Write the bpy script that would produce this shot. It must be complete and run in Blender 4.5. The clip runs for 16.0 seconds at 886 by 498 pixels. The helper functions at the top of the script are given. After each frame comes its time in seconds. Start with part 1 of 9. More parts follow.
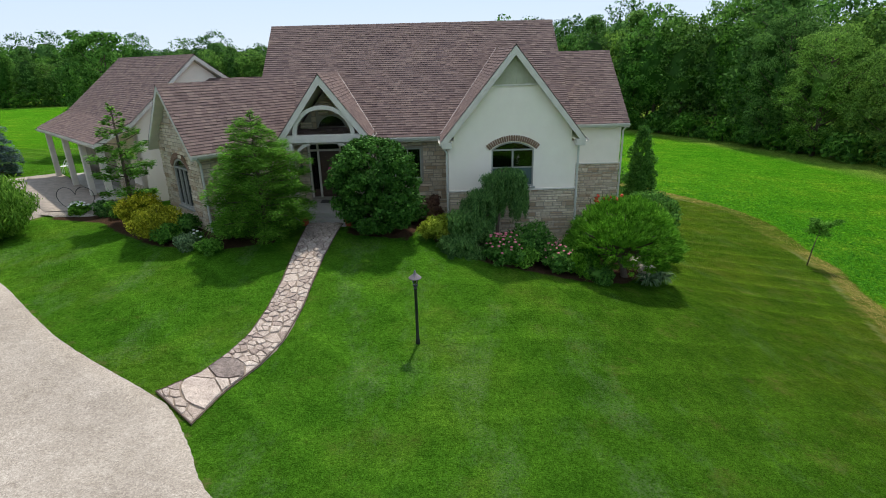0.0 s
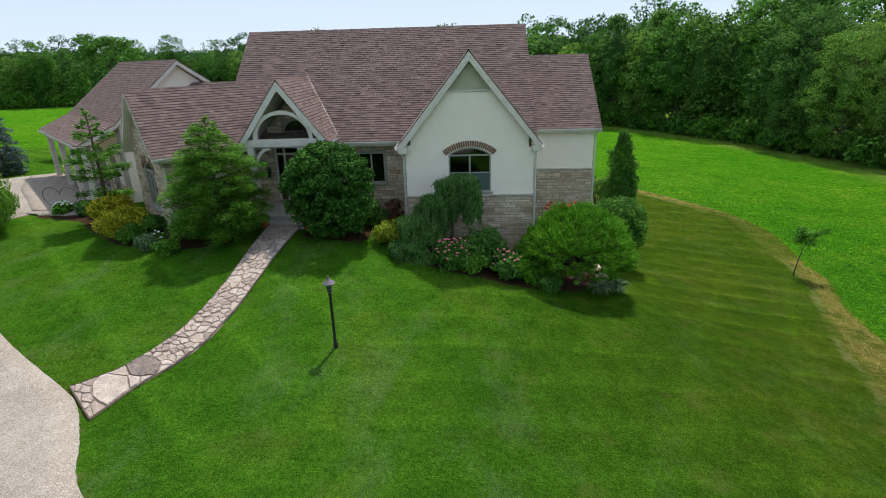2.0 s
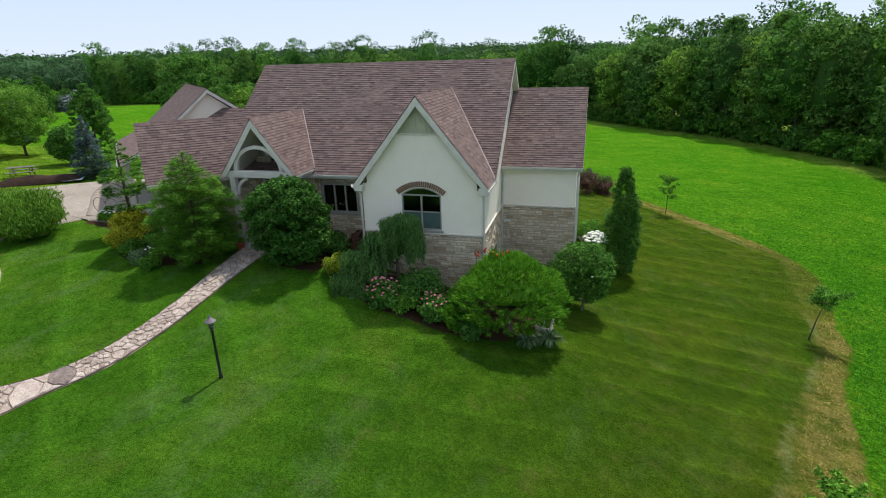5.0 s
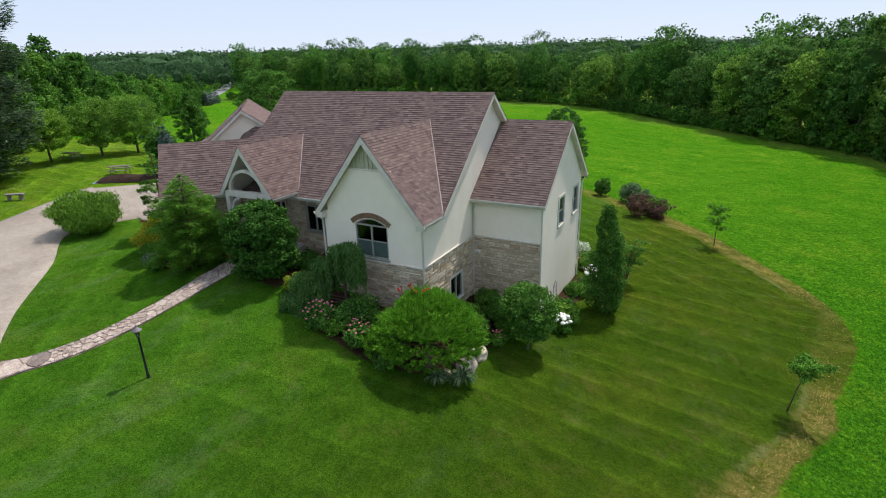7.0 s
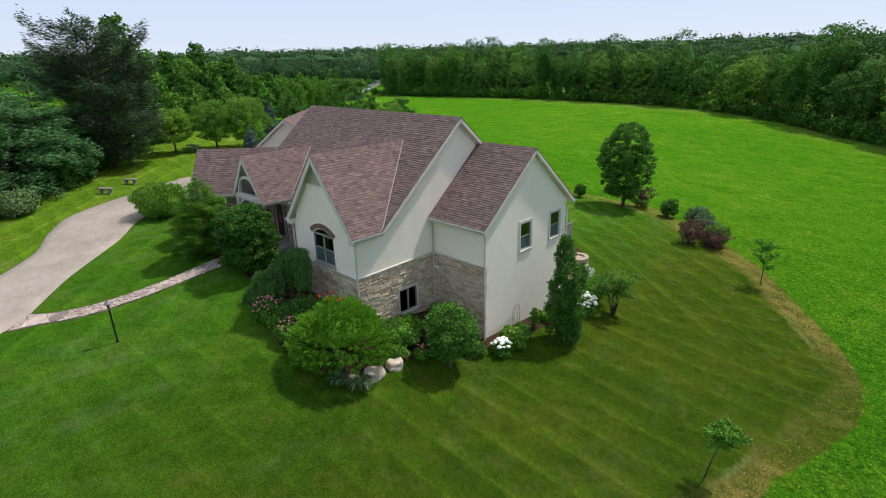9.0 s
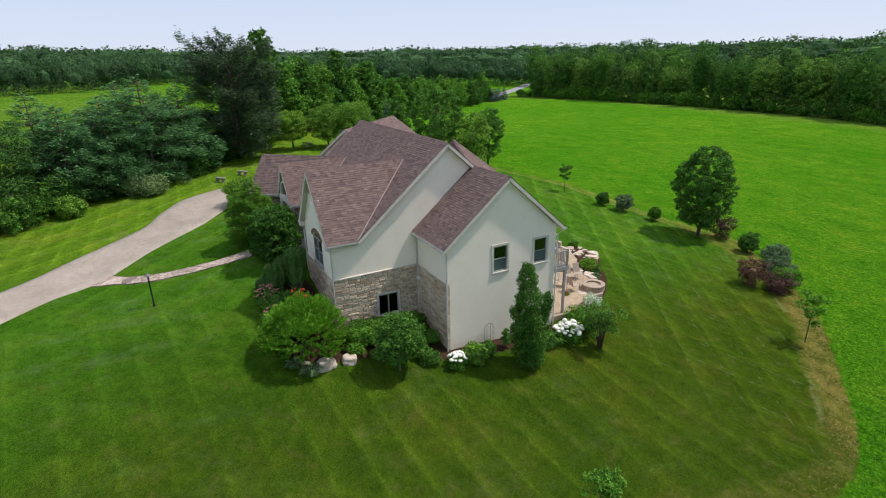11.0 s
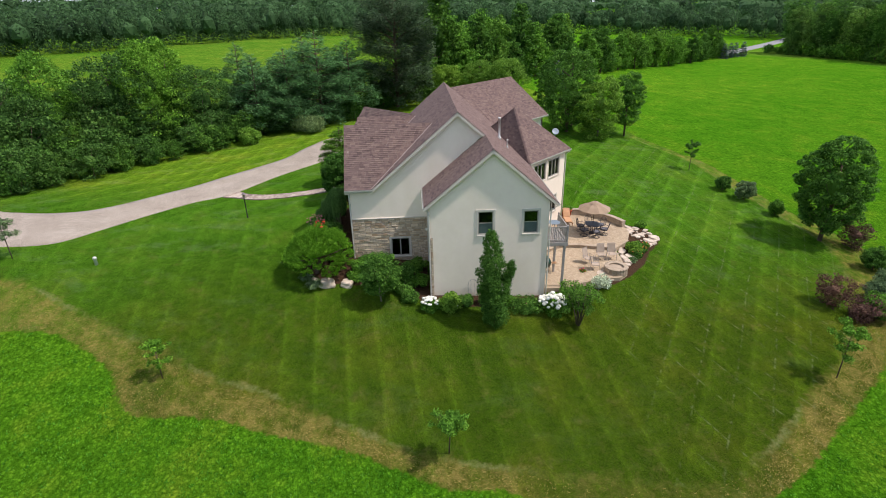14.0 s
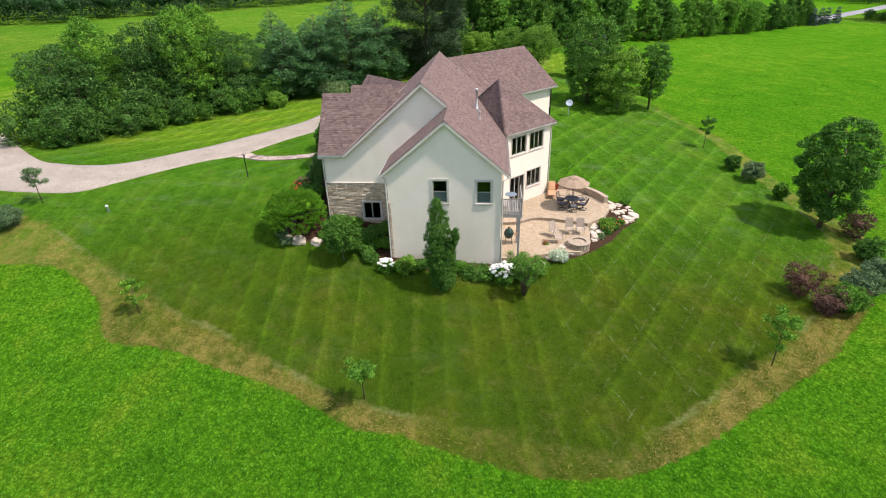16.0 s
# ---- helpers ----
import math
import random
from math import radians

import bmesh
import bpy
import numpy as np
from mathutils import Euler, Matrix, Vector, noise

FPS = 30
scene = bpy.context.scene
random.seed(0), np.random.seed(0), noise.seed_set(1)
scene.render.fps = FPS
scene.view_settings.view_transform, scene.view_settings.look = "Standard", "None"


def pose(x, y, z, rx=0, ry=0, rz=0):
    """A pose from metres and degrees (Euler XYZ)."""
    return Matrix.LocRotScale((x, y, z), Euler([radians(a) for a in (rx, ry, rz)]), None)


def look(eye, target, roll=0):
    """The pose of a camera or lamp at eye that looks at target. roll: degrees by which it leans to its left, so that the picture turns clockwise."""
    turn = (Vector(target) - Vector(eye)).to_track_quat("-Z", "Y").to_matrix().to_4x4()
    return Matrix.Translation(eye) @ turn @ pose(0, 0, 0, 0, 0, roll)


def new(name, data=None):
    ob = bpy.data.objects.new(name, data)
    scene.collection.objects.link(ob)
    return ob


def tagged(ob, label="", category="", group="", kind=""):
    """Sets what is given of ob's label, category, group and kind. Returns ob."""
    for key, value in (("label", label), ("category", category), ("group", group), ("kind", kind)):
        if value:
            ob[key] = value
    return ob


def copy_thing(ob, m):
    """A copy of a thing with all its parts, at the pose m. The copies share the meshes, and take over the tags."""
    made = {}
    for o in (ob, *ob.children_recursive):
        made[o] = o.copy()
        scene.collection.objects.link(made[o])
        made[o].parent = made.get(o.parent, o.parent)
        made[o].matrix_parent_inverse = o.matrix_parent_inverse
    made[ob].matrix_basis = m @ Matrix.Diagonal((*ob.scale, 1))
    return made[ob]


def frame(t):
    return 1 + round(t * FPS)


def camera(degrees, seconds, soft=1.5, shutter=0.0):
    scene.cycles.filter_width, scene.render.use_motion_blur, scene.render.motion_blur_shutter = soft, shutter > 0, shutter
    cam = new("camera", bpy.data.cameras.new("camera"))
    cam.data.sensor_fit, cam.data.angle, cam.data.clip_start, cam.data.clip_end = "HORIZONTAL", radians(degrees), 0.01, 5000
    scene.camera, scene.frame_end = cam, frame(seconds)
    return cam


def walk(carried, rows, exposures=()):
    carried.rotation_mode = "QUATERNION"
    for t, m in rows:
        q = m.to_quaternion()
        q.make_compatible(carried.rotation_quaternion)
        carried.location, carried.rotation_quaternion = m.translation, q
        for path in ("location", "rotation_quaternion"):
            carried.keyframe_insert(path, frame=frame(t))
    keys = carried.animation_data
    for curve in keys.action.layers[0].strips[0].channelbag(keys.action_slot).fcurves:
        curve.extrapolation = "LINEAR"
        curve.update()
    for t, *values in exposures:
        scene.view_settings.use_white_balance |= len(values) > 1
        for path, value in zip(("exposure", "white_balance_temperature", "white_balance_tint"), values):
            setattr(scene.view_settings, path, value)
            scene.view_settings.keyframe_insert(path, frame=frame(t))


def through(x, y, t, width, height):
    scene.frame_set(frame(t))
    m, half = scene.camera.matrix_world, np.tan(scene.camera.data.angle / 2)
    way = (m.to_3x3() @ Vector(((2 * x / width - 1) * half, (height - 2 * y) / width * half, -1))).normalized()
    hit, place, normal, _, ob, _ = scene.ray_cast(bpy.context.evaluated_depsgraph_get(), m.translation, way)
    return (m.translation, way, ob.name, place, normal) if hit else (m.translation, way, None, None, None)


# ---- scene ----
cam = camera(79.6, 16.0, soft=1.0)
PATH = [
    (0, (-5.861, -21.269, 6.687), (-5.826, -19.388, 6.007), -1.5),
    (0.5, (-5.393, -21.223, 6.622), (-5.371, -19.34, 5.948), -1.5),
    (1, (-4.627, -21.271, 6.675), (-4.634, -19.388, 6.001), -1.6),
    (1.5, (-3.76, -21.363, 6.747), (-3.797, -19.48, 6.072), -1.6),
    (2, (-2.829, -21.342, 6.851), (-2.91, -19.463, 6.172), -1.7),
    (2.5, (-1.828, -21.29, 7.047), (-1.965, -19.416, 6.363), -1.7),
    (3, (-0.794, -21.183, 7.314), (-0.993, -19.316, 6.627), -1.7),
    (3.5, (0.364, -21.059, 7.624), (0.094, -19.201, 6.937), -1.7),
    (4, (1.485, -20.865, 7.865), (1.145, -19.015, 7.184), -1.8),
    (4.5, (2.597, -20.643, 8.069), (2.182, -18.807, 7.395), -2.0),
    (5, (3.89, -20.345, 8.463), (3.392, -18.532, 7.782), -1.7),
    (7.3, (12.064, -17.568, 10.213), (11.096, -15.956, 9.531), -1.6),
    (7.5, (12.855, -17.221, 10.287), (11.844, -15.634, 9.608), -1.5),
    (8, (14.788, -16.108, 10.632), (13.683, -14.587, 9.949), -1.4),
    (8.5, (16.871, -14.916, 10.969), (15.656, -13.483, 10.284), -1.4),
    (8.7, (17.734, -14.309, 11.077), (16.472, -12.917, 10.391), -1.5),
    (10.8, (25.342, -7.886, 12.641), (23.72, -6.938, 11.955), -1.2),
    (11, (25.894, -7.15, 12.703), (24.236, -6.265, 12.02), -1.2),
    (11.5, (27.187, -5.337, 12.856), (25.459, -4.593, 12.179), -1.2),
    (12, (28.796, -3.484, 13.002), (27.006, -2.895, 12.331), -1.2),
    (12.5, (30.106, -1.625, 13.166), (28.284, -1.155, 12.488), -1.3),
    (13, (31.2, 0.369, 13.44), (29.368, 0.73, 12.723), -1.3),
    (13.5, (31.955, 2.389, 13.952), (30.13, 2.612, 13.164), -1.3),
    (14, (32.72, 4.288, 14.13), (30.905, 4.378, 13.295), -1.3),
    (14.5, (33.286, 6.356, 14.395), (31.495, 6.319, 13.505), -1.5),
    (15, (33.682, 8.361, 14.624), (31.92, 8.244, 13.683), -1.6),
    (15.5, (33.938, 10.236, 14.653), (32.18, 10.08, 13.714), -1.8),
    (16, (34.267, 11.386, 14.636), (32.509, 11.215, 13.698), -1.7),
]
walk(cam, [(t, look(eye, target, roll)) for t, eye, target, roll in PATH],
     exposures=[(0, 0.73, 6430, 9), (5, 0.71, 6470, 11), (8, 0.65, 6500, 14), (12, 0.55, 6580, 16), (13.5, 0.59, 6670, 18), (15, 0.90, 6670, 18), (16, 0.99, 6670, 18)])

# ---- world, sun, exposure ----
scene.view_settings.exposure = 0.45
SUN_AZ, SUN_EL = 13.0, 58.0        # degrees east of +y, and above the ground
sun_dir = Vector((math.sin(radians(SUN_AZ)) * math.cos(radians(SUN_EL)), math.cos(radians(SUN_AZ)) * math.cos(radians(SUN_EL)), math.sin(radians(SUN_EL))))
world = bpy.data.worlds.new("world")
scene.world = world
world.use_nodes = True
wn = world.node_tree
sky = wn.nodes.new("ShaderNodeTexSky")
sky.sky_type, sky.sun_disc = "NISHITA", False
sky.sun_elevation, sky.sun_rotation = radians(SUN_EL), radians(SUN_AZ)
sky.air_density, sky.dust_density, sky.ozone_density = 0.6, 0.2, 1.5
haze = wn.nodes.new("ShaderNodeMix")      # a hazy summer sky: an even pale veil over the blue
haze.data_type = "RGBA"
haze.inputs[0].default_value = 0.94
height = wn.nodes.new("ShaderNodeSeparateXYZ")
lift = wn.nodes.new("ShaderNodeTexCoord")
veil = wn.nodes.new("ShaderNodeValToRGB")   # white at the horizon, bluer higher up
wn.links.new(lift.outputs["Generated"], height.inputs[0])
wn.links.new(height.outputs[2], veil.inputs[0])
veil.color_ramp.elements.new(0.5)
for el, (at_, c) in zip(veil.color_ramp.elements, ((0.0, (3.52, 3.95, 4.55, 1)), (0.24, (2.68, 3.56, 4.80, 1)), (1.0, (3.35, 3.80, 4.50, 1)))):
    el.position, el.color = at_, c
wn.links.new(veil.outputs[0], haze.inputs[7])
wn.links.new(sky.outputs[0], haze.inputs[6])
wn.links.new(haze.outputs[2], wn.nodes["Background"].inputs[0])
wn.nodes["Background"].inputs[1].default_value = 0.130
sun = new("sun", bpy.data.lights.new("sun", "SUN"))
sun.data.energy, sun.data.angle, sun.data.color = 2.62, radians(2.0), (1.0, 0.95, 0.87)
sun.matrix_world = look(sun_dir * 100, (0, 0, 0))


# ---- materials ----
class Nodes:
    """A node material under construction."""

    def __init__(self, name, rough=0.8, spec=0.3, metal=0.0):
        self.m = bpy.data.materials.new(name)
        self.m.use_nodes = True
        self.t = self.m.node_tree
        self.b = self.t.nodes["Principled BSDF"]
        self.b.inputs["Roughness"].default_value = rough
        self.b.inputs["Specular IOR Level"].default_value = spec
        self.b.inputs["Metallic"].default_value = metal
        self._co = None

    def node(self, kind, **sets):
        n = self.t.nodes.new(kind)
        for key, value in sets.items():
            if key == "operation":
                n.operation = value
            elif key == "blend_type":
                n.blend_type = value
            elif key == "data_type":
                n.data_type = value
            elif key == "feature":
                n.feature = value
            elif key == "attribute_name":
                n.attribute_name = value
        return n

    def link(self, a, b):
        self.t.links.new(a, b)

    def co(self):
        if self._co is None:
            g = self.node("ShaderNodeNewGeometry")
            self._co = g.outputs["Position"]
        return self._co

    def noise(self, scale, detail=4.0, rough=0.6, stretch=None):
        n = self.node("ShaderNodeTexNoise")
        n.inputs["Scale"].default_value, n.inputs["Detail"].default_value, n.inputs["Roughness"].default_value = scale, detail, rough
        if stretch:
            s = self.node("ShaderNodeVectorMath", operation="MULTIPLY")
            s.inputs[1].default_value = stretch
            self.link(self.co(), s.inputs[0])
            self.link(s.outputs[0], n.inputs["Vector"])
        else:
            self.link(self.co(), n.inputs["Vector"])
        return n.outputs["Fac"]

    def ramp(self, fac, stops):
        r = self.node("ShaderNodeValToRGB")
        e = r.color_ramp.elements
        while len(e) < len(stops):
            e.new(0.5)
        for el, (p, c) in zip(e, stops):
            el.position = p
            el.color = (*c, 1) if len(c) == 3 else c
        self.link(fac, r.inputs[0])
        return r.outputs[0]

    def mix(self, fac, a, b, how="MIX"):
        m = self.node("ShaderNodeMix", data_type="RGBA", blend_type=how)
        for sock, v in ((m.inputs[0], fac), (m.inputs[6], a), (m.inputs[7], b)):
            if isinstance(v, (int, float)):
                sock.default_value = v
            elif isinstance(v, tuple):
                sock.default_value = (*v, 1)
            else:
                self.link(v, sock)
        return m.outputs[2]

    def math(self, op, a, b=0.0, c=None):
        m = self.node("ShaderNodeMath", operation=op)
        for sock, v in zip(m.inputs, (a, b) if c is None else (a, b, c)):
            if isinstance(v, (int, float)):
                sock.default_value = v
            else:
                self.link(v, sock)
        return m.outputs[0]

    def bump(self, height, strength=0.4, distance=0.02):
        n = self.node("ShaderNodeBump")
        n.inputs["Strength"].default_value, n.inputs["Distance"].default_value = strength, distance
        self.link(height, n.inputs["Height"])
        self.link(n.outputs[0], self.b.inputs["Normal"])

    def island(self):
        return self.node("ShaderNodeNewGeometry").outputs["Random Per Island"]

    def per_object(self):
        return self.node("ShaderNodeObjectInfo").outputs["Random"]

    def attribute(self, name):
        return self.node("ShaderNodeAttribute", attribute_name=name).outputs["Fac"]

    def colour(self, socket):
        if isinstance(socket, tuple):
            self.b.inputs["Base Color"].default_value = (*socket, 1)
        else:
            self.link(socket, self.b.inputs["Base Color"])
        return self


def mat_plain(name, col, rough=0.6, spec=0.3, metal=0.0, vary=0.12, scale=3.0, grain=60.0, bump=0.1):
    """Paint or metal with slight blotches and a fine grain."""
    n = Nodes(name, rough, spec, metal)
    dark = tuple(c * (1 - vary) for c in col)
    light = tuple(min(1, c * (1 + vary * 0.5)) for c in col)
    base = n.ramp(n.noise(scale, 5), [(0.3, dark), (0.7, light)])
    n.colour(base)
    if bump:
        n.bump(n.noise(grain, 3), bump, 0.004)
    return n.m


def mat_stucco():
    n = Nodes("stucco", 0.9, 0.15)
    a = n.ramp(n.noise(0.7, 6, 0.65), [(0.3, (0.865, 0.768, 0.648)), (0.7, (0.925, 0.828, 0.708))])
    streak = n.ramp(n.noise(0.5, 6, 0.7), [(0.30, (0.965, 0.955, 0.94)), (0.6, (1, 1, 1))])
    n.colour(n.mix(1.0, a, streak, "MULTIPLY"))
    n.bump(n.noise(45, 4, 0.7), 0.35, 0.01)
    return n.m


def mat_shingle(single=False):
    n = Nodes("single_shingle" if single else "asphalt_shingle", 0.93, 0.12)
    tone = n.ramp(n.per_object() if single else n.island(), [(0.0, (0.122, 0.084, 0.080)), (0.3, (0.200, 0.141, 0.126)), (0.55, (0.155, 0.108, 0.099)), (0.8, (0.226, 0.162, 0.140)), (1.0, (0.140, 0.098, 0.094))])
    patch = n.ramp(n.noise(0.35, 4, 0.6), [(0.3, (0.94, 0.94, 0.95)), (0.7, (1.04, 1.02, 1.0))])
    grit = n.ramp(n.noise(120, 2, 0.7), [(0.3, (0.8, 0.8, 0.8)), (0.7, (1.15, 1.15, 1.15))])
    n.colour(n.mix(1.0, n.mix(1.0, tone, patch, "MULTIPLY"), grit, "MULTIPLY"))
    n.bump(n.noise(150, 2, 0.7), 0.4, 0.006)
    return n.m


def mat_stone(name="ashlar_stone", single=True):
    n = Nodes(name, 0.88, 0.2)
    rnd = n.per_object() if single else n.island()
    tone = n.ramp(rnd, [(0.0, (0.40, 0.30, 0.205)), (0.2, (0.68, 0.57, 0.43)), (0.4, (0.52, 0.43, 0.325)), (0.6, (0.76, 0.645, 0.49)), (0.8, (0.44, 0.315, 0.205)), (1.0, (0.68, 0.57, 0.44))])
    vein = n.ramp(n.noise(9, 6, 0.65), [(0.25, (0.74, 0.72, 0.69)), (0.7, (1.08, 1.07, 1.05))])
    n.colour(n.mix(1.0, tone, vein, "MULTIPLY"))
    n.bump(n.noise(22, 6, 0.7), 0.7, 0.02)
    return n.m


def mat_leaf(name, dark, mid, light, through=0.25, rough=0.75, patch_size=0.9):
    """Leaves: hue varies leaf by leaf and by larger patches, and some light passes through."""
    n = Nodes(name, rough, 0.08)
    leaf = n.ramp(n.island(), [(0.0, tuple(c * 0.75 for c in dark)), (0.45, tuple(c * 1.1 for c in mid)), (1.0, tuple(c * 1.45 for c in light))])
    patch = n.ramp(n.noise(patch_size, 4, 0.6), [(0.3, (0.88, 0.92, 0.92)), (0.7, (1.44, 1.40, 1.32))])
    tree = n.ramp(n.per_object(), [(0.0, (0.82, 0.86, 0.84)), (0.5, (1.0, 1.0, 1.0)), (1.0, (1.2, 1.12, 0.95))])
    col = n.mix(1.0, n.mix(1.0, leaf, patch, "MULTIPLY"), tree, "MULTIPLY")
    n.colour(col)
    tr = n.node("ShaderNodeBsdfTranslucent")
    n.link(col, tr.inputs["Color"])
    mx = n.node("ShaderNodeMixShader")
    mx.inputs[0].default_value = through
    n.link(n.b.outputs[0], mx.inputs[1])
    n.link(tr.outputs[0], mx.inputs[2])
    n.link(mx.outputs[0], n.t.nodes["Material Output"].inputs["Surface"])
    return n.m


def mat_bark(name, col):
    n = Nodes(name, 0.95, 0.1)
    n.colour(n.ramp(n.noise(7, 6, 0.7, (3, 3, 0.6)), [(0.3, tuple(c * 0.55 for c in col)), (0.7, col)]))
    n.bump(n.noise(14, 6, 0.7, (3, 3, 0.6)), 0.8, 0.03)
    return n.m


def mat_ground():
    """Lawn with mowing stripes, meadow, cut hay along the edge, mulch beds; chosen by distance to the drawn borders."""
    n = Nodes("grass", 1.0, 0.0)
    wob = n.math("SUBTRACT", n.noise(0.45, 5, 0.65), 0.5)
    fine = n.math("SUBTRACT", n.noise(3.0, 4, 0.6), 0.5)
    sep = n.node("ShaderNodeSeparateXYZ")
    n.link(n.co(), sep.inputs[0])
    X, Y = sep.outputs[0], sep.outputs[1]

    def tufty(scale, lo, hi):
        """Small tufts: lighter crowns with dark gaps between them."""
        v = n.node("ShaderNodeTexVoronoi")
        v.inputs["Scale"].default_value, v.inputs["Randomness"].default_value = scale, 1.0
        n.link(n.co(), v.inputs["Vector"])
        return n.ramp(v.outputs["Distance"], [(0.08, hi), (0.62, lo)])

    def stripes(nx, ny, period, dark, light, shift=0.0):
        """Mower bands across the direction (nx, ny): one light, one dark, with a broken line of clippings between."""
        size = math.hypot(nx, ny)
        along = n.math("ADD", n.math("MULTIPLY", X, nx / size), n.math("MULTIPLY", Y, ny / size))
        along = n.math("ADD", along, n.math("ADD", n.math("MULTIPLY", wob, 0.28), n.math("MULTIPLY", fine, 0.10)))
        band = n.math("FRACT", n.math("MULTIPLY_ADD", along, 1 / period, shift))
        return n.ramp(band, [(0.0, dark), (0.38, dark), (0.45, light), (0.50, tuple(c * 1.22 for c in light)), (0.57, light), (0.76, tuple(0.25 * c + 0.70 for c in light)), (1.0, dark)])

    # lawn
    base = n.ramp(n.noise(0.22, 5, 0.6), [(0.3, (0.043, 0.135, 0.011)), (0.5, (0.056, 0.160, 0.013)), (0.7, (0.083, 0.176, 0.018))])
    blades = n.ramp(n.noise(38, 3, 0.85), [(0.36, (0.46, 0.51, 0.41)), (0.5, (0.98, 0.98, 0.95)), (0.64, (1.68, 1.58, 1.54))])
    tuft = n.ramp(n.noise(11.0, 6, 0.9), [(0.38, (0.62, 0.68, 0.58)), (0.62, (1.44, 1.36, 1.32))])
    mid = n.ramp(n.noise(1.7, 6, 0.8), [(0.36, (0.74, 0.80, 0.74)), (0.64, (1.32, 1.24, 1.16))])
    tuft = n.mix(1.0, tuft, mid, "MULTIPLY")
    lawn = n.mix(1.0, n.mix(1.0, base, blades, "MULTIPLY"), tuft, "MULTIPLY")
    lawn = n.mix(n.attribute("worn"), lawn, n.mix(1.0, lawn, (0.80, 0.575, 0.49), "MULTIPLY"))
    patchy = n.math("MULTIPLY_ADD", n.noise(0.16, 3), 1.7, -0.10)
    dk, lt = (0.82, 0.83, 0.82), (1.27, 1.20, 1.16)
    for name, nx, ny, period, shift, share in (("mown", -0.12, 1.0, 1.72, 0.0, 0.70), ("frontmown", 1.0, 1.0, 2.6, 0.3, 0.62), ("sidemown", 1.8, -1.0, 2.9, 0.1, 0.35), ("rearmown", 0.65, 1.0, 2.1, 0.0, 0.75), ("rearcross", -0.42, 1.0, 2.2, 0.4, 0.45), ("pale", 0.05, 1.0, 1.6, 0.2, 0.5)):
        lawn = n.mix(n.math("MULTIPLY", n.math("MULTIPLY", patchy, share), n.attribute(name)), lawn, n.mix(1.0, lawn, stripes(nx, ny, period, dk, lt, shift), "MULTIPLY"))
    # thin pale lines of dry clippings left by the mower behind the house
    for nx, ny, period in ((0.65, 1.0, 1.8), (-0.42, 1.0, 1.9)):
        size = math.hypot(nx, ny)
        u = n.math("ADD", n.math("MULTIPLY", X, nx / size), n.math("MULTIPLY", Y, ny / size))
        near_line = n.ramp(n.math("FRACT", n.math("MULTIPLY_ADD", n.math("ADD", u, n.math("MULTIPLY", wob, 0.25)), 1 / period, 0.5)), [(0.0, (0, 0, 0)), (0.46, (0, 0, 0)), (0.5, (1, 1, 1)), (0.54, (0, 0, 0))])
        bits = n.ramp(n.noise(1.6, 5, 0.8), [(0.50, (0, 0, 0)), (0.60, (0.55, 0.55, 0.55))])
        lawn = n.mix(n.math("MULTIPLY", n.math("MULTIPLY", near_line, bits), n.attribute("rearmown")), lawn, (0.20, 0.24, 0.10))
    dry = n.ramp(n.noise(0.9, 6, 0.78), [(0.54, (0, 0, 0)), (0.72, (1, 1, 1))])
    dry = n.math("MULTIPLY", dry, n.ramp(n.noise(14, 4, 0.8), [(0.42, (0.2, 0.2, 0.2)), (0.58, (1, 1, 1))]))
    lawn = n.mix(n.math("MULTIPLY", dry, n.math("MULTIPLY_ADD", n.attribute("worn"), 0.40, 0.42)), lawn, (0.165, 0.150, 0.040))
    straw = n.ramp(n.noise(24, 5, 0.9), [(0.54, (0, 0, 0)), (0.66, (0.55, 0.55, 0.55))])
    lawn = n.mix(n.math("MULTIPLY", straw, n.attribute("worn")), lawn, (0.205, 0.190, 0.070))
    wisp = n.math("MULTIPLY", n.ramp(n.noise(0.55, 5, 0.75, (1.0, 0.45, 1.0)), [(0.53, (0, 0, 0)), (0.68, (1, 1, 1))]), n.ramp(n.noise(16, 4, 0.85), [(0.44, (0, 0, 0)), (0.58, (1, 1, 1))]))
    lawn = n.mix(n.math("MULTIPLY", wisp, n.math("MULTIPLY_ADD", n.attribute("worn"), -0.46, 0.62)), lawn, (0.165, 0.235, 0.095))
    lawn = n.mix(n.attribute("pale"), lawn, n.mix(1.0, lawn, (1.85, 1.35, 1.25), "MULTIPLY"))
    fringe = n.ramp(n.math("ADD", n.attribute("verge"), n.math("ADD", n.math("MULTIPLY", n.noise(9.0, 4, 0.7), 0.5), -0.25)), [(0.02, (0.75, 0.75, 0.75)), (0.16, (0, 0, 0))])
    lawn = n.mix(fringe, lawn, (0.17, 0.155, 0.055))
    # meadow
    mead = n.ramp(n.noise(0.30, 6, 0.7), [(0.3, (0.055, 0.195, 0.010)), (0.5, (0.076, 0.250, 0.012)), (0.7, (0.130, 0.275, 0.018))])
    mtuft = n.ramp(n.noise(13, 7, 0.92), [(0.38, (0.32, 0.40, 0.27)), (0.62, (1.75, 1.62, 1.6))])
    mclump = n.ramp(n.noise(2.4, 6, 0.75), [(0.35, (0.64, 0.70, 0.64)), (0.65, (1.26, 1.20, 1.14))])
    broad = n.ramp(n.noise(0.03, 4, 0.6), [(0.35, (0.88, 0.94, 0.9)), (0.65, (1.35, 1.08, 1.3))])
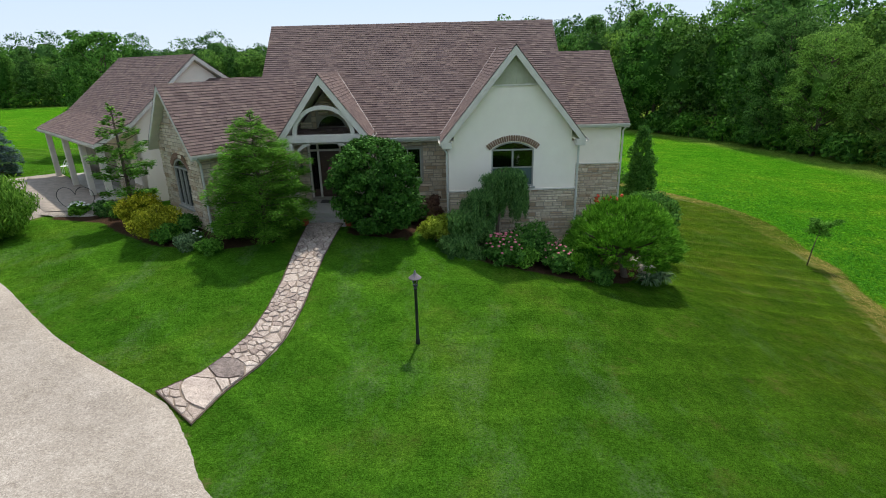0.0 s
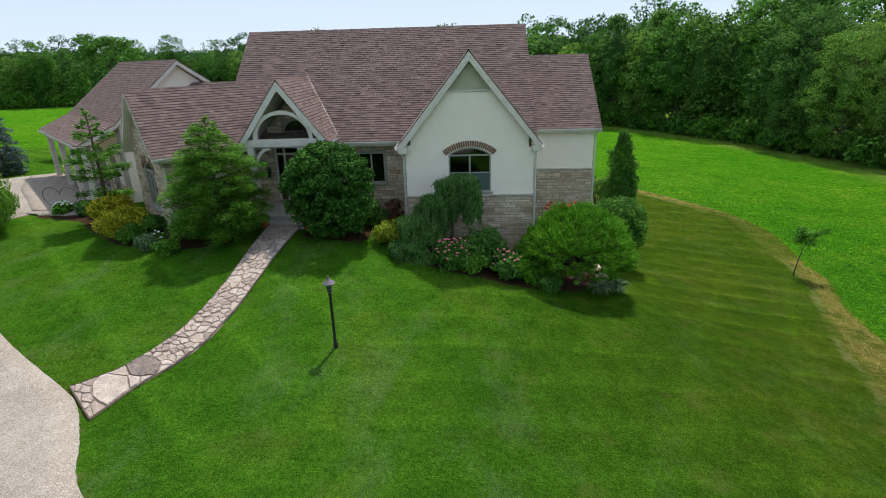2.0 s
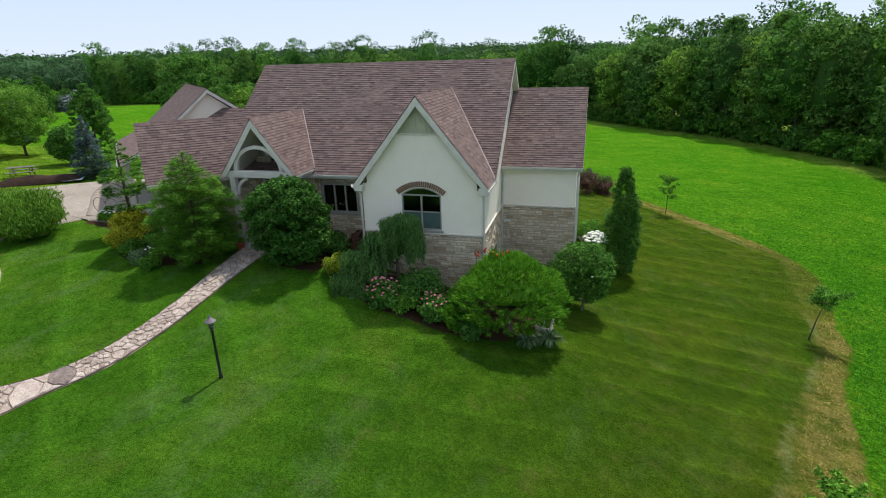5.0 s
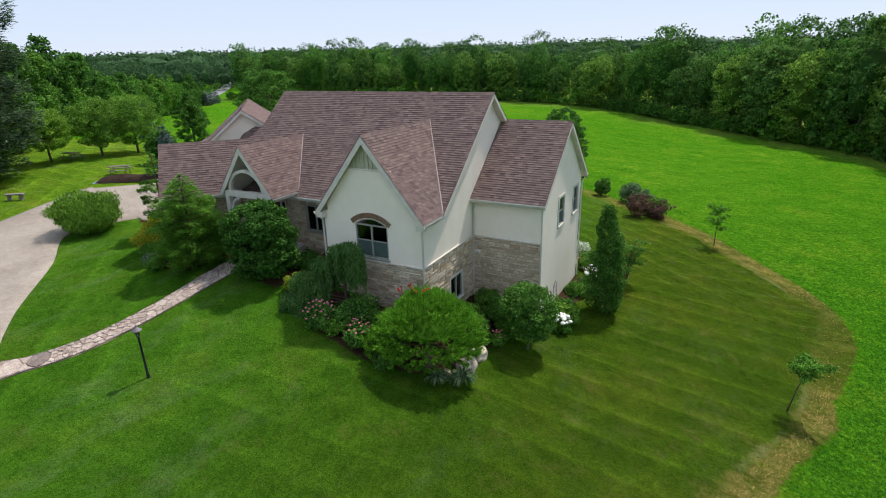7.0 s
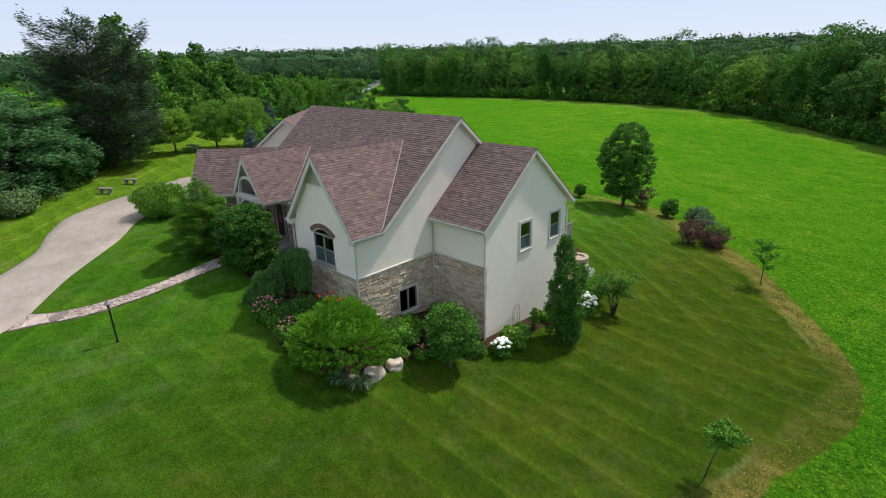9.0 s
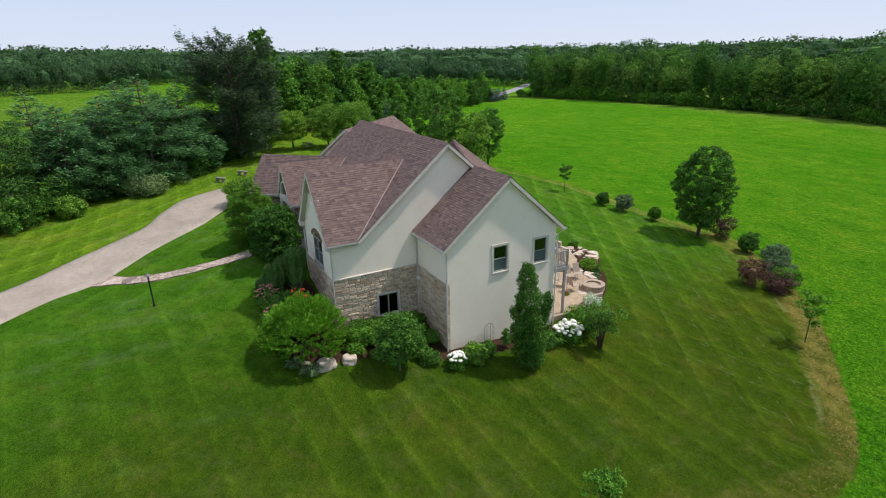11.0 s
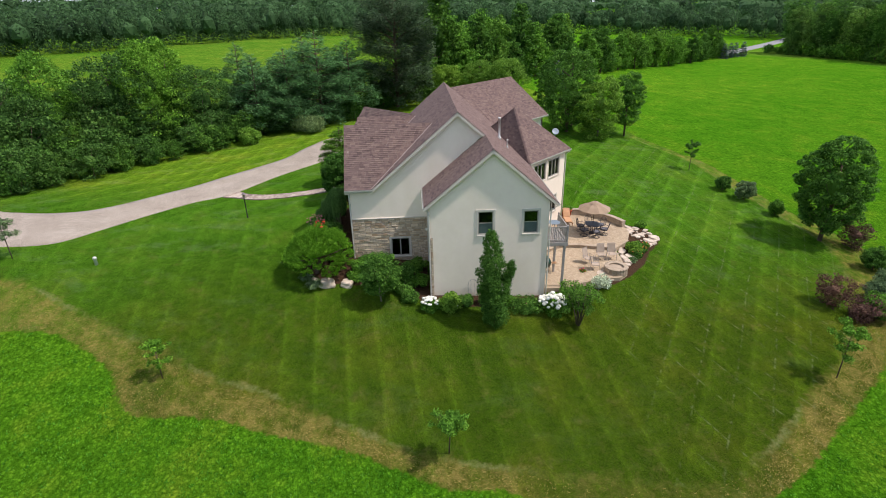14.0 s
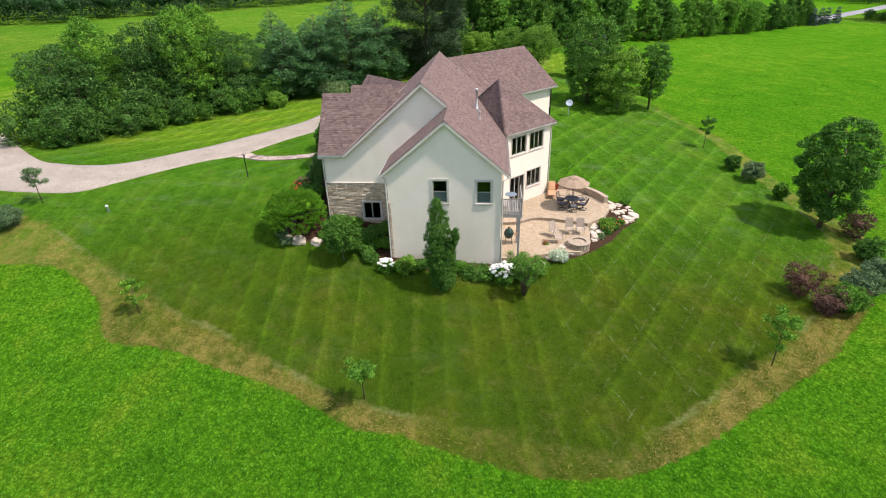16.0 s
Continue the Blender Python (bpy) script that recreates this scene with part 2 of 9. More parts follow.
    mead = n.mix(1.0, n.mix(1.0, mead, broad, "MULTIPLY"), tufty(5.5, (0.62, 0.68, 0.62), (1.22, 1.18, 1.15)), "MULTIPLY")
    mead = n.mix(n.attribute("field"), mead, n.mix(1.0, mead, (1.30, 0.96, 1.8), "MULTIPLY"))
    mead = n.mix(1.0, n.mix(1.0, mead, mtuft, "MULTIPLY"), mclump, "MULTIPLY")
    rank = n.ramp(n.noise(0.8, 5, 0.7), [(0.3, (0.120, 0.180, 0.030)), (0.7, (0.230, 0.260, 0.066))])
    mead = n.mix(n.math("MULTIPLY", n.attribute("rank"), 0.55), mead, n.mix(1.0, rank, mtuft, "MULTIPLY"))
    # hay strip
    hay = n.ramp(n.noise(16, 6, 0.85, (1.0, 0.55, 1.0)), [(0.34, (0.130, 0.112, 0.022)), (0.46, (0.270, 0.205, 0.055)), (0.58, (0.440, 0.335, 0.105)), (0.69, (0.620, 0.480, 0.190))])
    green = n.ramp(n.noise(1.3, 6, 0.85), [(0.38, (0, 0, 0)), (0.58, (0.85, 0.85, 0.85))])
    hay = n.mix(green, hay, n.mix(1.0, lawn, (1.25, 1.05, 1.0), "MULTIPLY"))
    ragged = n.math("ADD", n.math("MULTIPLY", wob, 1.1), n.math("MULTIPLY", fine, 0.8))
    d = n.math("ADD", n.attribute("border"), ragged)
    is_hay = n.ramp(n.math("MULTIPLY_ADD", d, 0.2, 0.5), [(0.44, (0, 0, 0)), (0.56, (1, 1, 1))])
    is_mead = n.ramp(n.math("MULTIPLY_ADD", n.math("ADD", n.attribute("meadow"), n.math("MULTIPLY", ragged, 0.8)), 0.5, 0.5), [(0.46, (0, 0, 0)), (0.54, (1, 1, 1))])
    hay_amt = n.ramp(n.noise(0.5, 6, 0.8), [(0.36, (0.12, 0.12, 0.12)), (0.60, (0.84, 0.84, 0.84))])
    col = n.mix(n.math("MULTIPLY", n.math("MULTIPLY", is_hay, hay_amt), n.attribute("hay")), lawn, hay)
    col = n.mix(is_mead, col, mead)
    dl = n.math("ADD", n.attribute("border"), n.math("MULTIPLY", n.math("ADD", wob, fine), 0.55))
    clip = n.ramp(n.math("MULTIPLY_ADD", dl, 1.0, 0.5), [(0.25, (0, 0, 0)), (0.46, (1, 1, 1)), (0.54, (1, 1, 1)), (0.75, (0, 0, 0))])
    clip_amt = n.math("MULTIPLY", n.ramp(n.noise(0.24, 6, 0.75), [(0.50, (0, 0, 0)), (0.60, (0.8, 0.8, 0.8))]), n.ramp(n.noise(7.0, 5, 0.85), [(0.40, (0.1, 0.1, 0.1)), (0.60, (1, 1, 1))]))
    col = n.mix(n.math("MULTIPLY", n.math("MULTIPLY", clip, clip_amt), n.attribute("hay")), col, (0.24, 0.26, 0.10))
    # mulch
    mul = n.ramp(n.noise(30, 5, 0.8), [(0.3, (0.032, 0.020, 0.013)), (0.7, (0.125, 0.074, 0.046))])
    bd = n.math("ADD", n.attribute("bed"), n.math("MULTIPLY", fine, 0.35))
    is_bed = n.ramp(n.math("MULTIPLY_ADD", bd, 0.5, 0.5), [(0.47, (0, 0, 0)), (0.53, (1, 1, 1))])
    col = n.mix(is_bed, col, mul)
    n.colour(col)
    n.bump(n.math("ADD", n.noise(22, 5, 0.85), n.math("MULTIPLY", n.noise(5, 5, 0.8), 1.6)), 1.0, 0.09)
    return n.m


def mat_gravel():
    n = Nodes("gravel", 0.95, 0.1)
    a = n.ramp(n.noise(0.5, 5, 0.6), [(0.3, (0.400, 0.352, 0.302)), (0.7, (0.500, 0.446, 0.386))])
    track = n.ramp(n.noise(0.35, 5, 0.7, (1.0, 0.3, 1.0)), [(0.35, (0.93, 0.92, 0.90)), (0.65, (1.06, 1.06, 1.06))])
    v = n.node("ShaderNodeTexVoronoi")
    v.inputs["Scale"].default_value = 48
    n.link(n.co(), v.inputs["Vector"])
    b = n.ramp(v.outputs["Distance"], [(0.0, (1.14, 1.13, 1.12)), (0.6, (0.66, 0.65, 0.64))])
    stone = n.ramp(n.noise(20, 7, 0.95), [(0.37, (0.50, 0.48, 0.47)), (0.62, (1.42, 1.42, 1.43))])
    patch = n.ramp(n.noise(2.6, 6, 0.8), [(0.36, (0.88, 0.87, 0.85)), (0.64, (1.08, 1.08, 1.08))])
    n.colour(n.mix(1.0, n.mix(1.0, n.mix(1.0, n.mix(1.0, a, track, "MULTIPLY"), b, "MULTIPLY"), stone, "MULTIPLY"), patch, "MULTIPLY"))
    n.bump(v.outputs["Distance"], -0.7, 0.02)
    return n.m


def mat_glass():
    n = Nodes("window_glass", 0.03, 0.5)
    n.colour((0.30, 0.34, 0.34))
    n.b.inputs["Transmission Weight"].default_value = 1.0
    n.b.inputs["IOR"].default_value = 1.55
    return n.m


STUCCO, SHINGLE, SHINGLE_ONE = mat_stucco(), mat_shingle(), mat_shingle(True)
STONE, STONES = mat_stone(), mat_stone("ashlar_stone_courses", False)
MORTAR = mat_plain("mortar", (0.34, 0.30, 0.25), 0.95, 0.1, vary=0.2, grain=40, bump=0.4)
TRIM = mat_plain("beige_trim_paint", (0.66, 0.60, 0.52), 0.55, 0.3)
SURROUND = mat_plain("cast_stone_surround", (0.60, 0.57, 0.50), 0.85, 0.15, vary=0.15, scale=2, grain=40, bump=0.2)
WHITEPAINT = mat_plain("white_enamel", (0.78, 0.77, 0.74), 0.4, 0.4)
SASH = mat_plain("grey_beige_sash", (0.33, 0.32, 0.28), 0.5, 0.3)
SIDING = mat_plain("tan_board_siding", (0.46, 0.44, 0.32), 0.6, 0.25)
GUTTER = mat_plain("gutter_metal", (0.55, 0.53, 0.48), 0.4, 0.5)
VALLEY = mat_plain("valley_metal", (0.36, 0.29, 0.27), 0.6, 0.3)
SCREEN = mat_plain("insect_screen", (0.085, 0.125, 0.115), 0.8, 0.2)
DARKWOOD = mat_plain("dark_stained_wood", (0.075, 0.042, 0.030), 0.45, 0.4, vary=0.3, grain=30)
# the dimness of unlit rooms, put into the colour of the added inner walls
ROOMDARK = mat_plain("unlit_room_shade", (0.10, 0.09, 0.08), 0.9, 0.1)
GLASS = mat_glass()
BRICK = mat_plain("soldier_brick", (0.26, 0.155, 0.105), 0.9, 0.15, vary=0.3, scale=6)
CONCRETE = mat_plain("concrete", (0.42, 0.39, 0.35), 0.9, 0.15, vary=0.18, scale=1.2, grain=50, bump=0.3)
BLACK = mat_plain("black_metal", (0.018, 0.018, 0.018), 0.45, 0.5)
GRASS, GRAVEL = mat_ground(), mat_gravel()
BARK, BARKPALE = mat_bark("bark", (0.16, 0.12, 0.09)), mat_bark("pale_bark", (0.30, 0.27, 0.22))
LEAF = mat_leaf("broadleaf", (0.045, 0.130, 0.016), (0.077, 0.204, 0.024), (0.132, 0.276, 0.036), 0.35)
LEAFDARK = mat_leaf("dark_broadleaf", (0.034, 0.098, 0.018), (0.06, 0.158, 0.026), (0.1, 0.216, 0.036), 0.38)
LEAFLIGHT = mat_leaf("light_broadleaf", (0.054, 0.138, 0.018), (0.086, 0.200, 0.026), (0.136, 0.252, 0.040), 0.3)
NEEDLE = mat_leaf("pine_needles", (0.042, 0.112, 0.044), (0.074, 0.182, 0.068), (0.124, 0.255, 0.096), 0.3, 0.7)
NEEDLEDARK = mat_leaf("dark_pine_needles", (0.03, 0.058, 0.03), (0.052, 0.092, 0.046), (0.085, 0.132, 0.066), 0.25, 0.7)
NEEDLEBRIGHT = mat_leaf("mugo_needles", (0.036, 0.122, 0.010), (0.066, 0.196, 0.015), (0.124, 0.275, 0.026), 0.25)
SPRUCE = mat_leaf("blue_spruce_needles", (0.045, 0.085, 0.085), (0.075, 0.120, 0.120), (0.12, 0.165, 0.165), 0.1)
GOLD = mat_leaf("golden_foliage", (0.15, 0.18, 0.012), (0.27, 0.28, 0.018), (0.40, 0.37, 0.03), 0.2)
PURPLE = mat_leaf("purple_foliage", (0.055, 0.028, 0.026), (0.088, 0.046, 0.040), (0.125, 0.074, 0.056), 0.2)
FARLEAF = mat_leaf("distant_foliage", (0.026, 0.058, 0.024), (0.037, 0.080, 0.031), (0.048, 0.102, 0.040), 0.35, 0.8, 0.10)
CEDAR = mat_leaf("cedar_foliage", (0.040, 0.104, 0.028), (0.070, 0.155, 0.040), (0.115, 0.210, 0.058), 0.3)
BELTLEAF = mat_leaf("belt_foliage", (0.022, 0.064, 0.014), (0.040, 0.104, 0.022), (0.072, 0.152, 0.034), 0.22)
DEEPGREEN = mat_leaf("deep_green_foliage", (0.020, 0.066, 0.010), (0.038, 0.108, 0.016), (0.066, 0.156, 0.024), 0.2)
WOODMID = mat_leaf("woodland_foliage", (0.042, 0.1, 0.024), (0.074, 0.162, 0.036), (0.124, 0.23, 0.052), 0.42, 0.8, 0.35)
WOODLIGHT = mat_leaf("sunlit_woodland_foliage", (0.066, 0.145, 0.026), (0.108, 0.215, 0.038), (0.168, 0.29, 0.056), 0.45, 0.8, 0.35)
WOODDEEP = mat_leaf("deep_woodland_foliage", (0.028, 0.076, 0.026), (0.048, 0.12, 0.038), (0.08, 0.168, 0.052), 0.35, 0.8, 0.35)
LOCUST = mat_leaf("airy_light_foliage", (0.075, 0.170, 0.022), (0.115, 0.235, 0.032), (0.170, 0.295, 0.048), 0.45)
GREYGREEN = mat_leaf("grey_green_foliage", (0.050, 0.097, 0.044), (0.088, 0.149, 0.066), (0.143, 0.209, 0.097), 0.2)


# ---- mesh helpers ----
def mesh(name, verts, faces, mat, smooth=False):
    me = bpy.data.meshes.new(name)
    me.from_pydata([tuple(v) for v in verts], [], faces)
    for m in (mat if isinstance(mat, (list, tuple)) else [mat]):
        me.materials.append(m)
    if smooth:
        me.shade_smooth()
    me.update()
    return me


def put(name, me, parent=None, label="", at=None):
    ob = new(name, me)
    if at is not None:
        ob.matrix_basis = at
    if parent is not None:
        ob.parent = parent
    if label:
        ob["label"] = label
    return ob


def part(name, vf, mat, parent=None, label="", smooth=False):
    """One mesh object out of (verts, faces)."""
    return put(name, mesh(name, vf[0], vf[1], mat, smooth), parent, label)


def join(*vfs):
    verts, faces = [], []
    for v, f in vfs:
        k = len(verts)
        verts += [tuple(p) for p in v]
        faces += [tuple(i + k for i in face) for face in f]
    return verts, faces


def moved(vf, m):
    return [m @ Vector(v) for v in vf[0]], vf[1]


def box(x0, y0, z0, x1, y1, z1, bevel=0.0):
    """A box, with its edges taken off where bevel is given."""
    if bevel <= 0:
        v = [(x, y, z) for z in (z0, z1) for y in (y0, y1) for x in (x0, x1)]
        return v, [(0, 2, 3, 1), (4, 5, 7, 6), (0, 1, 5, 4), (2, 6, 7, 3), (0, 4, 6, 2), (1, 3, 7, 5)]
    bm = bmesh.new()
    bmesh.ops.create_cube(bm, size=1, matrix=Matrix.LocRotScale(((x0 + x1) / 2, (y0 + y1) / 2, (z0 + z1) / 2), None, (x1 - x0, y1 - y0, z1 - z0)))
    bmesh.ops.bevel(bm, geom=bm.edges[:], offset=bevel, segments=1, affect="EDGES")
    out = [v.co.copy() for v in bm.verts], [tuple(v.index for v in f.verts) for f in bm.faces]
    bm.free()
    return out


def tube(points, radii, sides=8, cap=True):
    """A round bar along points, with a radius at each."""
    pts = [Vector(p) for p in points]
    verts, faces = [], []
    for i, p in enumerate(pts):
        d = (pts[min(i + 1, len(pts) - 1)] - pts[max(i - 1, 0)]).normalized()
        a = d.cross(Vector((0.3, 0.95, 0.1)) if abs(d.z) > 0.8 else Vector((0, 0, 1))).normalized()
        b = d.cross(a)
        r = radii[i] if isinstance(radii, (list, tuple)) else radii
        verts += [p + (a * math.cos(2 * math.pi * k / sides) + b * math.sin(2 * math.pi * k / sides)) * r for k in range(sides)]
    for i in range(len(pts) - 1):
        for k in range(sides):
            faces.append((i * sides + k, i * sides + (k + 1) % sides, (i + 1) * sides + (k + 1) % sides, (i + 1) * sides + k))
    if cap:
        faces.append(tuple(range(sides))[::-1])
        faces.append(tuple(range((len(pts) - 1) * sides, len(pts) * sides)))
    return verts, faces


def lathe(profile, sides=16):
    """A turned shape round z from (radius, height) pairs."""
    verts, faces = [], []
    for r, z in profile:
        verts += [(r * math.cos(2 * math.pi * k / sides), r * math.sin(2 * math.pi * k / sides), z) for k in range(sides)]
    for i in range(len(profile) - 1):
        for k in range(sides):
            faces.append((i * sides + k, i * sides + (k + 1) % sides, (i + 1) * sides + (k + 1) % sides, (i + 1) * sides + k))
    faces.append(tuple(range(sides))[::-1])
    faces.append(tuple(range((len(profile) - 1) * sides, len(profile) * sides)))
    return verts, faces


def slab(poly, offset):
    """A plate: the outline poly, and its copy moved by offset."""
    o, n = Vector(offset), len(poly)
    top = [Vector(p) for p in poly]
    verts = top + [p + o for p in top]
    faces = [tuple(range(n)), tuple(range(2 * n - 1, n - 1, -1))]
    faces += [(i, i + n, (i + 1) % n + n, (i + 1) % n) for i in range(n)]
    return verts, faces


def panel(origin, along, outline, holes=(), thick=0.2):
    """An upright wall: outline and holes in (metres along, height), its face at origin, its thickness going in behind it."""
    from_2d = lambda u, z, d: Vector((origin[0] + along[0] * u - along[1] * d, origin[1] + along[1] * u + along[0] * d, z))
    import mathutils.geometry as geo
    loops = [list(outline)] + [list(h) for h in holes]
    flat = [p for loop in loops for p in loop]
    tris = geo.tessellate_polygon([[Vector((u, z, 0)) for u, z in loop] for loop in loops])
    verts = [from_2d(u, z, 0) for u, z in flat] + [from_2d(u, z, thick) for u, z in flat]
    n, faces, start = len(flat), [], 0
    for a, b, c in tris:
        faces += [(a, b, c), (c + n, b + n, a + n)]
    for loop in loops:
        k = len(loop)
        faces += [(start + i, start + (i + 1) % k, start + (i + 1) % k + n, start + i + n) for i in range(k)]
        start += k
    bm = bmesh.new()
    vs = [bm.verts.new(v) for v in verts]
    for f in faces:
        if len({*f}) == len(f):
            try:
                bm.faces.new([vs[i] for i in f])
            except ValueError:
                pass
    bmesh.ops.recalc_face_normals(bm, faces=bm.faces[:])
    bm.verts.index_update()
    out = [v.co.copy() for v in bm.verts], [tuple(v.index for v in f.verts) for f in bm.faces]
    bm.free()
    return out


def rect(u0, z0, u1, z1):
    return [(u0, z0), (u1, z0), (u1, z1), (u0, z1)]


# ---- the lie of the land ----
def land(x, y):
    """The ground's height."""
    tx, ty, sx = np.tanh((x + 2) / 17), np.tanh((y - 8) / 24), np.tanh((x + 5) / 45)
    z = (-2.363 - 1.87 * tx + 0.12 * ty + 0.09 * tx * ty - 1.194 * tx * tx - 0.528 * ty * ty - 2.653 * sx
         - 5.373 * np.tanh((y - 20) / 70) + 1.755 * tx * tx * ty + 1.549 * tx * ty * ty)
    z = z + 0.75 * np.exp(-((x + 9) / 8) ** 2 - ((y + 0.2) / 4) ** 2)
    z = z - 0.35 * np.exp(-((x + 7) / 9) ** 2 - ((y + 12) / 5) ** 2)
    k = np.exp(-(((x + 3.5) / 7.5) ** 2 + ((y - 17) / 5.5) ** 2) ** 2)
    far = np.hypot(x, y)
    under = np.exp(-(((x - 0.3) / 3.6) ** 2 + ((y - 13.0) / 2.0) ** 2) ** 2)
    return (z * (1 - k) - 2.62 * k) * (1 - under) - 2.72 * under + 14 * np.clip((far - 250) / 500, 0, 1) ** 1.5


def lz(x, y):
    return float(land(np.float64(x), np.float64(y)))


def from_line(px, py, line, closed=True):
    """Distance from points to a closed line; positive outside."""
    best = np.full(px.shape, 1e9)
    inside = np.zeros(px.shape, bool)
    pts = line + [line[0]] if closed else line
    for (ax, ay), (bx, by) in zip(pts, pts[1:]):
        dx, dy = bx - ax, by - ay
        t = np.clip(((px - ax) * dx + (py - ay) * dy) / (dx * dx + dy * dy), 0, 1)
        best = np.minimum(best, np.hypot(px - ax - t * dx, py - ay - t * dy))
        if dy:
            cross = ((ay > py) != (by > py)) & (px < dx * (py - ay) / dy + ax)
            inside ^= cross
    return np.where(inside, -best, best) if closed else best


LAWN = [(-4, -60), (-0.5, -30), (1.2, -24), (2.2, -20.5), (4.2, -17.0), (6.6, -12.7), (9.4, -7.6), (11.0, -3.6), (12.6, -0.2), (14.2, 3.2), (15.3, 7.0), (15.8, 10.0), (16.4, 13.0), (16.6, 16.2), (16.1, 18.4), (14.8, 20.7), (13.1, 22.9), (11.2, 25.2), (8.6, 28.7),
        (3.4, 33), (-3.5, 36.6), (-12, 35.2), (-22, 34), (-31, 30.5), (-60, 24), (-75, 10), (-60, -25), (-32, -60)]
MEADOW = [(4, -60), (6.4, -28), (6.8, -20.4), (6.5, -17.2), (7.4, -14.8), (9.1, -12.2), (11.1, -10.8), (12.1, -9.2), (12.3, -6.3), (13.2, -3.2), (14.3, 0.7), (15.4, 3.2), (16.3, 5.2), (16.6, 7.4), (17.4, 10.2), (18.2, 13.6), (18.1, 17.0), (16.8, 20.5), (14.6, 23.6), (11.2, 28.4), (9.4, 30.6),
          (5.6, 34.2), (-1.5, 39.0), (-4.0, 39.4), (-12, 36.9), (-22, 35.6), (-31, 31.7), (-60, 25.2), (-77, 11), (-62, -25), (-34, -60)]


def rounded(line, steps=5):
    """A closed line with its corners smoothed."""
    out, n = [], len(line)
    for i in range(n):
        p0, p1, p2, p3 = (Vector(line[j % n]) for j in (i - 1, i, i + 1, i + 2))
        for k in range(steps):
            t = k / steps
            q = 0.5 * (2 * p1 + (p2 - p0) * t + (2 * p0 - 5 * p1 + 4 * p2 - p3) * t * t + (3 * p1 - p0 - 3 * p2 + p3) * t ** 3)
            out.append((q.x, q.y))
    return out


LAWN, MEADOW = rounded(LAWN), rounded(MEADOW)
BEDS = [[(-6.2, -0.6), (-5.6, -2.4), (-3.8, -3.3), (-0.5, -3.7), (1.3, -3.2), (2.6, -1.5), (2.8, 1.0), (2.4, 3.0), (4.5, 4.7), (4.6, 9.0), (4.9, 12.0), (3.0, 12.3), (3.4, 4.8), (-0.2, 4.8), (-0.2, 0.3)],
        [(-15.0, -2.6), (-13.6, -2.9), (-11.7, -2.5), (-11.5, 1.0), (-15.0, 0.4), (-19.0, 3.0), (-23.2, 2.7), (-22.8, 1.9), (-20.2, 1.2), (-18.4, -0.6), (-16.4, -2.2)],
        [(-9.2, -1.8), (-6.8, -2.0), (-6.0, 1.4), (-9.0, 1.4)],
        [(2.6, 15.2), (3.4, 14.6), (2.5, 17.4), (1.6, 18.6), (0.2, 20.0), (-1.6, 21.1), (-3.2, 22.5), (-5.4, 22.4), (-6.3, 21.2), (-4.6, 20.4), (-2.2, 19.0), (0.6, 18.2)]]


DRIVE_L = [(-32, -58), (-17.0, -40), (-8.6, -29.5), (-7.1, -25.6), (-7.2, -22.0), (-8.6, -19.6), (-11.8, -17.0), (-13.6, -15.5), (-15.4, -14.3), (-17.2, -13.0), (-19.1, -11.4), (-22.2, -9.0), (-26.5, -7.3), (-30.2, -4.3), (-34.4, 5.6)]
DRIVE_R = [(-16, -64), (-5.0, -40), (-2.0, -28.5), (-1.65, -24.1), (-2.1, -20.7), (-4.3, -18.4), (-7.3, -16.1), (-9.8, -14.1), (-10.75, -12.75), (-11.6, -11.6), (-12.4, -10.95), (-15.95, -8.5), (-20.2, -4.8), (-24.6, -1.4), (-23.2, 3.0)]


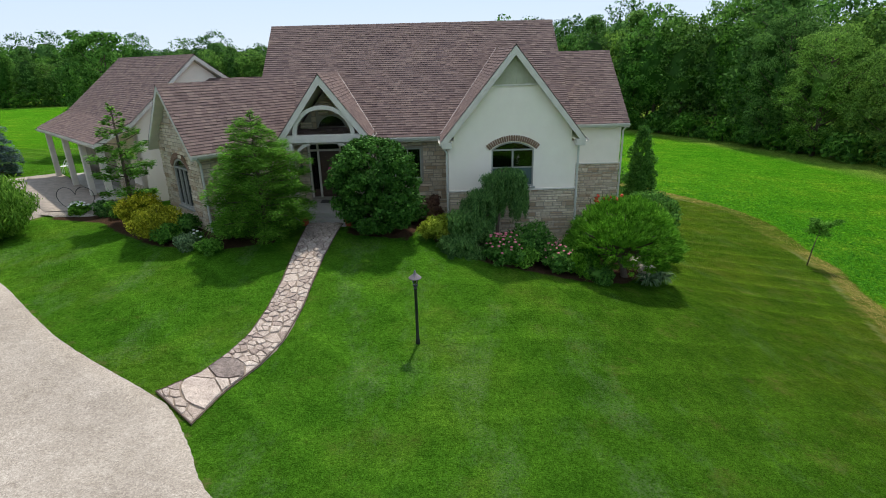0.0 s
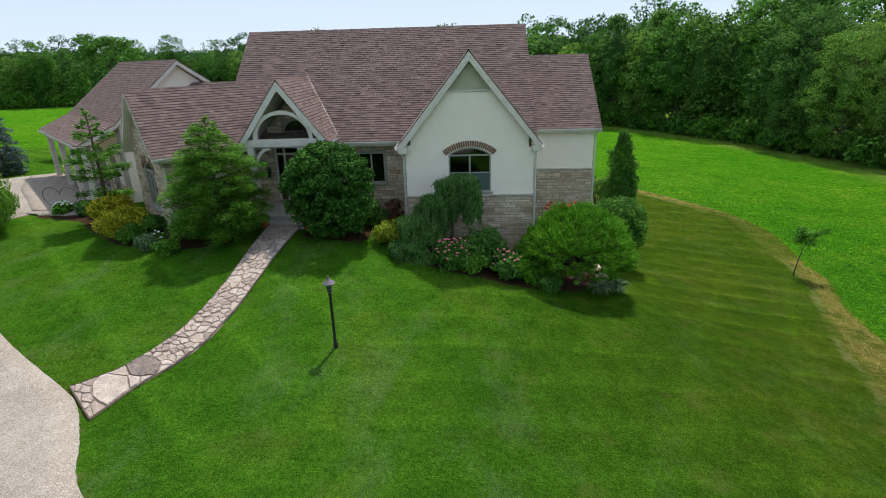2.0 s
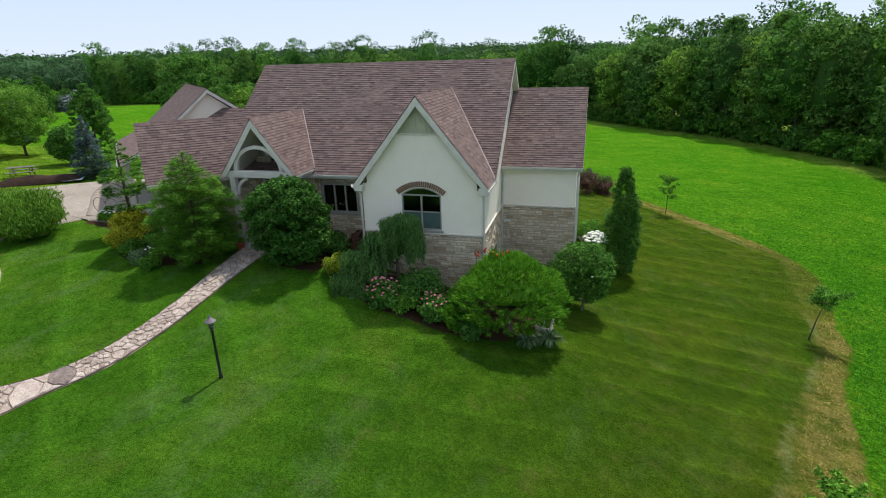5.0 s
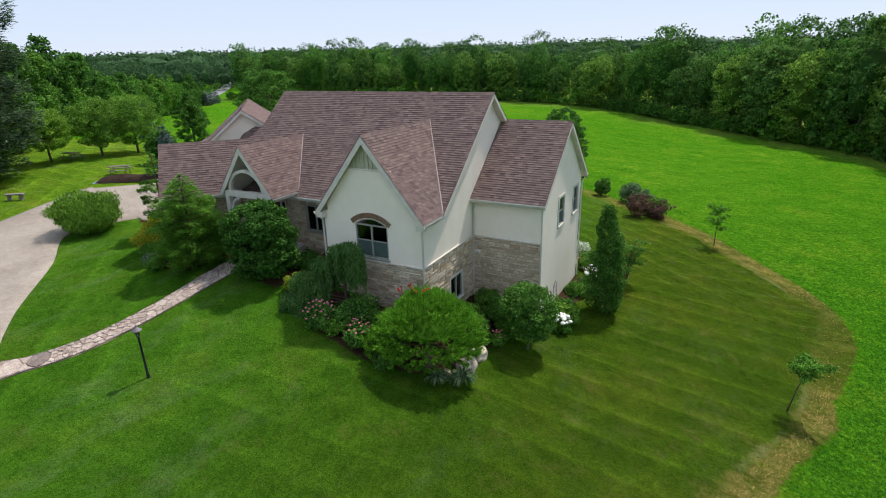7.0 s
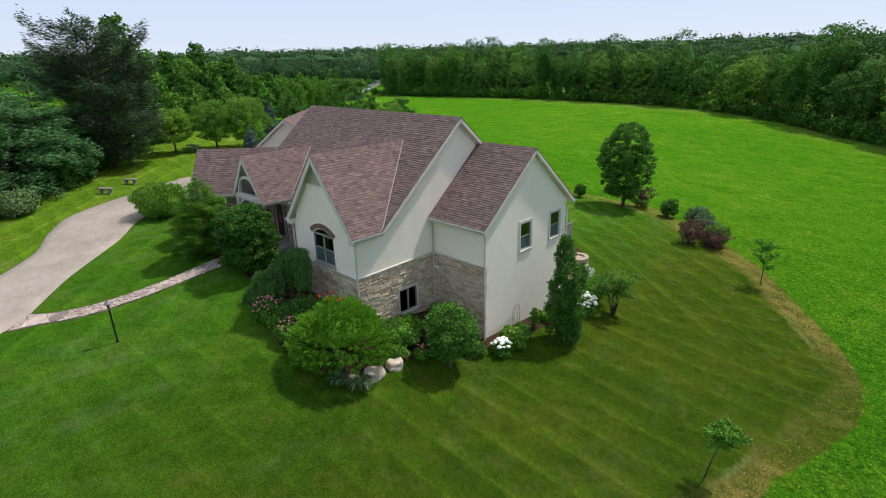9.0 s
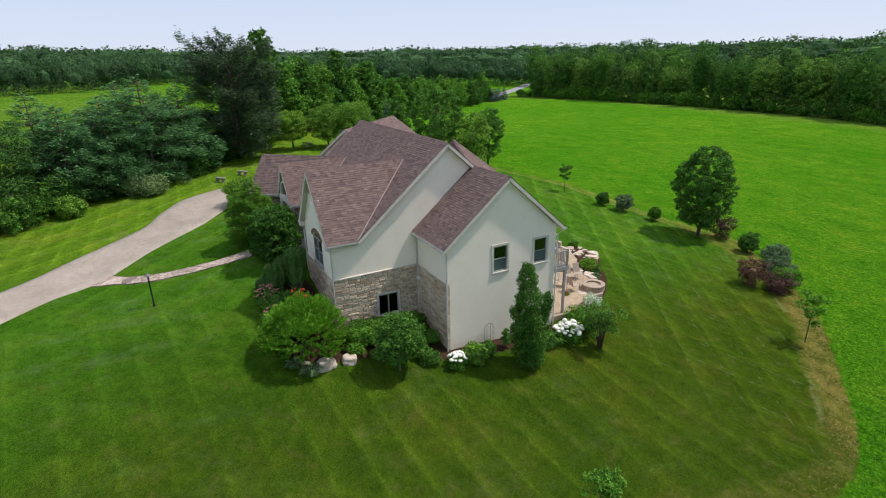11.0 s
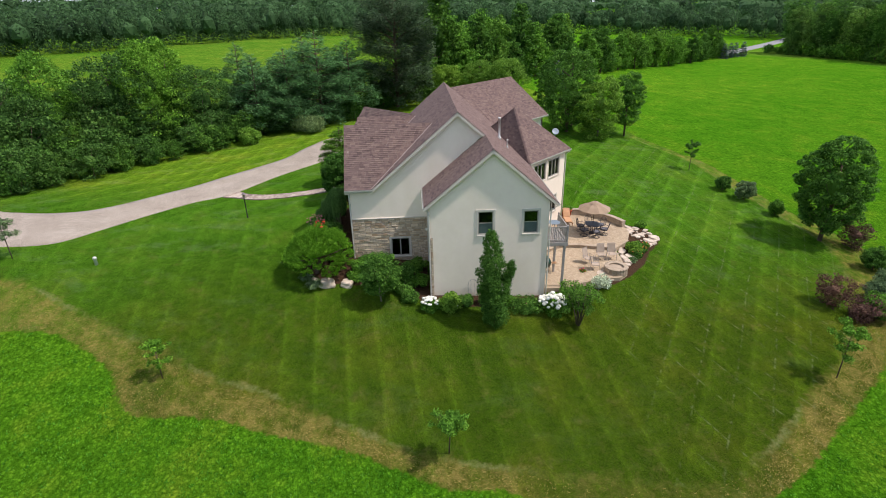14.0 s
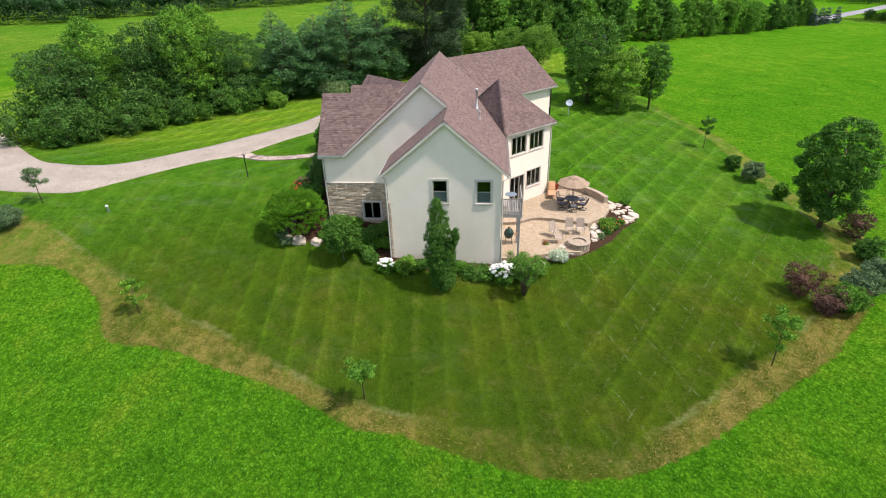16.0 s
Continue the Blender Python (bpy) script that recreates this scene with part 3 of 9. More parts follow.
def build_ground():
    def axis(near0, near1, step, end):
        vals = list(np.arange(near0, near1 + 0.01, step))
        s = step
        while vals[-1] < end:
            s *= 1.18
            vals.append(vals[-1] + s)
        s = step
        while vals[0] > -end:
            s *= 1.18
            vals.insert(0, vals[0] - s)
        return np.array(vals)

    xs, ys = axis(-46, 30, 0.45, 3200), axis(-34, 42, 0.45, 3200)
    gx, gy = np.meshgrid(xs, ys)
    px, py = gx.ravel(), gy.ravel()
    pz = land(px, py)
    nx, ny = len(xs), len(ys)
    i = np.arange(nx * ny).reshape(ny, nx)
    quads = np.stack([i[:-1, :-1], i[:-1, 1:], i[1:, 1:], i[1:, :-1]], -1).reshape(-1, 4)
    me = bpy.data.meshes.new("ground")
    me.from_pydata(np.stack([px, py, pz], -1).tolist(), [], quads.tolist())
    near = (np.abs(px) < 120) & (np.abs(py) < 120)
    border = np.where(near, from_line(px, py, LAWN), 30.0)
    bed = np.full(px.shape, -9.0)
    for line in BEDS:
        bed = np.maximum(bed, -from_line(px, py, line))
    meadow = np.where(near, from_line(px, py, MEADOW), 30.0)
    hay = np.clip((px + 34) / 10, 0, 1) * (1 - 0.62 * np.clip((py - 6) / 4, 0, 1) * np.clip((21 - py) / 4, 0, 1))
    ramp = lambda v, a, b: np.clip((v - a) / (b - a), 0, 1)
    rear = ramp(py, 14, 18)
    mown = ramp(px, -10, -2) * (1 - rear) * (0.7 + 0.3 * ramp(py, -12, -2))
    frontmown = (1 - ramp(px, -9, -4)) * (1 - ramp(py, 5, 9))
    sidemown = ramp(px, -4, 2) * (1 - ramp(py, 2, 8))
    rank = (np.clip((from_line(px, py, [(x, y) for x, y in ((60, -20), (47, -10), (47, 12), (46, 34), (45, 55), (42, 76), (33, 98), (17, 116), (-4, 136), (-22, 147), (-40, 152), (-60, 154), (-100, 152), (-140, 143), (-170, 135), (-100, 300), (200, 300), (200, -20))]) * -1 + 8.0) / 4.0, 0, 1))
    near2 = (np.abs(px) < 60) & (np.abs(py) < 60)
    verge = np.where(near2, np.minimum(from_line(px, py, DRIVE_L, False), from_line(px, py, DRIVE_R, False)), 9.0)
    poly = DRIVE_L + DRIVE_R[::-1]
    beyond = np.clip((-px - 10) / 6, 0, 1) * np.clip((-py + 4 + (px + 20) * -0.75) / 5, 0, 1) * (from_line(px, py, poly) > 0) * (from_line(px, py, DRIVE_L, False) < from_line(px, py, DRIVE_R, False))
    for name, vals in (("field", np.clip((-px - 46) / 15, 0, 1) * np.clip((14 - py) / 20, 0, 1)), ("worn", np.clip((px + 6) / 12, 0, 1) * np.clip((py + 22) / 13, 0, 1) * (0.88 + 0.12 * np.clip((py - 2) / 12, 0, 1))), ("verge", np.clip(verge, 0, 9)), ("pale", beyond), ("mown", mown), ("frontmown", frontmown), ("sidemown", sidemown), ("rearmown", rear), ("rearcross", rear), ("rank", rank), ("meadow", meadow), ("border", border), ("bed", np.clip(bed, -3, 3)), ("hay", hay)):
        a = me.attributes.new(name, "FLOAT", "POINT")
        a.data.foreach_set("value", vals.astype(np.float32))
    me.materials.append(GRASS)
    me.shade_smooth()
    tagged(new("ground", me), "striped mown green lawn running out into rougher meadow", "ground", kind="structure")


build_ground()


# ---- the house ----
house = tagged(new("house"), "cream stucco and limestone house with mauve-brown shingled gable roofs", "house")
house.location = (0, 0, -3.0)


def hpart(name, vf, mat, parent=None, label="", smooth=False):
    """A part of the house, given in world metres."""
    if parent is None:
        vf = ([Vector(v) - Vector((0, 0, -3.0)) for v in vf[0]], vf[1])
        return part(name, vf, mat, house, label, smooth)
    vf = ([Vector(v) - Vector((0, 0, -3.0)) for v in vf[0]], vf[1])
    return part(name, vf, mat, parent, label, smooth)


UNIT_TAB = mesh("shingle", [(0, 0, 0.012), (1, 0, 0.012), (1, 1, 0.003), (0, 1, 0.003), (0, 0, -0.004), (1, 0, -0.004)], [(0, 1, 2, 3), (4, 5, 1, 0), (4, 0, 3), (1, 5, 2)], SHINGLE_ONE)
rng = random.Random(7)


def roof(poly, label="", singles=0, thick=0.20, course=0.135, tab=0.25):
    """One pitch: an edge-boarded deck and its courses of shingles. poly starts with the two ends of the eave."""
    p = [Vector(q) for q in poly]
    e = (p[1] - p[0]).normalized()
    n = e.cross(p[2] - p[1]).normalized()
    if n.z < 0:
        n = -n
    s = n.cross(e)
    if s.z < 0:
        s = -s
    deck = hpart("roof", slab([q - Vector((0, 0, 0.03)) for q in p], (0, 0, -thick)), TRIM, None, label)
    uv = [((q - p[0]).dot(e), (q - p[0]).dot(s)) for q in p]

    def span(v):
        hits = []
        for (ua, va), (ub, vb) in zip(uv, uv[1:] + uv[:1]):
            if (va - v) * (vb - v) <= 0 and va != vb:
                hits.append(ua + (ub - ua) * (v - va) / (vb - va))
        return (min(hits), max(hits)) if len(hits) > 1 else None

    top = max(v for _, v in uv)
    verts, faces, made = [], [], 0
    rows = int(top / course)
    for r in range(rows + 1):
        v0, v1 = r * course - (0.03 if r == 0 else 0), min((r + 1.12) * course, top - 1e-4)
        a, b = span(max(v0, 1e-4)), span(v1)
        if not a or not b or v1 - v0 < 0.02:
            continue
        u = min(a[0], b[0]) - rng.random() * tab
        end = max(a[1], b[1])
        while u < end:
            w = tab * rng.uniform(0.7, 1.35)
            cl = lambda q, iv: min(max(q, iv[0]), iv[1])
            c = [cl(u, a), cl(u + w, a), cl(u + w, b), cl(u, b)]
            whole = c[0] == u and c[1] == u + w and c[2] == u + w and c[3] == u
            lift = rng.uniform(0.016, 0.030)
            if c[1] - c[0] > 0.01 or c[2] - c[3] > 0.01:
                g = 0.004
                if whole and made < singles:
                    made += 1
                    m = Matrix.Translation(p[0] + e * u + s * v0 + Vector((0, 0, 3.0))) @ Matrix((e, s, n)).transposed().to_4x4() @ Matrix.Diagonal((w - g, v1 - v0, lift / 0.012, 1))
                    put("shingle", UNIT_TAB, deck, at=m)
                else:
                    k = len(verts)
                    o = Vector((0, 0, 3.0))
                    P = lambda uu, vv, h: p[0] + e * uu + s * vv + n * h + o
                    verts += [P(c[0], v0, lift), P(c[1] - g, v0, lift), P(c[2] - g, v1, 0.003), P(c[3], v1, 0.003), P(c[0], v0, -0.004), P(c[1] - g, v0, -0.004)]
                    faces += [(k, k + 1, k + 2, k + 3), (k + 4, k + 5, k + 1, k), (k + 4, k, k + 3), (k + 1, k + 5, k + 2)]
            u += w
    field = put("shingle_field", mesh("shingle_field", verts, faces, SHINGLE), deck, "overlapping mottled mauve-brown asphalt shingles")
    tagged(field, kind="stuff")
    return deck


def ridge_cap(a, b, slope=0.85):
    """Bent cap shingles, one after another along a ridge or hip."""
    a, b = Vector(a), Vector(b)
    n = max(1, int((b - a).length / 0.22))
    d = (b - a).normalized()
    side = d.cross(Vector((0, 0, 1))).normalized()
    verts, faces = [], []
    for i in range(n):
        p, q = a + (b - a) * i / n, a + (b - a) * (i + 1.1) / n
        k, up = len(verts), Vector((0, 0, 1))
        h = rng.uniform(0.02, 0.03)
        for c, hh in ((p, h + 0.012), (q, h)):
            verts += [c - side * 0.13 - up * (0.13 * slope - hh * 0.6), c + up * hh, c + side * 0.13 - up * (0.13 * slope - hh * 0.6)]
        faces += [(k, k + 3, k + 4, k + 1), (k + 1, k + 4, k + 5, k + 2)]
    tagged(hpart("ridge_cap", (verts, faces), SHINGLE, None, "overlapping bent cap shingles"), kind="stuff")


def gutter(a, b, out):
    """An open gutter trough along an eave."""
    a, b, o = Vector(a), Vector(b), Vector(out).normalized()
    prof = [(0.0, 0.0), (0.0, -0.11), (0.09, -0.11), (0.125, -0.02), (0.125, 0.0), (0.112, 0.0), (0.085, -0.095), (0.012, -0.095), (0.012, 0.0)]
    verts, faces, n = [], [], len(prof)
    for c in (a, b):
        verts += [c + o * u + Vector((0, 0, z - 0.03)) for u, z in prof]
    faces = [(i, (i + 1) % n, (i + 1) % n + n, i + n) for i in range(n)] + [tuple(range(n))[::-1], tuple(range(n, 2 * n))]
    hpart("gutter", (verts, faces), GUTTER)


def downspout(points):
    hpart("downspout", tube(points, 0.045, 6), GUTTER)


def wall(origin, along, outline, mat, holes=(), label="", thick=0.22):
    return hpart("wall", panel(origin, along, outline, holes, thick), mat, None, label)


stones_left = [300]
UNIT_STONE = []
for k in range(6):
    r = random.Random(k)
    j = lambda: r.uniform(0.01, 0.035)
    UNIT_STONE.append(mesh("stone", [(0, 0, 0), (1, 0, 0), (1, 0, 1), (0, 0, 1), (j(), -1, j() * 2), (1 - j(), -1, j() * 2), (1 - j(), -1 * r.uniform(0.8, 1.0), 1 - j() * 2), (j(), -1 * r.uniform(0.8, 1.0), 1 - j() * 2)],
                           [(4, 5, 6, 7), (0, 1, 5, 4), (1, 2, 6, 5), (2, 3, 7, 6), (3, 0, 4, 7)], STONE))


def stonework(on, origin, along, u0, z0, u1, z1, holes=(), top=None, single=False, seed=1, tall=(0.08, 0.19)):
    """Coursed limestone over a stretch of wall. top(u) may lower the upper limit; holes are (u0, z0, u1, z1)."""
    r = random.Random(seed)
    verts, faces = [], []
    out = Vector((along[1], -along[0], 0))
    al = Vector((along[0], along[1], 0))
    if top is None:
        hpart("mortar_bed", panel((origin[0] + out.x * 0.009, origin[1] + out.y * 0.009), along, rect(u0 + 0.004, z0, u1 - 0.004, z1 - 0.002), [rect(*h) for h in holes], 0.006), MORTAR, None, "buff mortar between the stones")
    o3 = Vector((origin[0], origin[1], 3.0))
    turn = Matrix((al, -out, Vector((0, 0, 1)))).transposed().to_4x4()
    z = z0
    while z < z1 - 0.03:
        h = min(r.uniform(*tall), z1 - z)
        u = u0
        while u < u1 - 0.02:
            w = min(r.uniform(0.16, 0.55) * (1.3 if h < 0.13 else 1.0), u1 - u)
            if u1 - u - w < 0.08:
                w = u1 - u
            hh = h
            blocks = [(u, z, u + w, z + hh)]
            if h > 0.17 and r.random() < 0.35:
                m = h * r.uniform(0.4, 0.6)
                blocks = [(u, z, u + w, z + m), (u, z + m, u + w, z + h)]
            for a, b, c, d in blocks:
                for (ha, hb, hc, hd) in holes:
                    if a < hc and c > ha and b < hd and d > hb:
                        if a < ha and ha - a > 0.05:
                            c = min(c, ha)
                        elif c > hc and c - hc > 0.05:
                            a = max(a, hc)
                        elif b < hb and hb - b > 0.03:
                            d = min(d, hb)
                        elif d > hd and d - hd > 0.03:
                            b = max(b, hd)
                        else:
                            a = c
                if top:
                    d = min(d, top((a + c) / 2))
                if c - a < 0.04 or d - b < 0.03:
                    continue
                g, deep = 0.010, r.uniform(0.024, 0.065)
                a, b, c, d = a + g, b + g, c - g, d - g
                if single and stones_left[0] > 0:
                    stones_left[0] -= 1
                    m = Matrix.Translation(o3 + al * a + Vector((0, 0, b))) @ turn @ Matrix.Diagonal((c - a, deep, d - b, 1))
                    put("stone", UNIT_STONE[r.randrange(6)], on, at=m)
                else:
                    k, i1, i2 = len(verts), 0.008, 0.012
                    P = lambda uu, zz, dd: o3 + al * uu + out * dd + Vector((0, 0, zz))
                    verts += [P(a, b, 0), P(c, b, 0), P(c, d, 0), P(a, d, 0), P(a + i1, b + i2, deep), P(c - i2, b + i1, deep), P(c - i1, d - i2, deep * r.uniform(0.7, 1)), P(a + i2, d - i1, deep * r.uniform(0.7, 1))]
                    faces += [(k + 4, k + 5, k + 6, k + 7), (k, k + 1, k + 5, k + 4), (k + 1, k + 2, k + 6, k + 5), (k + 2, k + 3, k + 7, k + 6), (k + 3, k, k + 4, k + 7)]
            u += w
        z += h
    if verts:
        tagged(put("stone_field", mesh("stone_field", verts, faces, STONES), on, "rough coursed buff limestone"), kind="stuff")


def window(origin, along, u0, z0, u1, z1, bars=1, rows=0, trim=0.12, arch=0.0, frame_mat=None, sill=True, surround=None, screen=0.0):
    """A framed window set in its opening: frame, panes, mullions, sill and an outer surround."""
    al, out = Vector((along[0], along[1], 0)), Vector((along[1], -along[0], 0))
    o = Vector((origin[0], origin[1], 3.0))
    fm = frame_mat or SASH
    W = put("window", None, house)

    def blk(name, a, b, c, d, d0, d1, mat, lab="", bev=0.006):
        v, f = box(a, -d1, b, c, -d0, d, bev)
        m = Matrix.Translation(o) @ Matrix((al, -out, Vector((0, 0, 1)))).transposed().to_4x4()
        part(name, moved((v, f), m), mat, W, lab)

    f = 0.055
    blk("frame", u0, z0, u0 + f, z1, -0.12, 0.0, fm)
    blk("frame", u1 - f, z0, u1, z1, -0.12, 0.0, fm)
    blk("frame", u0 + f, z0, u1 - f, z0 + f, -0.12, 0.0, fm)
    blk("frame", u0 + f, z1 - f, u1 - f, z1, -0.12, 0.0, fm)
    step = (u1 - u0 - 2 * f) / (bars + 1)
    for i in range(bars + 1):
        a = u0 + f + i * step
        blk("pane", a + 0.002, z0 + f + 0.002, a + step - 0.002, z1 - f - 0.002, -0.075, -0.068, GLASS, "reflecting window glass", 0)
        if i:
            blk("mullion", a - 0.035, z0 + f, a + 0.035, z1 - f, -0.11, 0.005, fm)
        if screen:
            zs = z0 + f + (z1 - z0) * screen
            blk("insect_screen", a + 0.012, z0 + f + 0.012, a + step - 0.012, zs, -0.062, -0.056, SCREEN, "grey-green insect screen over the lower sash", 0)
            blk("sash_rail", a + 0.003, zs, a + step - 0.003, zs + 0.05, -0.066, -0.03, fm)
    for i in range(rows):
        zz = z0 + (z1 - z0) * (i + 1) / (rows + 1)
        blk("mullion", u0 + f, zz - 0.02, u1 - f, zz + 0.02, -0.10, -0.005, fm)
    if surround:
        t = trim
        blk("surround", u0 - t, z0 - t, u0, z1 + (0 if arch else t), 0.0, 0.035, surround, "", 0.008)
        blk("surround", u1, z0 - t, u1 + t, z1 + (0 if arch else t), 0.0, 0.035, surround, "", 0.008)
        if not arch:
            blk("surround", u0, z1, u1, z1 + t, 0.0, 0.035, surround, "", 0.008)
        blk("surround", u0, z0 - t, u1, z0, 0.0, 0.035, surround, "", 0.008)
    if sill:
        blk("sill", u0 - 0.08, z0 - 0.09, u1 + 0.08, z0 - 0.002, -0.02, 0.075, fm if not surround else surround, "", 0.012)
    if arch:
        # the curved head: a strip of frame and a segment of glass
        c, half = (u0 + u1) / 2, (u1 - u0) / 2
        rad = (half * half + arch * arch) / (2 * arch)
        ang = math.asin(half / rad)
        cz = z1 + arch - rad
        rim, inner = [], []
        for i in range(17):
            t = -ang + 2 * ang * i / 16
            rim.append((c + rad * math.sin(t), cz + rad * math.cos(t)))
            inner.append((c + (rad - f) * math.sin(t), max(z1, cz + (rad - f) * math.cos(t))))
        P = lambda u, z, d: o + al * u + out * d + Vector((0, 0, z))
        verts, faces = [], []
        for (a, b), (p, q) in zip(rim, inner):
            verts += [P(a, b, 0), P(p, q, 0), P(p, q, -0.12), P(a, b, -0.12)]
        for i in range(16):
            k = i * 4
            faces += [(k, k + 4, k + 5, k + 1), (k + 1, k + 5, k + 6, k + 2), (k + 2, k + 6, k + 7, k + 3), (k + 3, k + 7, k + 4, k)]
        part("frame", (verts, faces), fm, W)
        part("pane", slab([P(a, b, -0.07) for a, b in inner[::-1]], out * -0.006), GLASS, W, "reflecting window glass")
    return W


def arch_hole(u0, z0, u1, z1, arch):
    c, half = (u0 + u1) / 2, (u1 - u0) / 2
    rad = (half * half + arch * arch) / (2 * arch)
    ang, cz = math.asin(half / rad), z1 + arch - rad
    return [(u0, z0), (u1, z0)] + [(c + rad * math.sin(ang - 2 * ang * i / 12), cz + rad * math.cos(ang - 2 * ang * i / 12)) for i in range(13)]


def brick_arch(origin, along, u0, u1, z1, arch, depth=0.23):
    """A flat-curved head of bricks on end."""
    al, out = Vector((along[0], along[1], 0)), Vector((along[1], -along[0], 0))
    o = Vector((origin[0], origin[1], 3.0))
    A = put("brick_arch", None, house, "arched head of brown soldier bricks")
    c, half = (u0 + u1) / 2, (u1 - u0) / 2
    rad = (half * half + arch * arch) / (2 * arch)
    ang, cz = math.asin(half / rad) * 1.06, z1 + arch - rad
    n = int(2 * ang * rad / 0.085)
    b = mesh("brick", *box(-0.034, -0.05, 0, 0.034, 0.0, depth, 0.006), BRICK)
    for i in range(n):
        t = -ang + 2 * ang * (i + 0.5) / n
        m = Matrix.Translation(o + al * (c + rad * math.sin(t)) + Vector((0, 0, cz + rad * math.cos(t)))) @ Matrix((al, -out, Vector((0, 0, 1)))).transposed().to_4x4() @ Matrix.Rotation(t, 4, "Y")
        put("brick", b, A, at=m)


# levels: main floor 0.95, basement floor -2.45
BASE = -4.0
# -- the tall front gable, its side running on into the main end gable
GW = 5.15
w = wall((-GW, 0), (1, 0), [(0.221, BASE), (GW - 0.221, BASE), (GW - 0.221, 3.9), (GW / 2, 6.82), (0.221, 3.9)], STUCCO, [arch_hole(1.73, 1.62, 3.43, 3.14, 0.30)], "cream stucco gable wall over a limestone base")
stonework(w, (-GW, 0), (1, 0), 0, -2.4, GW, 1.46, single=True, seed=3)
hpart("stone_ledge", box(-GW - 0.04, -0.075, 1.46, 0.075, -0.002, 1.53, 0.012), TRIM)
hpart("stone_ledge", box(0.002, 0.0, 1.46, 0.075, 4.93, 1.53, 0.012), TRIM)
window((-GW, 0), (1, 0), 1.73, 1.62, 3.43, 3.14, bars=1, arch=0.30, trim=0.1, surround=None, screen=0.46)
brick_arch((-GW, 0), (1, 0), 1.68, 3.48, 3.16, 0.31)
tri = [(1.40, 5.62), (3.75, 5.62), (2.575, 7.0)]
hpart("gable_siding", panel((-GW, -0.012), (1, 0), tri, (), 0.03), SIDING, None, "tan vertical board siding in the gable peak")
for i in range(10):
    u = 1.61 + i * 0.215
    t = 5.64 + min(u - 1.40, 3.75 - u) * 1.15
    hpart("batten", box(-GW + u - 0.02, -0.04, 5.64, -GW + u + 0.02, -0.006, max(5.7, t - 0.03)), SIDING)
hpart("gable_band", box(-GW + 1.34, -0.05, 5.57, -GW + 3.81, -0.003, 5.63, 0.008), TRIM)
wall((-GW, 1.899), (0, -1), rect(0, BASE, 1.899, 3.55), STUCCO)
w = wall((0, 0), (0, 1), [(0, BASE), (11.8, BASE), (11.8, 3.8), (6.955, 8.02), (1.5, 3.4), (0, 3.4)], STUCCO, [rect(2.47, -1.25, 3.68, 0.03)], "tall cream stucco end gable above a limestone base")
stonework(w, (0, 0), (0, 1), 0, -3.4, 4.98, 1.46, holes=[(2.35, -1.37, 3.80, 0.15)], seed=5)
window((0, 0), (0, 1), 2.47, -1.25, 3.68, 0.03, bars=1, surround=SURROUND)

# -- side wing
w = wall((0.001, 5.0), (1, 0), rect(0, BASE, 3.308, 3.42), STUCCO)
stonework(w, (0, 5.0), (1, 0), 0.06, -3.6, 3.53, 1.46, seed=8)
hpart("stone_ledge", box(0.08, 4.925, 1.46, 3.60, 4.998, 1.53, 0.012), TRIM)
w = wall((3.53, 5.0), (0, 1), [(0, BASE - 0.5), (7.12, BASE - 0.5), (7.12, 3.5), (3.69, 6.62), (0, 3.45)], STUCCO, [rect(2.86, 1.53, 3.76, 3.0), rect(5.59, 1.52, 6.47, 2.96)], "two-storey cream stucco gable wall with two windows")
stonework(w, (3.53, 5.0), (0, 1), 0.0, -3.6, 0.14, 1.46, seed=9)
for a, b, c, d in ((2.86, 1.53, 3.76, 3.0), (5.59, 1.52, 6.47, 2.96)):
    window((3.53, 5.0), (0, 1), a, b, c, d, bars=0, rows=0, surround=SURROUND, trim=0.13, screen=0.44)

# -- rear walls and the angled bay
wall((3.308, 12.12), (-1, 0), [(0, BASE), (16.08, BASE), (16.08, 3.4), (0, 3.4)], STUCCO)
BAY = (-4.25, 12.45)
d45 = (-0.70711, 0.70711)
w = wall(BAY, d45, rect(0, BASE, 5.2, 3.5), STUCCO, [rect(0.77, 1.85, 2.37, 3.2), rect(2.78, 1.85, 4.32, 3.2), rect(0.71, -2.45, 2.3, 0.05), rect(2.6, -1.15, 4.2, 0.2)], "sunlit cream stucco bay wall with triple windows")
for a, b, c, d in ((0.77, 1.85, 2.37, 3.2), (2.78, 1.85, 4.32, 3.2), (2.6, -1.15, 4.2, 0.2)):
    window(BAY, d45, a, b, c, d, bars=2, surround=TRIM, trim=0.08)
window(BAY, d45, 0.71, -2.45, 2.3, 0.05, bars=2, surround=TRIM, trim=0.08, sill=False)
bx, by = BAY[0] + d45[0] * 5.2, BAY[1] + d45[1] * 5.2
wall((bx - 0.1, by + 0.001), (-1, 0), rect(0, BASE, 0.9, 3.5), STUCCO)
wall((bx - 1.0, by), (-0.70711, -0.70711), rect(0, BASE, 5.2, 3.5), STUCCO)

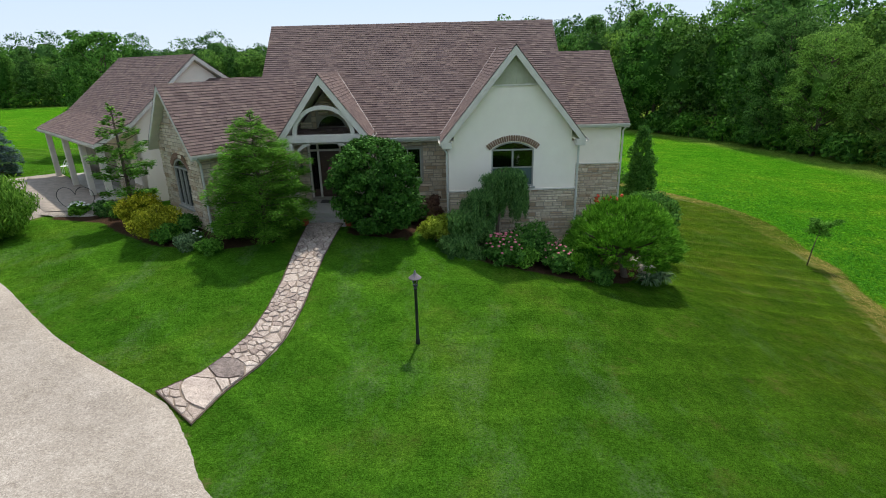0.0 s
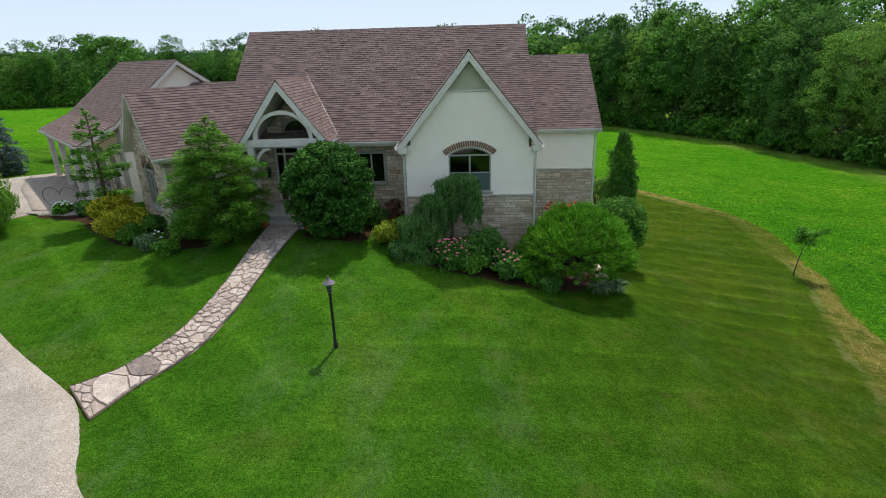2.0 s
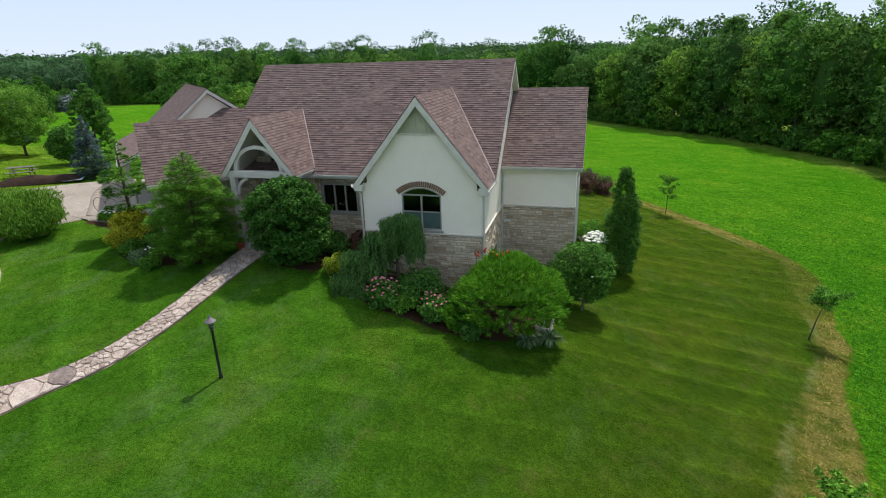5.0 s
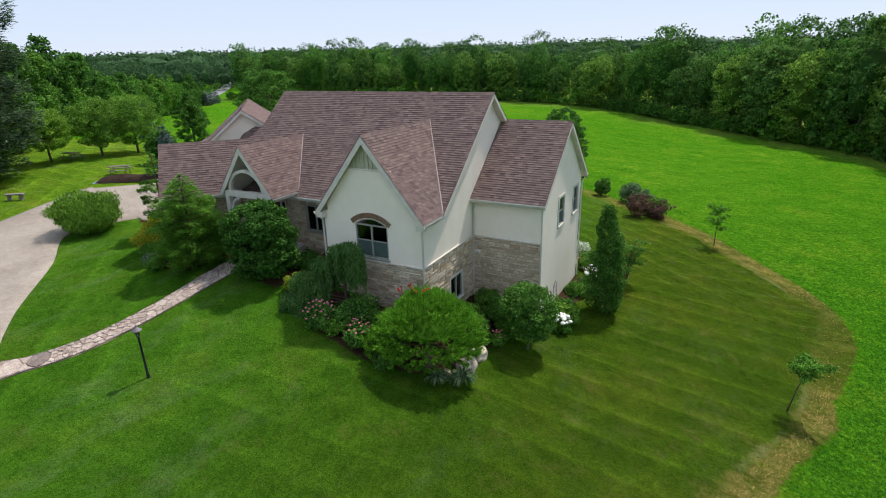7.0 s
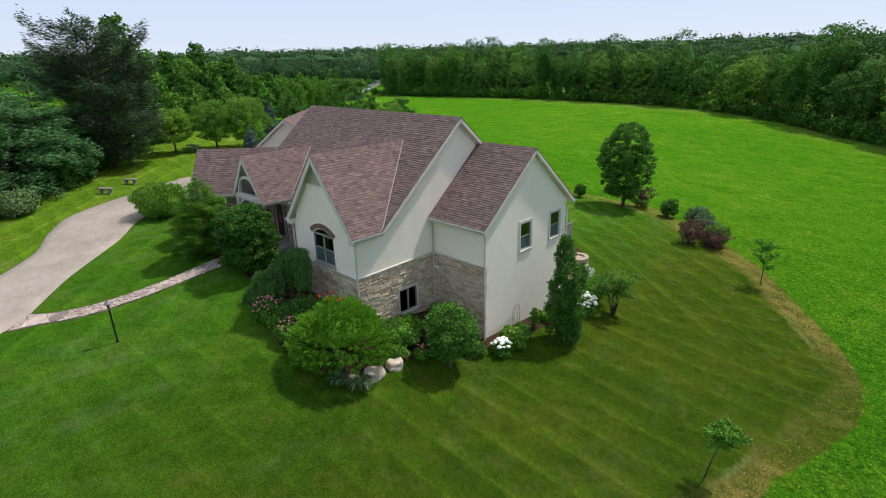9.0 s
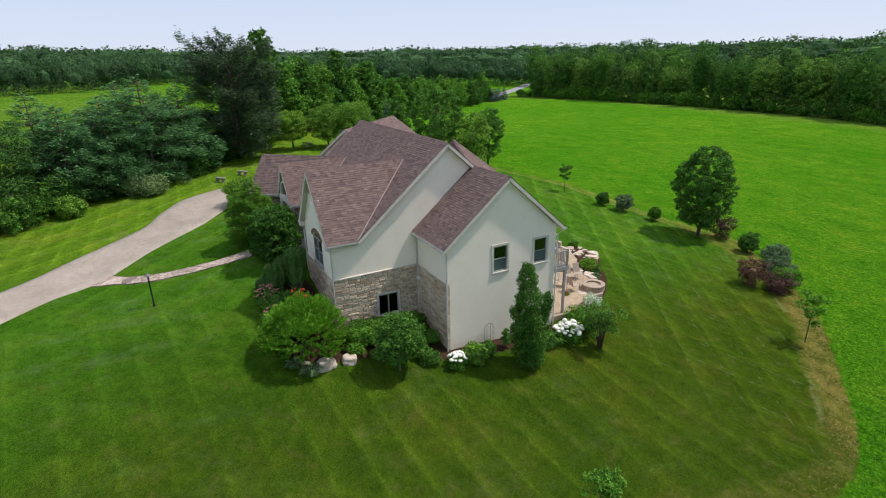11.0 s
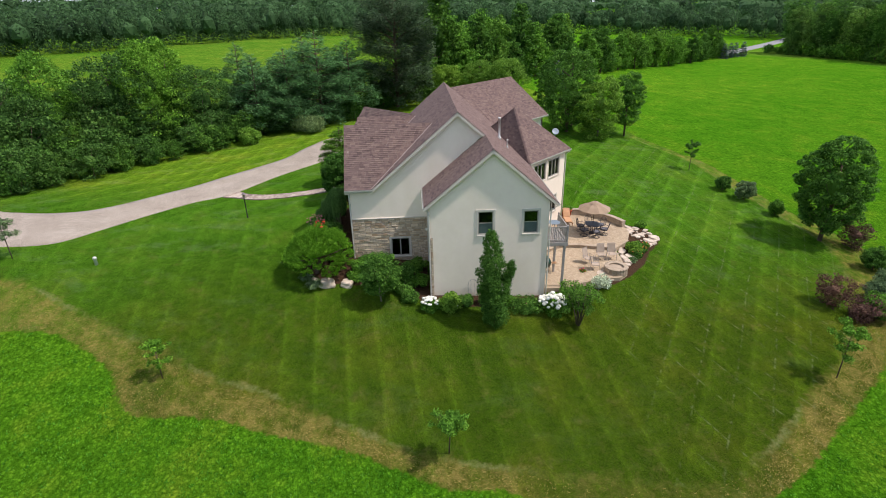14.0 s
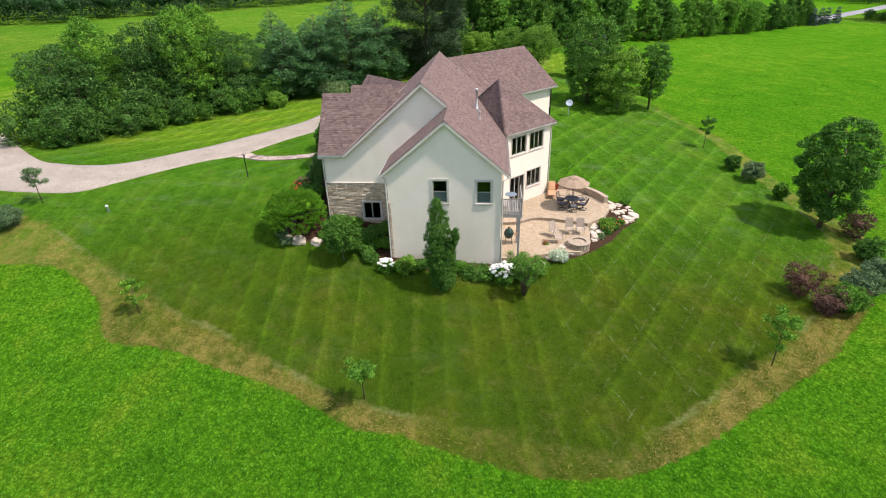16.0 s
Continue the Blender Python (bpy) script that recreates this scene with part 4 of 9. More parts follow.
# -- main front, stone, with the entrance
FX = -13.0
w = wall((FX, 1.9), (1, 0), [(0, BASE), (7.85, BASE), (7.85, 3.5), (5.0, 3.5), (4.5, 3.7), (2.97, 5.75), (1.4, 3.7), (0.9, 3.5), (0, 3.5)], MORTAR,
         [rect(1.85, 0.95, 3.6, 3.42), arch_hole(2.35, 3.95, 3.6, 4.0, 0.5), rect(4.98, 1.65, 6.72, 3.0)], "coursed limestone front wall round the entrance")
stonework(w, (FX, 1.9), (1, 0), 0, -0.6, 7.85, 5.7, holes=[(1.83, 0.5, 3.62, 3.44), (2.35, 3.92, 3.6, 4.5), (4.9, 1.57, 6.8, 3.08)], top=lambda u: 3.48 if not 0.95 < u < 5.0 else max(3.48, 5.65 - abs(u - 2.97) * 1.3), seed=11, tall=(0.12, 0.26))
window((FX, 1.9), (1, 0), 4.98, 1.65, 6.72, 3.0, bars=2, surround=None)
window((FX, 1.9), (1, 0), 2.35, 3.95, 3.6, 4.0, bars=0, arch=0.5, sill=False)
wall((-13.0, 12.2), (0, -1), [(0, BASE), (10.3, BASE), (10.3, 3.5), (5.25, 8.0), (0, 3.5)], STUCCO)

# -- roofs
KR = 0.858
RM = 6.955
roof([(-13.4, 1.45, 3.57), (0.31, 1.45, 3.57), (0.31, RM, 8.25), (-13.4, RM, 8.25)], "main front pitch of mauve-brown shingles")
zr = 8.25 - KR * (12.55 - RM)
roof([(0.31, 12.55, zr), (-13.4, 12.55, zr), (-13.4, RM, 8.25), (0.31, RM, 8.25)], "main rear pitch of mauve-brown shingles")
yw = 8.67
zw = 8.25 - KR * (yw - RM)
roof([(3.81, 12.55, zr), (0.30, 12.55, zr), (0.30, yw, zw), (3.81, yw, zw)], "wing rear pitch of shingles")
roof([(0.02, 4.70, 3.49), (3.81, 4.70, 3.49), (3.81, yw, zw), (0.02, yw, zw)], "wing front pitch of shingles")
GX, GZ = -2.563, 7.06
roof([(0.256, -0.285, 3.57), (0.256, 1.45, 3.57), (GX, 5.56, GZ), (GX, -0.285, GZ)], "steep gable pitch of shingles", singles=300)
roof([(-5.42, 1.45, 3.57), (-5.42, -0.285, 3.57), (GX, -0.285, GZ), (GX, 5.56, GZ)], "steep gable pitch of shingles")
PX, PZ = -10.03, 6.18
roof([(-8.22, -0.12, 3.80), (-8.22, 1.75, 3.80), (PX, 4.5, PZ), (PX, -0.12, PZ)], "steep porch pitch of shingles")
roof([(-11.84, 1.75, 3.80), (-11.84, -0.12, 3.80), (PX, -0.12, PZ), (PX, 4.5, PZ)], "steep porch pitch of shingles")
roof([(-14.63, -1.64, 3.53), (-11.45, 1.54, 3.53), (-11.6, 4.49, 5.96), (-16.15, -0.06, 5.96)], "angled wing pitch of shingles")
roof([(-14.2, 5.0, 3.53), (-17.7, 1.5, 3.53), (-16.15, -0.06, 5.96), (-11.6, 4.49, 5.96)], "angled wing pitch of shingles")
# bay
ra, rn, re = (-7.95, 12.0, 6.97), (-4.1, 12.55, 3.64), (-8.05, 16.55, 3.64)
rs, rw = (-9.8, 8.5, 3.64), (-11.9, 12.55, 3.64)
roof([rn, re, ra], "sunlit pyramid pitch of the bay roof")
roof([rs, rn, ra], "shaded pyramid pitch of the bay roof")
roof([re, rw, ra], "rear pyramid pitch of the bay roof")
roof([rw, rs, ra], "rear pyramid pitch of the bay roof")
ridge_cap((-13.4, RM, 8.25), (0.31, RM, 8.25))
ridge_cap((0.1, yw, zw), (3.81, yw, zw))
ridge_cap((GX, -0.28, GZ), (GX, 5.5, GZ), 1.22)
ridge_cap((PX, -0.12, PZ), (PX, 4.4, PZ), 1.31)
ridge_cap((-16.15, -0.06, 5.96), (-11.7, 4.4, 5.96), 1.11)
ridge_cap(rn, ra, 0.6)
ridge_cap(re, ra, 0.6)
ridge_cap(rs, ra, 0.6)


def valley(a, b):
    """A pale metal strip in a valley between pitches."""
    a, b = Vector(a), Vector(b)
    hpart("valley_flashing", tube([a + Vector((0, 0, 0.005)), b + Vector((0, 0, 0.005))], 0.038, 6), VALLEY)


valley((0.256, 1.45, 3.58), (GX, 5.5, 7.04))
valley((-5.42, 1.45, 3.58), (GX, 5.5, 7.04))
valley((-8.22, 1.75, 3.80), (PX, 4.45, 6.16))
gutter((-8.2, 1.45, 3.55), (-5.45, 1.45, 3.55), (0, -1, 0))
gutter((0.26, -0.285, 3.55), (0.26, 1.45, 3.55), (1, 0, 0))
gutter((-5.42, 1.0, 3.55), (-5.42, -0.285, 3.55), (-1, 0, 0))
gutter((0.05, 4.70, 3.47), (3.81, 4.70, 3.47), (0, -1, 0))
gutter((-8.22, -0.1, 3.78), (-8.22, 1.7, 3.78), (1, 0, 0))
gutter((3.81, 12.55, zr - 0.02), (-4.0, 12.55, zr - 0.02), (0, 1, 0))
gutter(rn, re, (1, 1, 0))
gutter((-14.63, -1.64, 3.5), (-12.4, 0.59, 3.5), (1, -1, 0))
downspout([(0.30, -0.1, 3.45), (0.06, -0.05, 3.2), (0.06, -0.05, -2.2)])
downspout([(-5.5, -0.05, 3.45), (-5.22, -0.07, 3.1), (-5.22, -0.07, 0.3)])
downspout([(3.7, 4.62, 3.4), (3.60, 4.93, 3.1), (3.60, 4.93, -2.6)])
downspout([(3.7, 12.62, 3.3), (3.59, 12.2, 3.0), (3.59, 12.2, -2.8)])
downspout([(-7.75, 16.45, 3.5), (-7.92, 16.2, 3.2), (-7.92, 16.2, -2.6)])
downspout([(0.30, 4.66, 3.4), (0.06, 4.93, 3.15), (0.06, 4.93, -2.4)])
downspout([(-14.45, -1.6, 3.4), (-14.5, -1.2, 3.1), (-14.5, -1.2, 0.2)])

# -- added inner walls that close the rooms behind the windows, coloured dark as unlit rooms
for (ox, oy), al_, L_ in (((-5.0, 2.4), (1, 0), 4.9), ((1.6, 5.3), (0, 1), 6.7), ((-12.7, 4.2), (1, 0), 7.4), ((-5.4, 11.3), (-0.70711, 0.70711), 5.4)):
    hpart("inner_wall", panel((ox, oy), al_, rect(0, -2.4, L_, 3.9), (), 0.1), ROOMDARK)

# -- angled left wing
LW = (-17.21, 1.5)
a45, b45 = (0.70711, -0.70711), (0.70711, 0.70711)
w = wall(LW, a45, [(0, -1), (3.7, -1), (3.7, 3.62), (1.85, 5.68), (0, 3.62)], MORTAR, [arch_hole(1.15, 1.15, 2.55, 2.75, 0.35)], "limestone gable wall with a tall arched window")
stonework(w, LW, a45, 0, -0.5, 3.7, 5.6, holes=[(1.13, 1.1, 2.57, 3.15)], top=lambda u: 3.6 + min(u, 3.7 - u) * 1.1, seed=14)
window(LW, a45, 1.15, 1.15, 2.55, 2.75, bars=2, rows=0, arch=0.35)
brick_arch(LW, a45, 1.12, 2.58, 2.77, 0.37)
w = wall((-14.594, -1.116), b45, rect(0, -1, 4.4, 3.55), MORTAR)
stonework(w, (-14.594, -1.116), b45, 0, -0.5, 4.3, 3.5, seed=15)
wall((-13.0, 5.7), (-0.70711, -0.70711), rect(0, -1, 5.95, 3.55), STUCCO)

# -- garage wing at 45 degrees
R0, rr, qq = Vector((-17.3, 6.82, 0)), Vector((-0.70711, 0.70711, 0)), Vector((-0.70711, -0.70711, 0))


def gp(along, perp, z):
    v = R0 + rr * along + qq * perp
    return (v.x, v.y, z)


GL = 11.2
roof([gp(GL, 3.45, 4.18), gp(0, 3.45, 4.18), gp(0, 0, 7.09), gp(GL, 0, 7.09)], "garage front pitch of shingles")
roof([gp(GL, 5.15, 3.38), gp(0, 5.15, 3.38), gp(0, 3.4, 4.20), gp(GL, 3.4, 4.20)], "shallow flared porch pitch of shingles")
roof([gp(0, -4.7, 3.72), gp(GL, -4.7, 3.72), gp(GL, 0, 7.09), gp(0, 0, 7.09)], "garage rear pitch of shingles")
ridge_cap(gp(0, 0, 7.09), gp(GL, 0, 7.09))
gutter(gp(GL, 5.15, 3.34), gp(0, 5.15, 3.34), qq)
gutter(gp(0, -4.7, 3.7), gp(GL, -4.7, 3.7), -qq)
wall(gp(0.35, 3.4, 0)[:2], b45, [(0, -1), (7.7, -1), (7.7, 3.6), (3.4, 6.82), (0, 4.0)], STUCCO, (), "cream stucco garage gable")
wall(gp(GL - 0.35, -4.3, 0)[:2], (-0.70711, -0.70711), [(0, -1.5), (7.7, -1.5), (7.7, 4.0), (4.3, 6.82), (0, 3.6)], STUCCO)
wall(gp(0.35, -4.3, 0)[:2], d45, rect(0, -2.5, GL - 0.7, 3.6), STUCCO)
w = wall(gp(GL - 0.35, 3.4, 0)[:2], a45, rect(0, -1, GL - 0.7, 4.0), STUCCO, [rect(0.8, 0.35, 3.4, 2.6), rect(4.2, 0.35, 6.8, 2.6), rect(8.2, 0.35, 9.2, 2.45)])
stonework(w, gp(GL - 0.35, 3.4, 0)[:2], a45, 0, 0, GL - 0.7, 1.1, holes=[(0.7, 0, 3.5, 2.7), (4.1, 0, 6.9, 2.7), (8.1, 0, 9.3, 2.5)], seed=17)
# connector roof between garage and main house
roof([(-17.6, 5.4, 4.3), (-13.0, 5.4, 4.3), (-13.0, 7.6, 5.95), (-17.6, 7.6, 5.95)], "connecting pitch of shingles")
roof([(-13.0, 10.0, 4.3), (-17.6, 10.0, 4.3), (-17.6, 7.6, 5.95), (-13.0, 7.6, 5.95)], "connecting pitch of shingles")


# ---- drive and path ----
def ribbon(name, left, right, lift, mat, label, category, steps=6, wobble=0.07, seed=2, spill=0.0):
    """A strip of ground between two edge lines of equal count, lying on the land, with uneven edges."""
    r = random.Random(seed)

    def fine(line):
        out = []
        n = len(line)
        for i in range(n - 1):
            p0, p1, p2, p3 = (Vector(line[max(0, min(n - 1, j))]) for j in (i - 1, i, i + 1, i + 2))
            for k in range(steps):
                t = k / steps
                out.append(0.5 * (2 * p1 + (p2 - p0) * t + (2 * p0 - 5 * p1 + 4 * p2 - p3) * t * t + (3 * p1 - p0 - 3 * p2 + p3) * t ** 3))
        return out + [Vector(line[-1])]

    a, b = fine(left), fine(right)
    cross = 14
    verts, faces = [], []
    for p, q in zip(a, b):
        wa, wb = r.uniform(-wobble, wobble), r.uniform(-wobble, wobble)
        d = (q - p).normalized()
        p, q = p + d * (wa - spill), q + d * (wb + spill)
        for k in range(cross + 1):
            c = p + (q - p) * (0.012 if k == 1 else 0.988 if k == cross - 1 else k / cross)
            edge = 0.0 if 0 < k < cross else -0.09
            verts.append((c.x, c.y, lz(c.x, c.y) + lift + edge))
    w = cross + 1
    for i in range(len(a) - 1):
        for k in range(cross):
            faces.append((i * w + k, i * w + k + 1, (i + 1) * w + k + 1, (i + 1) * w + k))
    ob = part(name, (verts, faces), mat, smooth=True)
    return tagged(ob, label, category, kind="structure")


ribbon("driveway", DRIVE_L, DRIVE_R, 0.06, GRAVEL, "pale crushed limestone gravel driveway", "driveway", steps=16, wobble=0.012, spill=0.05)
ribbon("parking_apron", [(-34.4, 4.6), (-31.6, 8.2), (-28.9, 11.7)], [(-22.9, 2.2), (-21.2, 3.2), (-28.5, 10.9)], 0.075, GRAVEL, "pale gravel parking area before the garage", "parking area", wobble=0.03)


BROWNPAVE = mat_plain("brown_clay_pavers", (0.34, 0.285, 0.235), 0.9, 0.15, vary=0.25, scale=4, grain=22, bump=0.5)
ribbon("garage_apron", [(-29.6, 10.3), (-27.6, 7.0), (-25.4, 4.6), (-23.7, 2.75)], [(-28.3, 11.4), (-25.2, 8.2), (-22.6, 5.6), (-20.8, 3.2)], 0.11, BROWNPAVE, "brown paved apron before the garage porch", "paving", wobble=0.01)


# ---- plants ----
def leaf_cloud(blobs, count, size, seed, droop=0.0, flat=0.0, shell=0.55, long=1.0, out_bias=0.6, sides=4):
    """Many small leaves spread through a set of (centre, radii, share) blobs: an array of corners, four or three to a leaf."""
    r = np.random.default_rng(seed)
    share = np.array([b[2] for b in blobs], float)
    pick = r.choice(len(blobs), count, p=share / share.sum())
    cen = np.array([b[0] for b in blobs], float)[pick]
    rad = np.array([b[1] for b in blobs], float)[pick]
    d = r.normal(size=(count, 3))
    d /= np.linalg.norm(d, axis=1, keepdims=True)
    rr_ = shell + (1 - shell) * r.random(count) ** 0.6
    rr_ *= 1 + 0.10 * r.normal(size=count)
    pos = cen + d * rad * rr_[:, None]
    nrm = d * out_bias + r.normal(size=(count, 3)) * 0.55 + np.array([0, 0, 0.35])
    nrm /= np.linalg.norm(nrm, axis=1, keepdims=True)
    ref = r.normal(size=(count, 3))
    t = np.cross(nrm, ref)
    t /= np.linalg.norm(t, axis=1, keepdims=True) + 1e-9
    if droop:
        t = t * (1 - droop) + np.array([0, 0, -1.0]) * droop
        t /= np.linalg.norm(t, axis=1, keepdims=True)
    if flat:
        t[:, 2] *= 1 - flat
    b = np.cross(nrm, t)
    b /= np.linalg.norm(b, axis=1, keepdims=True) + 1e-9
    s = size * (0.6 + 0.8 * r.random(count))[:, None]
    if sides == 3:
        return np.stack([pos - t * s * long, pos + (t * 0.8 * long + b * 0.62) * s + nrm * s * 0.1, pos + (t * 0.8 * long - b * 0.62) * s], 1).reshape(-1, 3)
    v = np.stack([pos - t * s * long, pos + b * s * 0.5 + nrm * s * 0.12, pos + t * s * long, pos - b * s * 0.5 + nrm * s * 0.12], 1).reshape(-1, 3)
    return v


def cloud_mesh(name, v, mat, extra=None, sides=4):
    me = bpy.data.meshes.new(name)
    n = len(v) // sides
    ev, ef = extra if extra else ([], [])
    faces = np.arange(sides * n).reshape(n, sides).tolist() + [[i + sides * n for i in f] for f in ef]
    me.from_pydata(v.tolist() + [tuple(p) for p in ev], [], faces)
    me.materials.append(mat)
    me.update()
    return me


def core(env, scale=0.74, seed=1):
    """A dark inner mass, uneven, that keeps a dense crown from being seen through."""
    (cx, cy, cz), (rx, ry, rz) = env
    bm = bmesh.new()
    bmesh.ops.create_icosphere(bm, subdivisions=2, radius=1)
    off = Vector((seed * 1.7, seed * 0.9, 0))
    verts = []
    for v in bm.verts:
        k = scale * (1 + 0.22 * noise.noise(v.co * 1.8 + off))
        verts.append(Vector((cx + v.co.x * rx * k, cy + v.co.y * ry * k, cz + v.co.z * rz * k)))
    faces = [tuple(v.index for v in f.verts) for f in bm.faces]
    bm.free()
    return verts, faces


def limbs(height, spread, trunk, fork, seed, count=6, lean=(0, 0)):
    """A tapered trunk and some limbs."""
    r = random.Random(seed)
    top = Vector((lean[0] * height, lean[1] * height, height * 0.8))
    mid = top * 0.5 + Vector((r.uniform(-1, 1), r.uniform(-1, 1), 0)) * trunk
    out = [tube([(0, 0, -0.25), (0, 0, 0.05), mid, top], [trunk * 1.5, trunk, trunk * 0.7, trunk * 0.15], 8)]
    for i in range(count):
        t = fork + (0.9 - fork) * i / count
        a = 2.4 * i + r.uniform(-0.4, 0.4)
        p = Vector((lean[0] * height, lean[1] * height, height * 0.8)) * t
        q = p + Vector((math.cos(a) * spread, math.sin(a) * spread, spread * r.uniform(0.5, 1.0))) * (1 - 0.45 * t)
        m = (p + q) / 2 + Vector((0, 0, -0.06 * spread))
        out.append(tube([p, m, q], [trunk * 0.42, trunk * 0.28, trunk * 0.06], 5))
    return join(*out)


def crown_blobs(height, base, width, seed, n=14, shape="round", small=0.42):
    """Clumps over the envelope of a crown: round, column, cone or spread."""
    r = random.Random(seed)
    blobs, cz, rz = [], (base + height) / 2, (height - base) / 2
    off = Vector((seed * 0.37, seed * 0.11, 3.1))
    for i in range(n):
        u = 1 - 2 * (i + 0.5) / n
        a = 2.399963 * i + r.uniform(-0.35, 0.35)
        t = (u + 1) / 2
        ring = {"round": math.sqrt(max(0.0, 1 - u * u)) ** 0.85, "column": (0.35 + 0.65 * min(1, (1 - t) * 2.2)) * min(1, t * 6 + 0.4), "cone": max(0.08, 1 - t), "ovate": min(1.0, (1 - t) * 1.7) ** 0.8 * (0.65 + 0.35 * min(1, t * 4)) + 0.05, "spread": 0.55 + 0.45 * math.sin(math.pi * (0.2 + 0.6 * t))}[shape]
        d = Vector((math.cos(a) * ring, math.sin(a) * ring, u))
        k = (1 + 0.30 * noise.noise(d * 1.4 + off)) * r.uniform(0.72, 0.98)
        s = width / 2 * small * r.uniform(0.7, 1.2)
        fit_ = 1 - 0.55 * small
        p = (d.x * width / 2 * k * fit_, d.y * width / 2 * k * fit_, cz + u * rz * (0.9 if shape == "column" else k) * (1 - 0.4 * small))
        blobs.append((p, (s, s, s * r.uniform(0.6, 0.85)), s * s))
    return blobs


def plant_meshes(kind, seed, height, width, base, leaves, size, mat, bark=None, shape="round", n=14, dense=False, trunk=0.1, small=0.42, lean=(0, 0), droop=0.0, long=1.0, sides=4):
    n, small = int(n * 1.5), small * 0.85
    blobs = crown_blobs(height, base, width, seed, n, shape, small)
    if lean != (0, 0):
        blobs = [((c[0] + lean[0] * c[2], c[1] + lean[1] * c[2], c[2]), q, s) for c, q, s in blobs]
    v = leaf_cloud(blobs, int(leaves * 1.3), size * 0.85, seed, droop=droop, long=long, out_bias=0.75, sides=sides)
    env = ((lean[0] * height * 0.6, lean[1] * height * 0.6, (base + height) / 2), (width / 2, width / 2, (height - base) / 2))
    inner = 0.40 if sides == 3 else 0.58 if shape != "column" else 0.45
    crown = cloud_mesh("crown", v, mat, core(env, inner, seed) if dense else None, sides)
    stem = mesh("trunk", *limbs(height, width * 0.42, trunk, max(0.15, base / height), seed, lean=lean), bark or BARK, True)
    return crown, stem


def forest_tree(seed, height, width, base, leaves, size, mat, shape="round", clumps=110, small=0.19, bark=None, trunk=0.2, ragged=0.45, heart=0.32):
    """A broadleaf tree with an uneven outline: domed clumps of small leaves along its boughs, gaps between them, and a trunk that shows."""
    r = random.Random(seed)
    off = Vector((seed * 0.73, seed * 0.31, 1.7))
    cz, rz = (base + height) / 2, (height - base) / 2
    blobs, bars = [], [tube([(0, 0, -0.3), (r.uniform(-0.2, 0.2), r.uniform(-0.2, 0.2), height * 0.4), (r.uniform(-0.5, 0.5), r.uniform(-0.5, 0.5), height * 0.85)], [trunk * 1.4, trunk * 0.9, trunk * 0.15], 7)]
    for i in range(clumps):
        u = 1 - 2 * (i + 0.5) / clumps
        a = 2.399963 * i + r.uniform(-0.4, 0.4)
        t = (u + 1) / 2
        ring = {"round": math.sqrt(max(0.0, 1 - u * u)) ** 0.8, "ovate": min(1.0, (1 - t) * 1.9) ** 0.75 * (0.6 + 0.4 * min(1, t * 4)) + 0.05, "vase": (0.30 + 0.85 * t) * math.sqrt(max(0.02, 1 - t ** 5))}[shape]
        d = Vector((math.cos(a) * ring, math.sin(a) * ring, u))
        k = (1 + ragged * noise.noise(d * 1.9 + off)) * (r.uniform(0.80, 1.0) if r.random() < 0.72 else r.uniform(0.35, 0.8))
        s = width / 2 * small * r.uniform(0.65, 1.35)
        p = Vector((d.x * width / 2 * k, d.y * width / 2 * k, cz + u * rz * (1 + 0.5 * ragged * noise.noise(d * 1.4 - off)) * min(1.0, k + 0.15)))
        p.z = min(max(p.z, base * 0.8), height)
        blobs.append((tuple(p), (s * 1.15, s * 1.15, s * 0.62), s * s))
        if i % 9 == 0:
            q = Vector((0, 0, max(base * 0.6, p.z - 0.55 * (abs(p.x) + abs(p.y)) - 0.5)))
            bars.append(tube([q, q.lerp(p, 0.55) + Vector((0, 0, -0.15)), p], [trunk * 0.38, trunk * 0.22, trunk * 0.05], 4, False))
    v = leaf_cloud(blobs, leaves, size, seed, shell=0.45, out_bias=0.5, sides=3)
    return cloud_mesh("crown", v, mat, core(((0, 0, cz), (width / 2, width / 2, rz)), heart, seed), 3), mesh("trunk", *join(*bars), bark or BARK, True)


def grow(name, meshes, x, y, label, category, turn=0.0, scale=1.0, group="", z=None, sink=0.0, wide=1.0):
    """Stand a plant on the land: an empty with its crown and its trunk."""
    e = tagged(new(name), label, category, group)
    e.matrix_basis = Matrix.Translation((x, y, (lz(x, y) if z is None else z) - sink)) @ Matrix.Rotation(turn, 4, "Z") @ Matrix.Diagonal((scale * wide, scale * wide, scale, 1))
    put("crown", meshes[0], e)
    put("trunk", meshes[1], e)
    return e


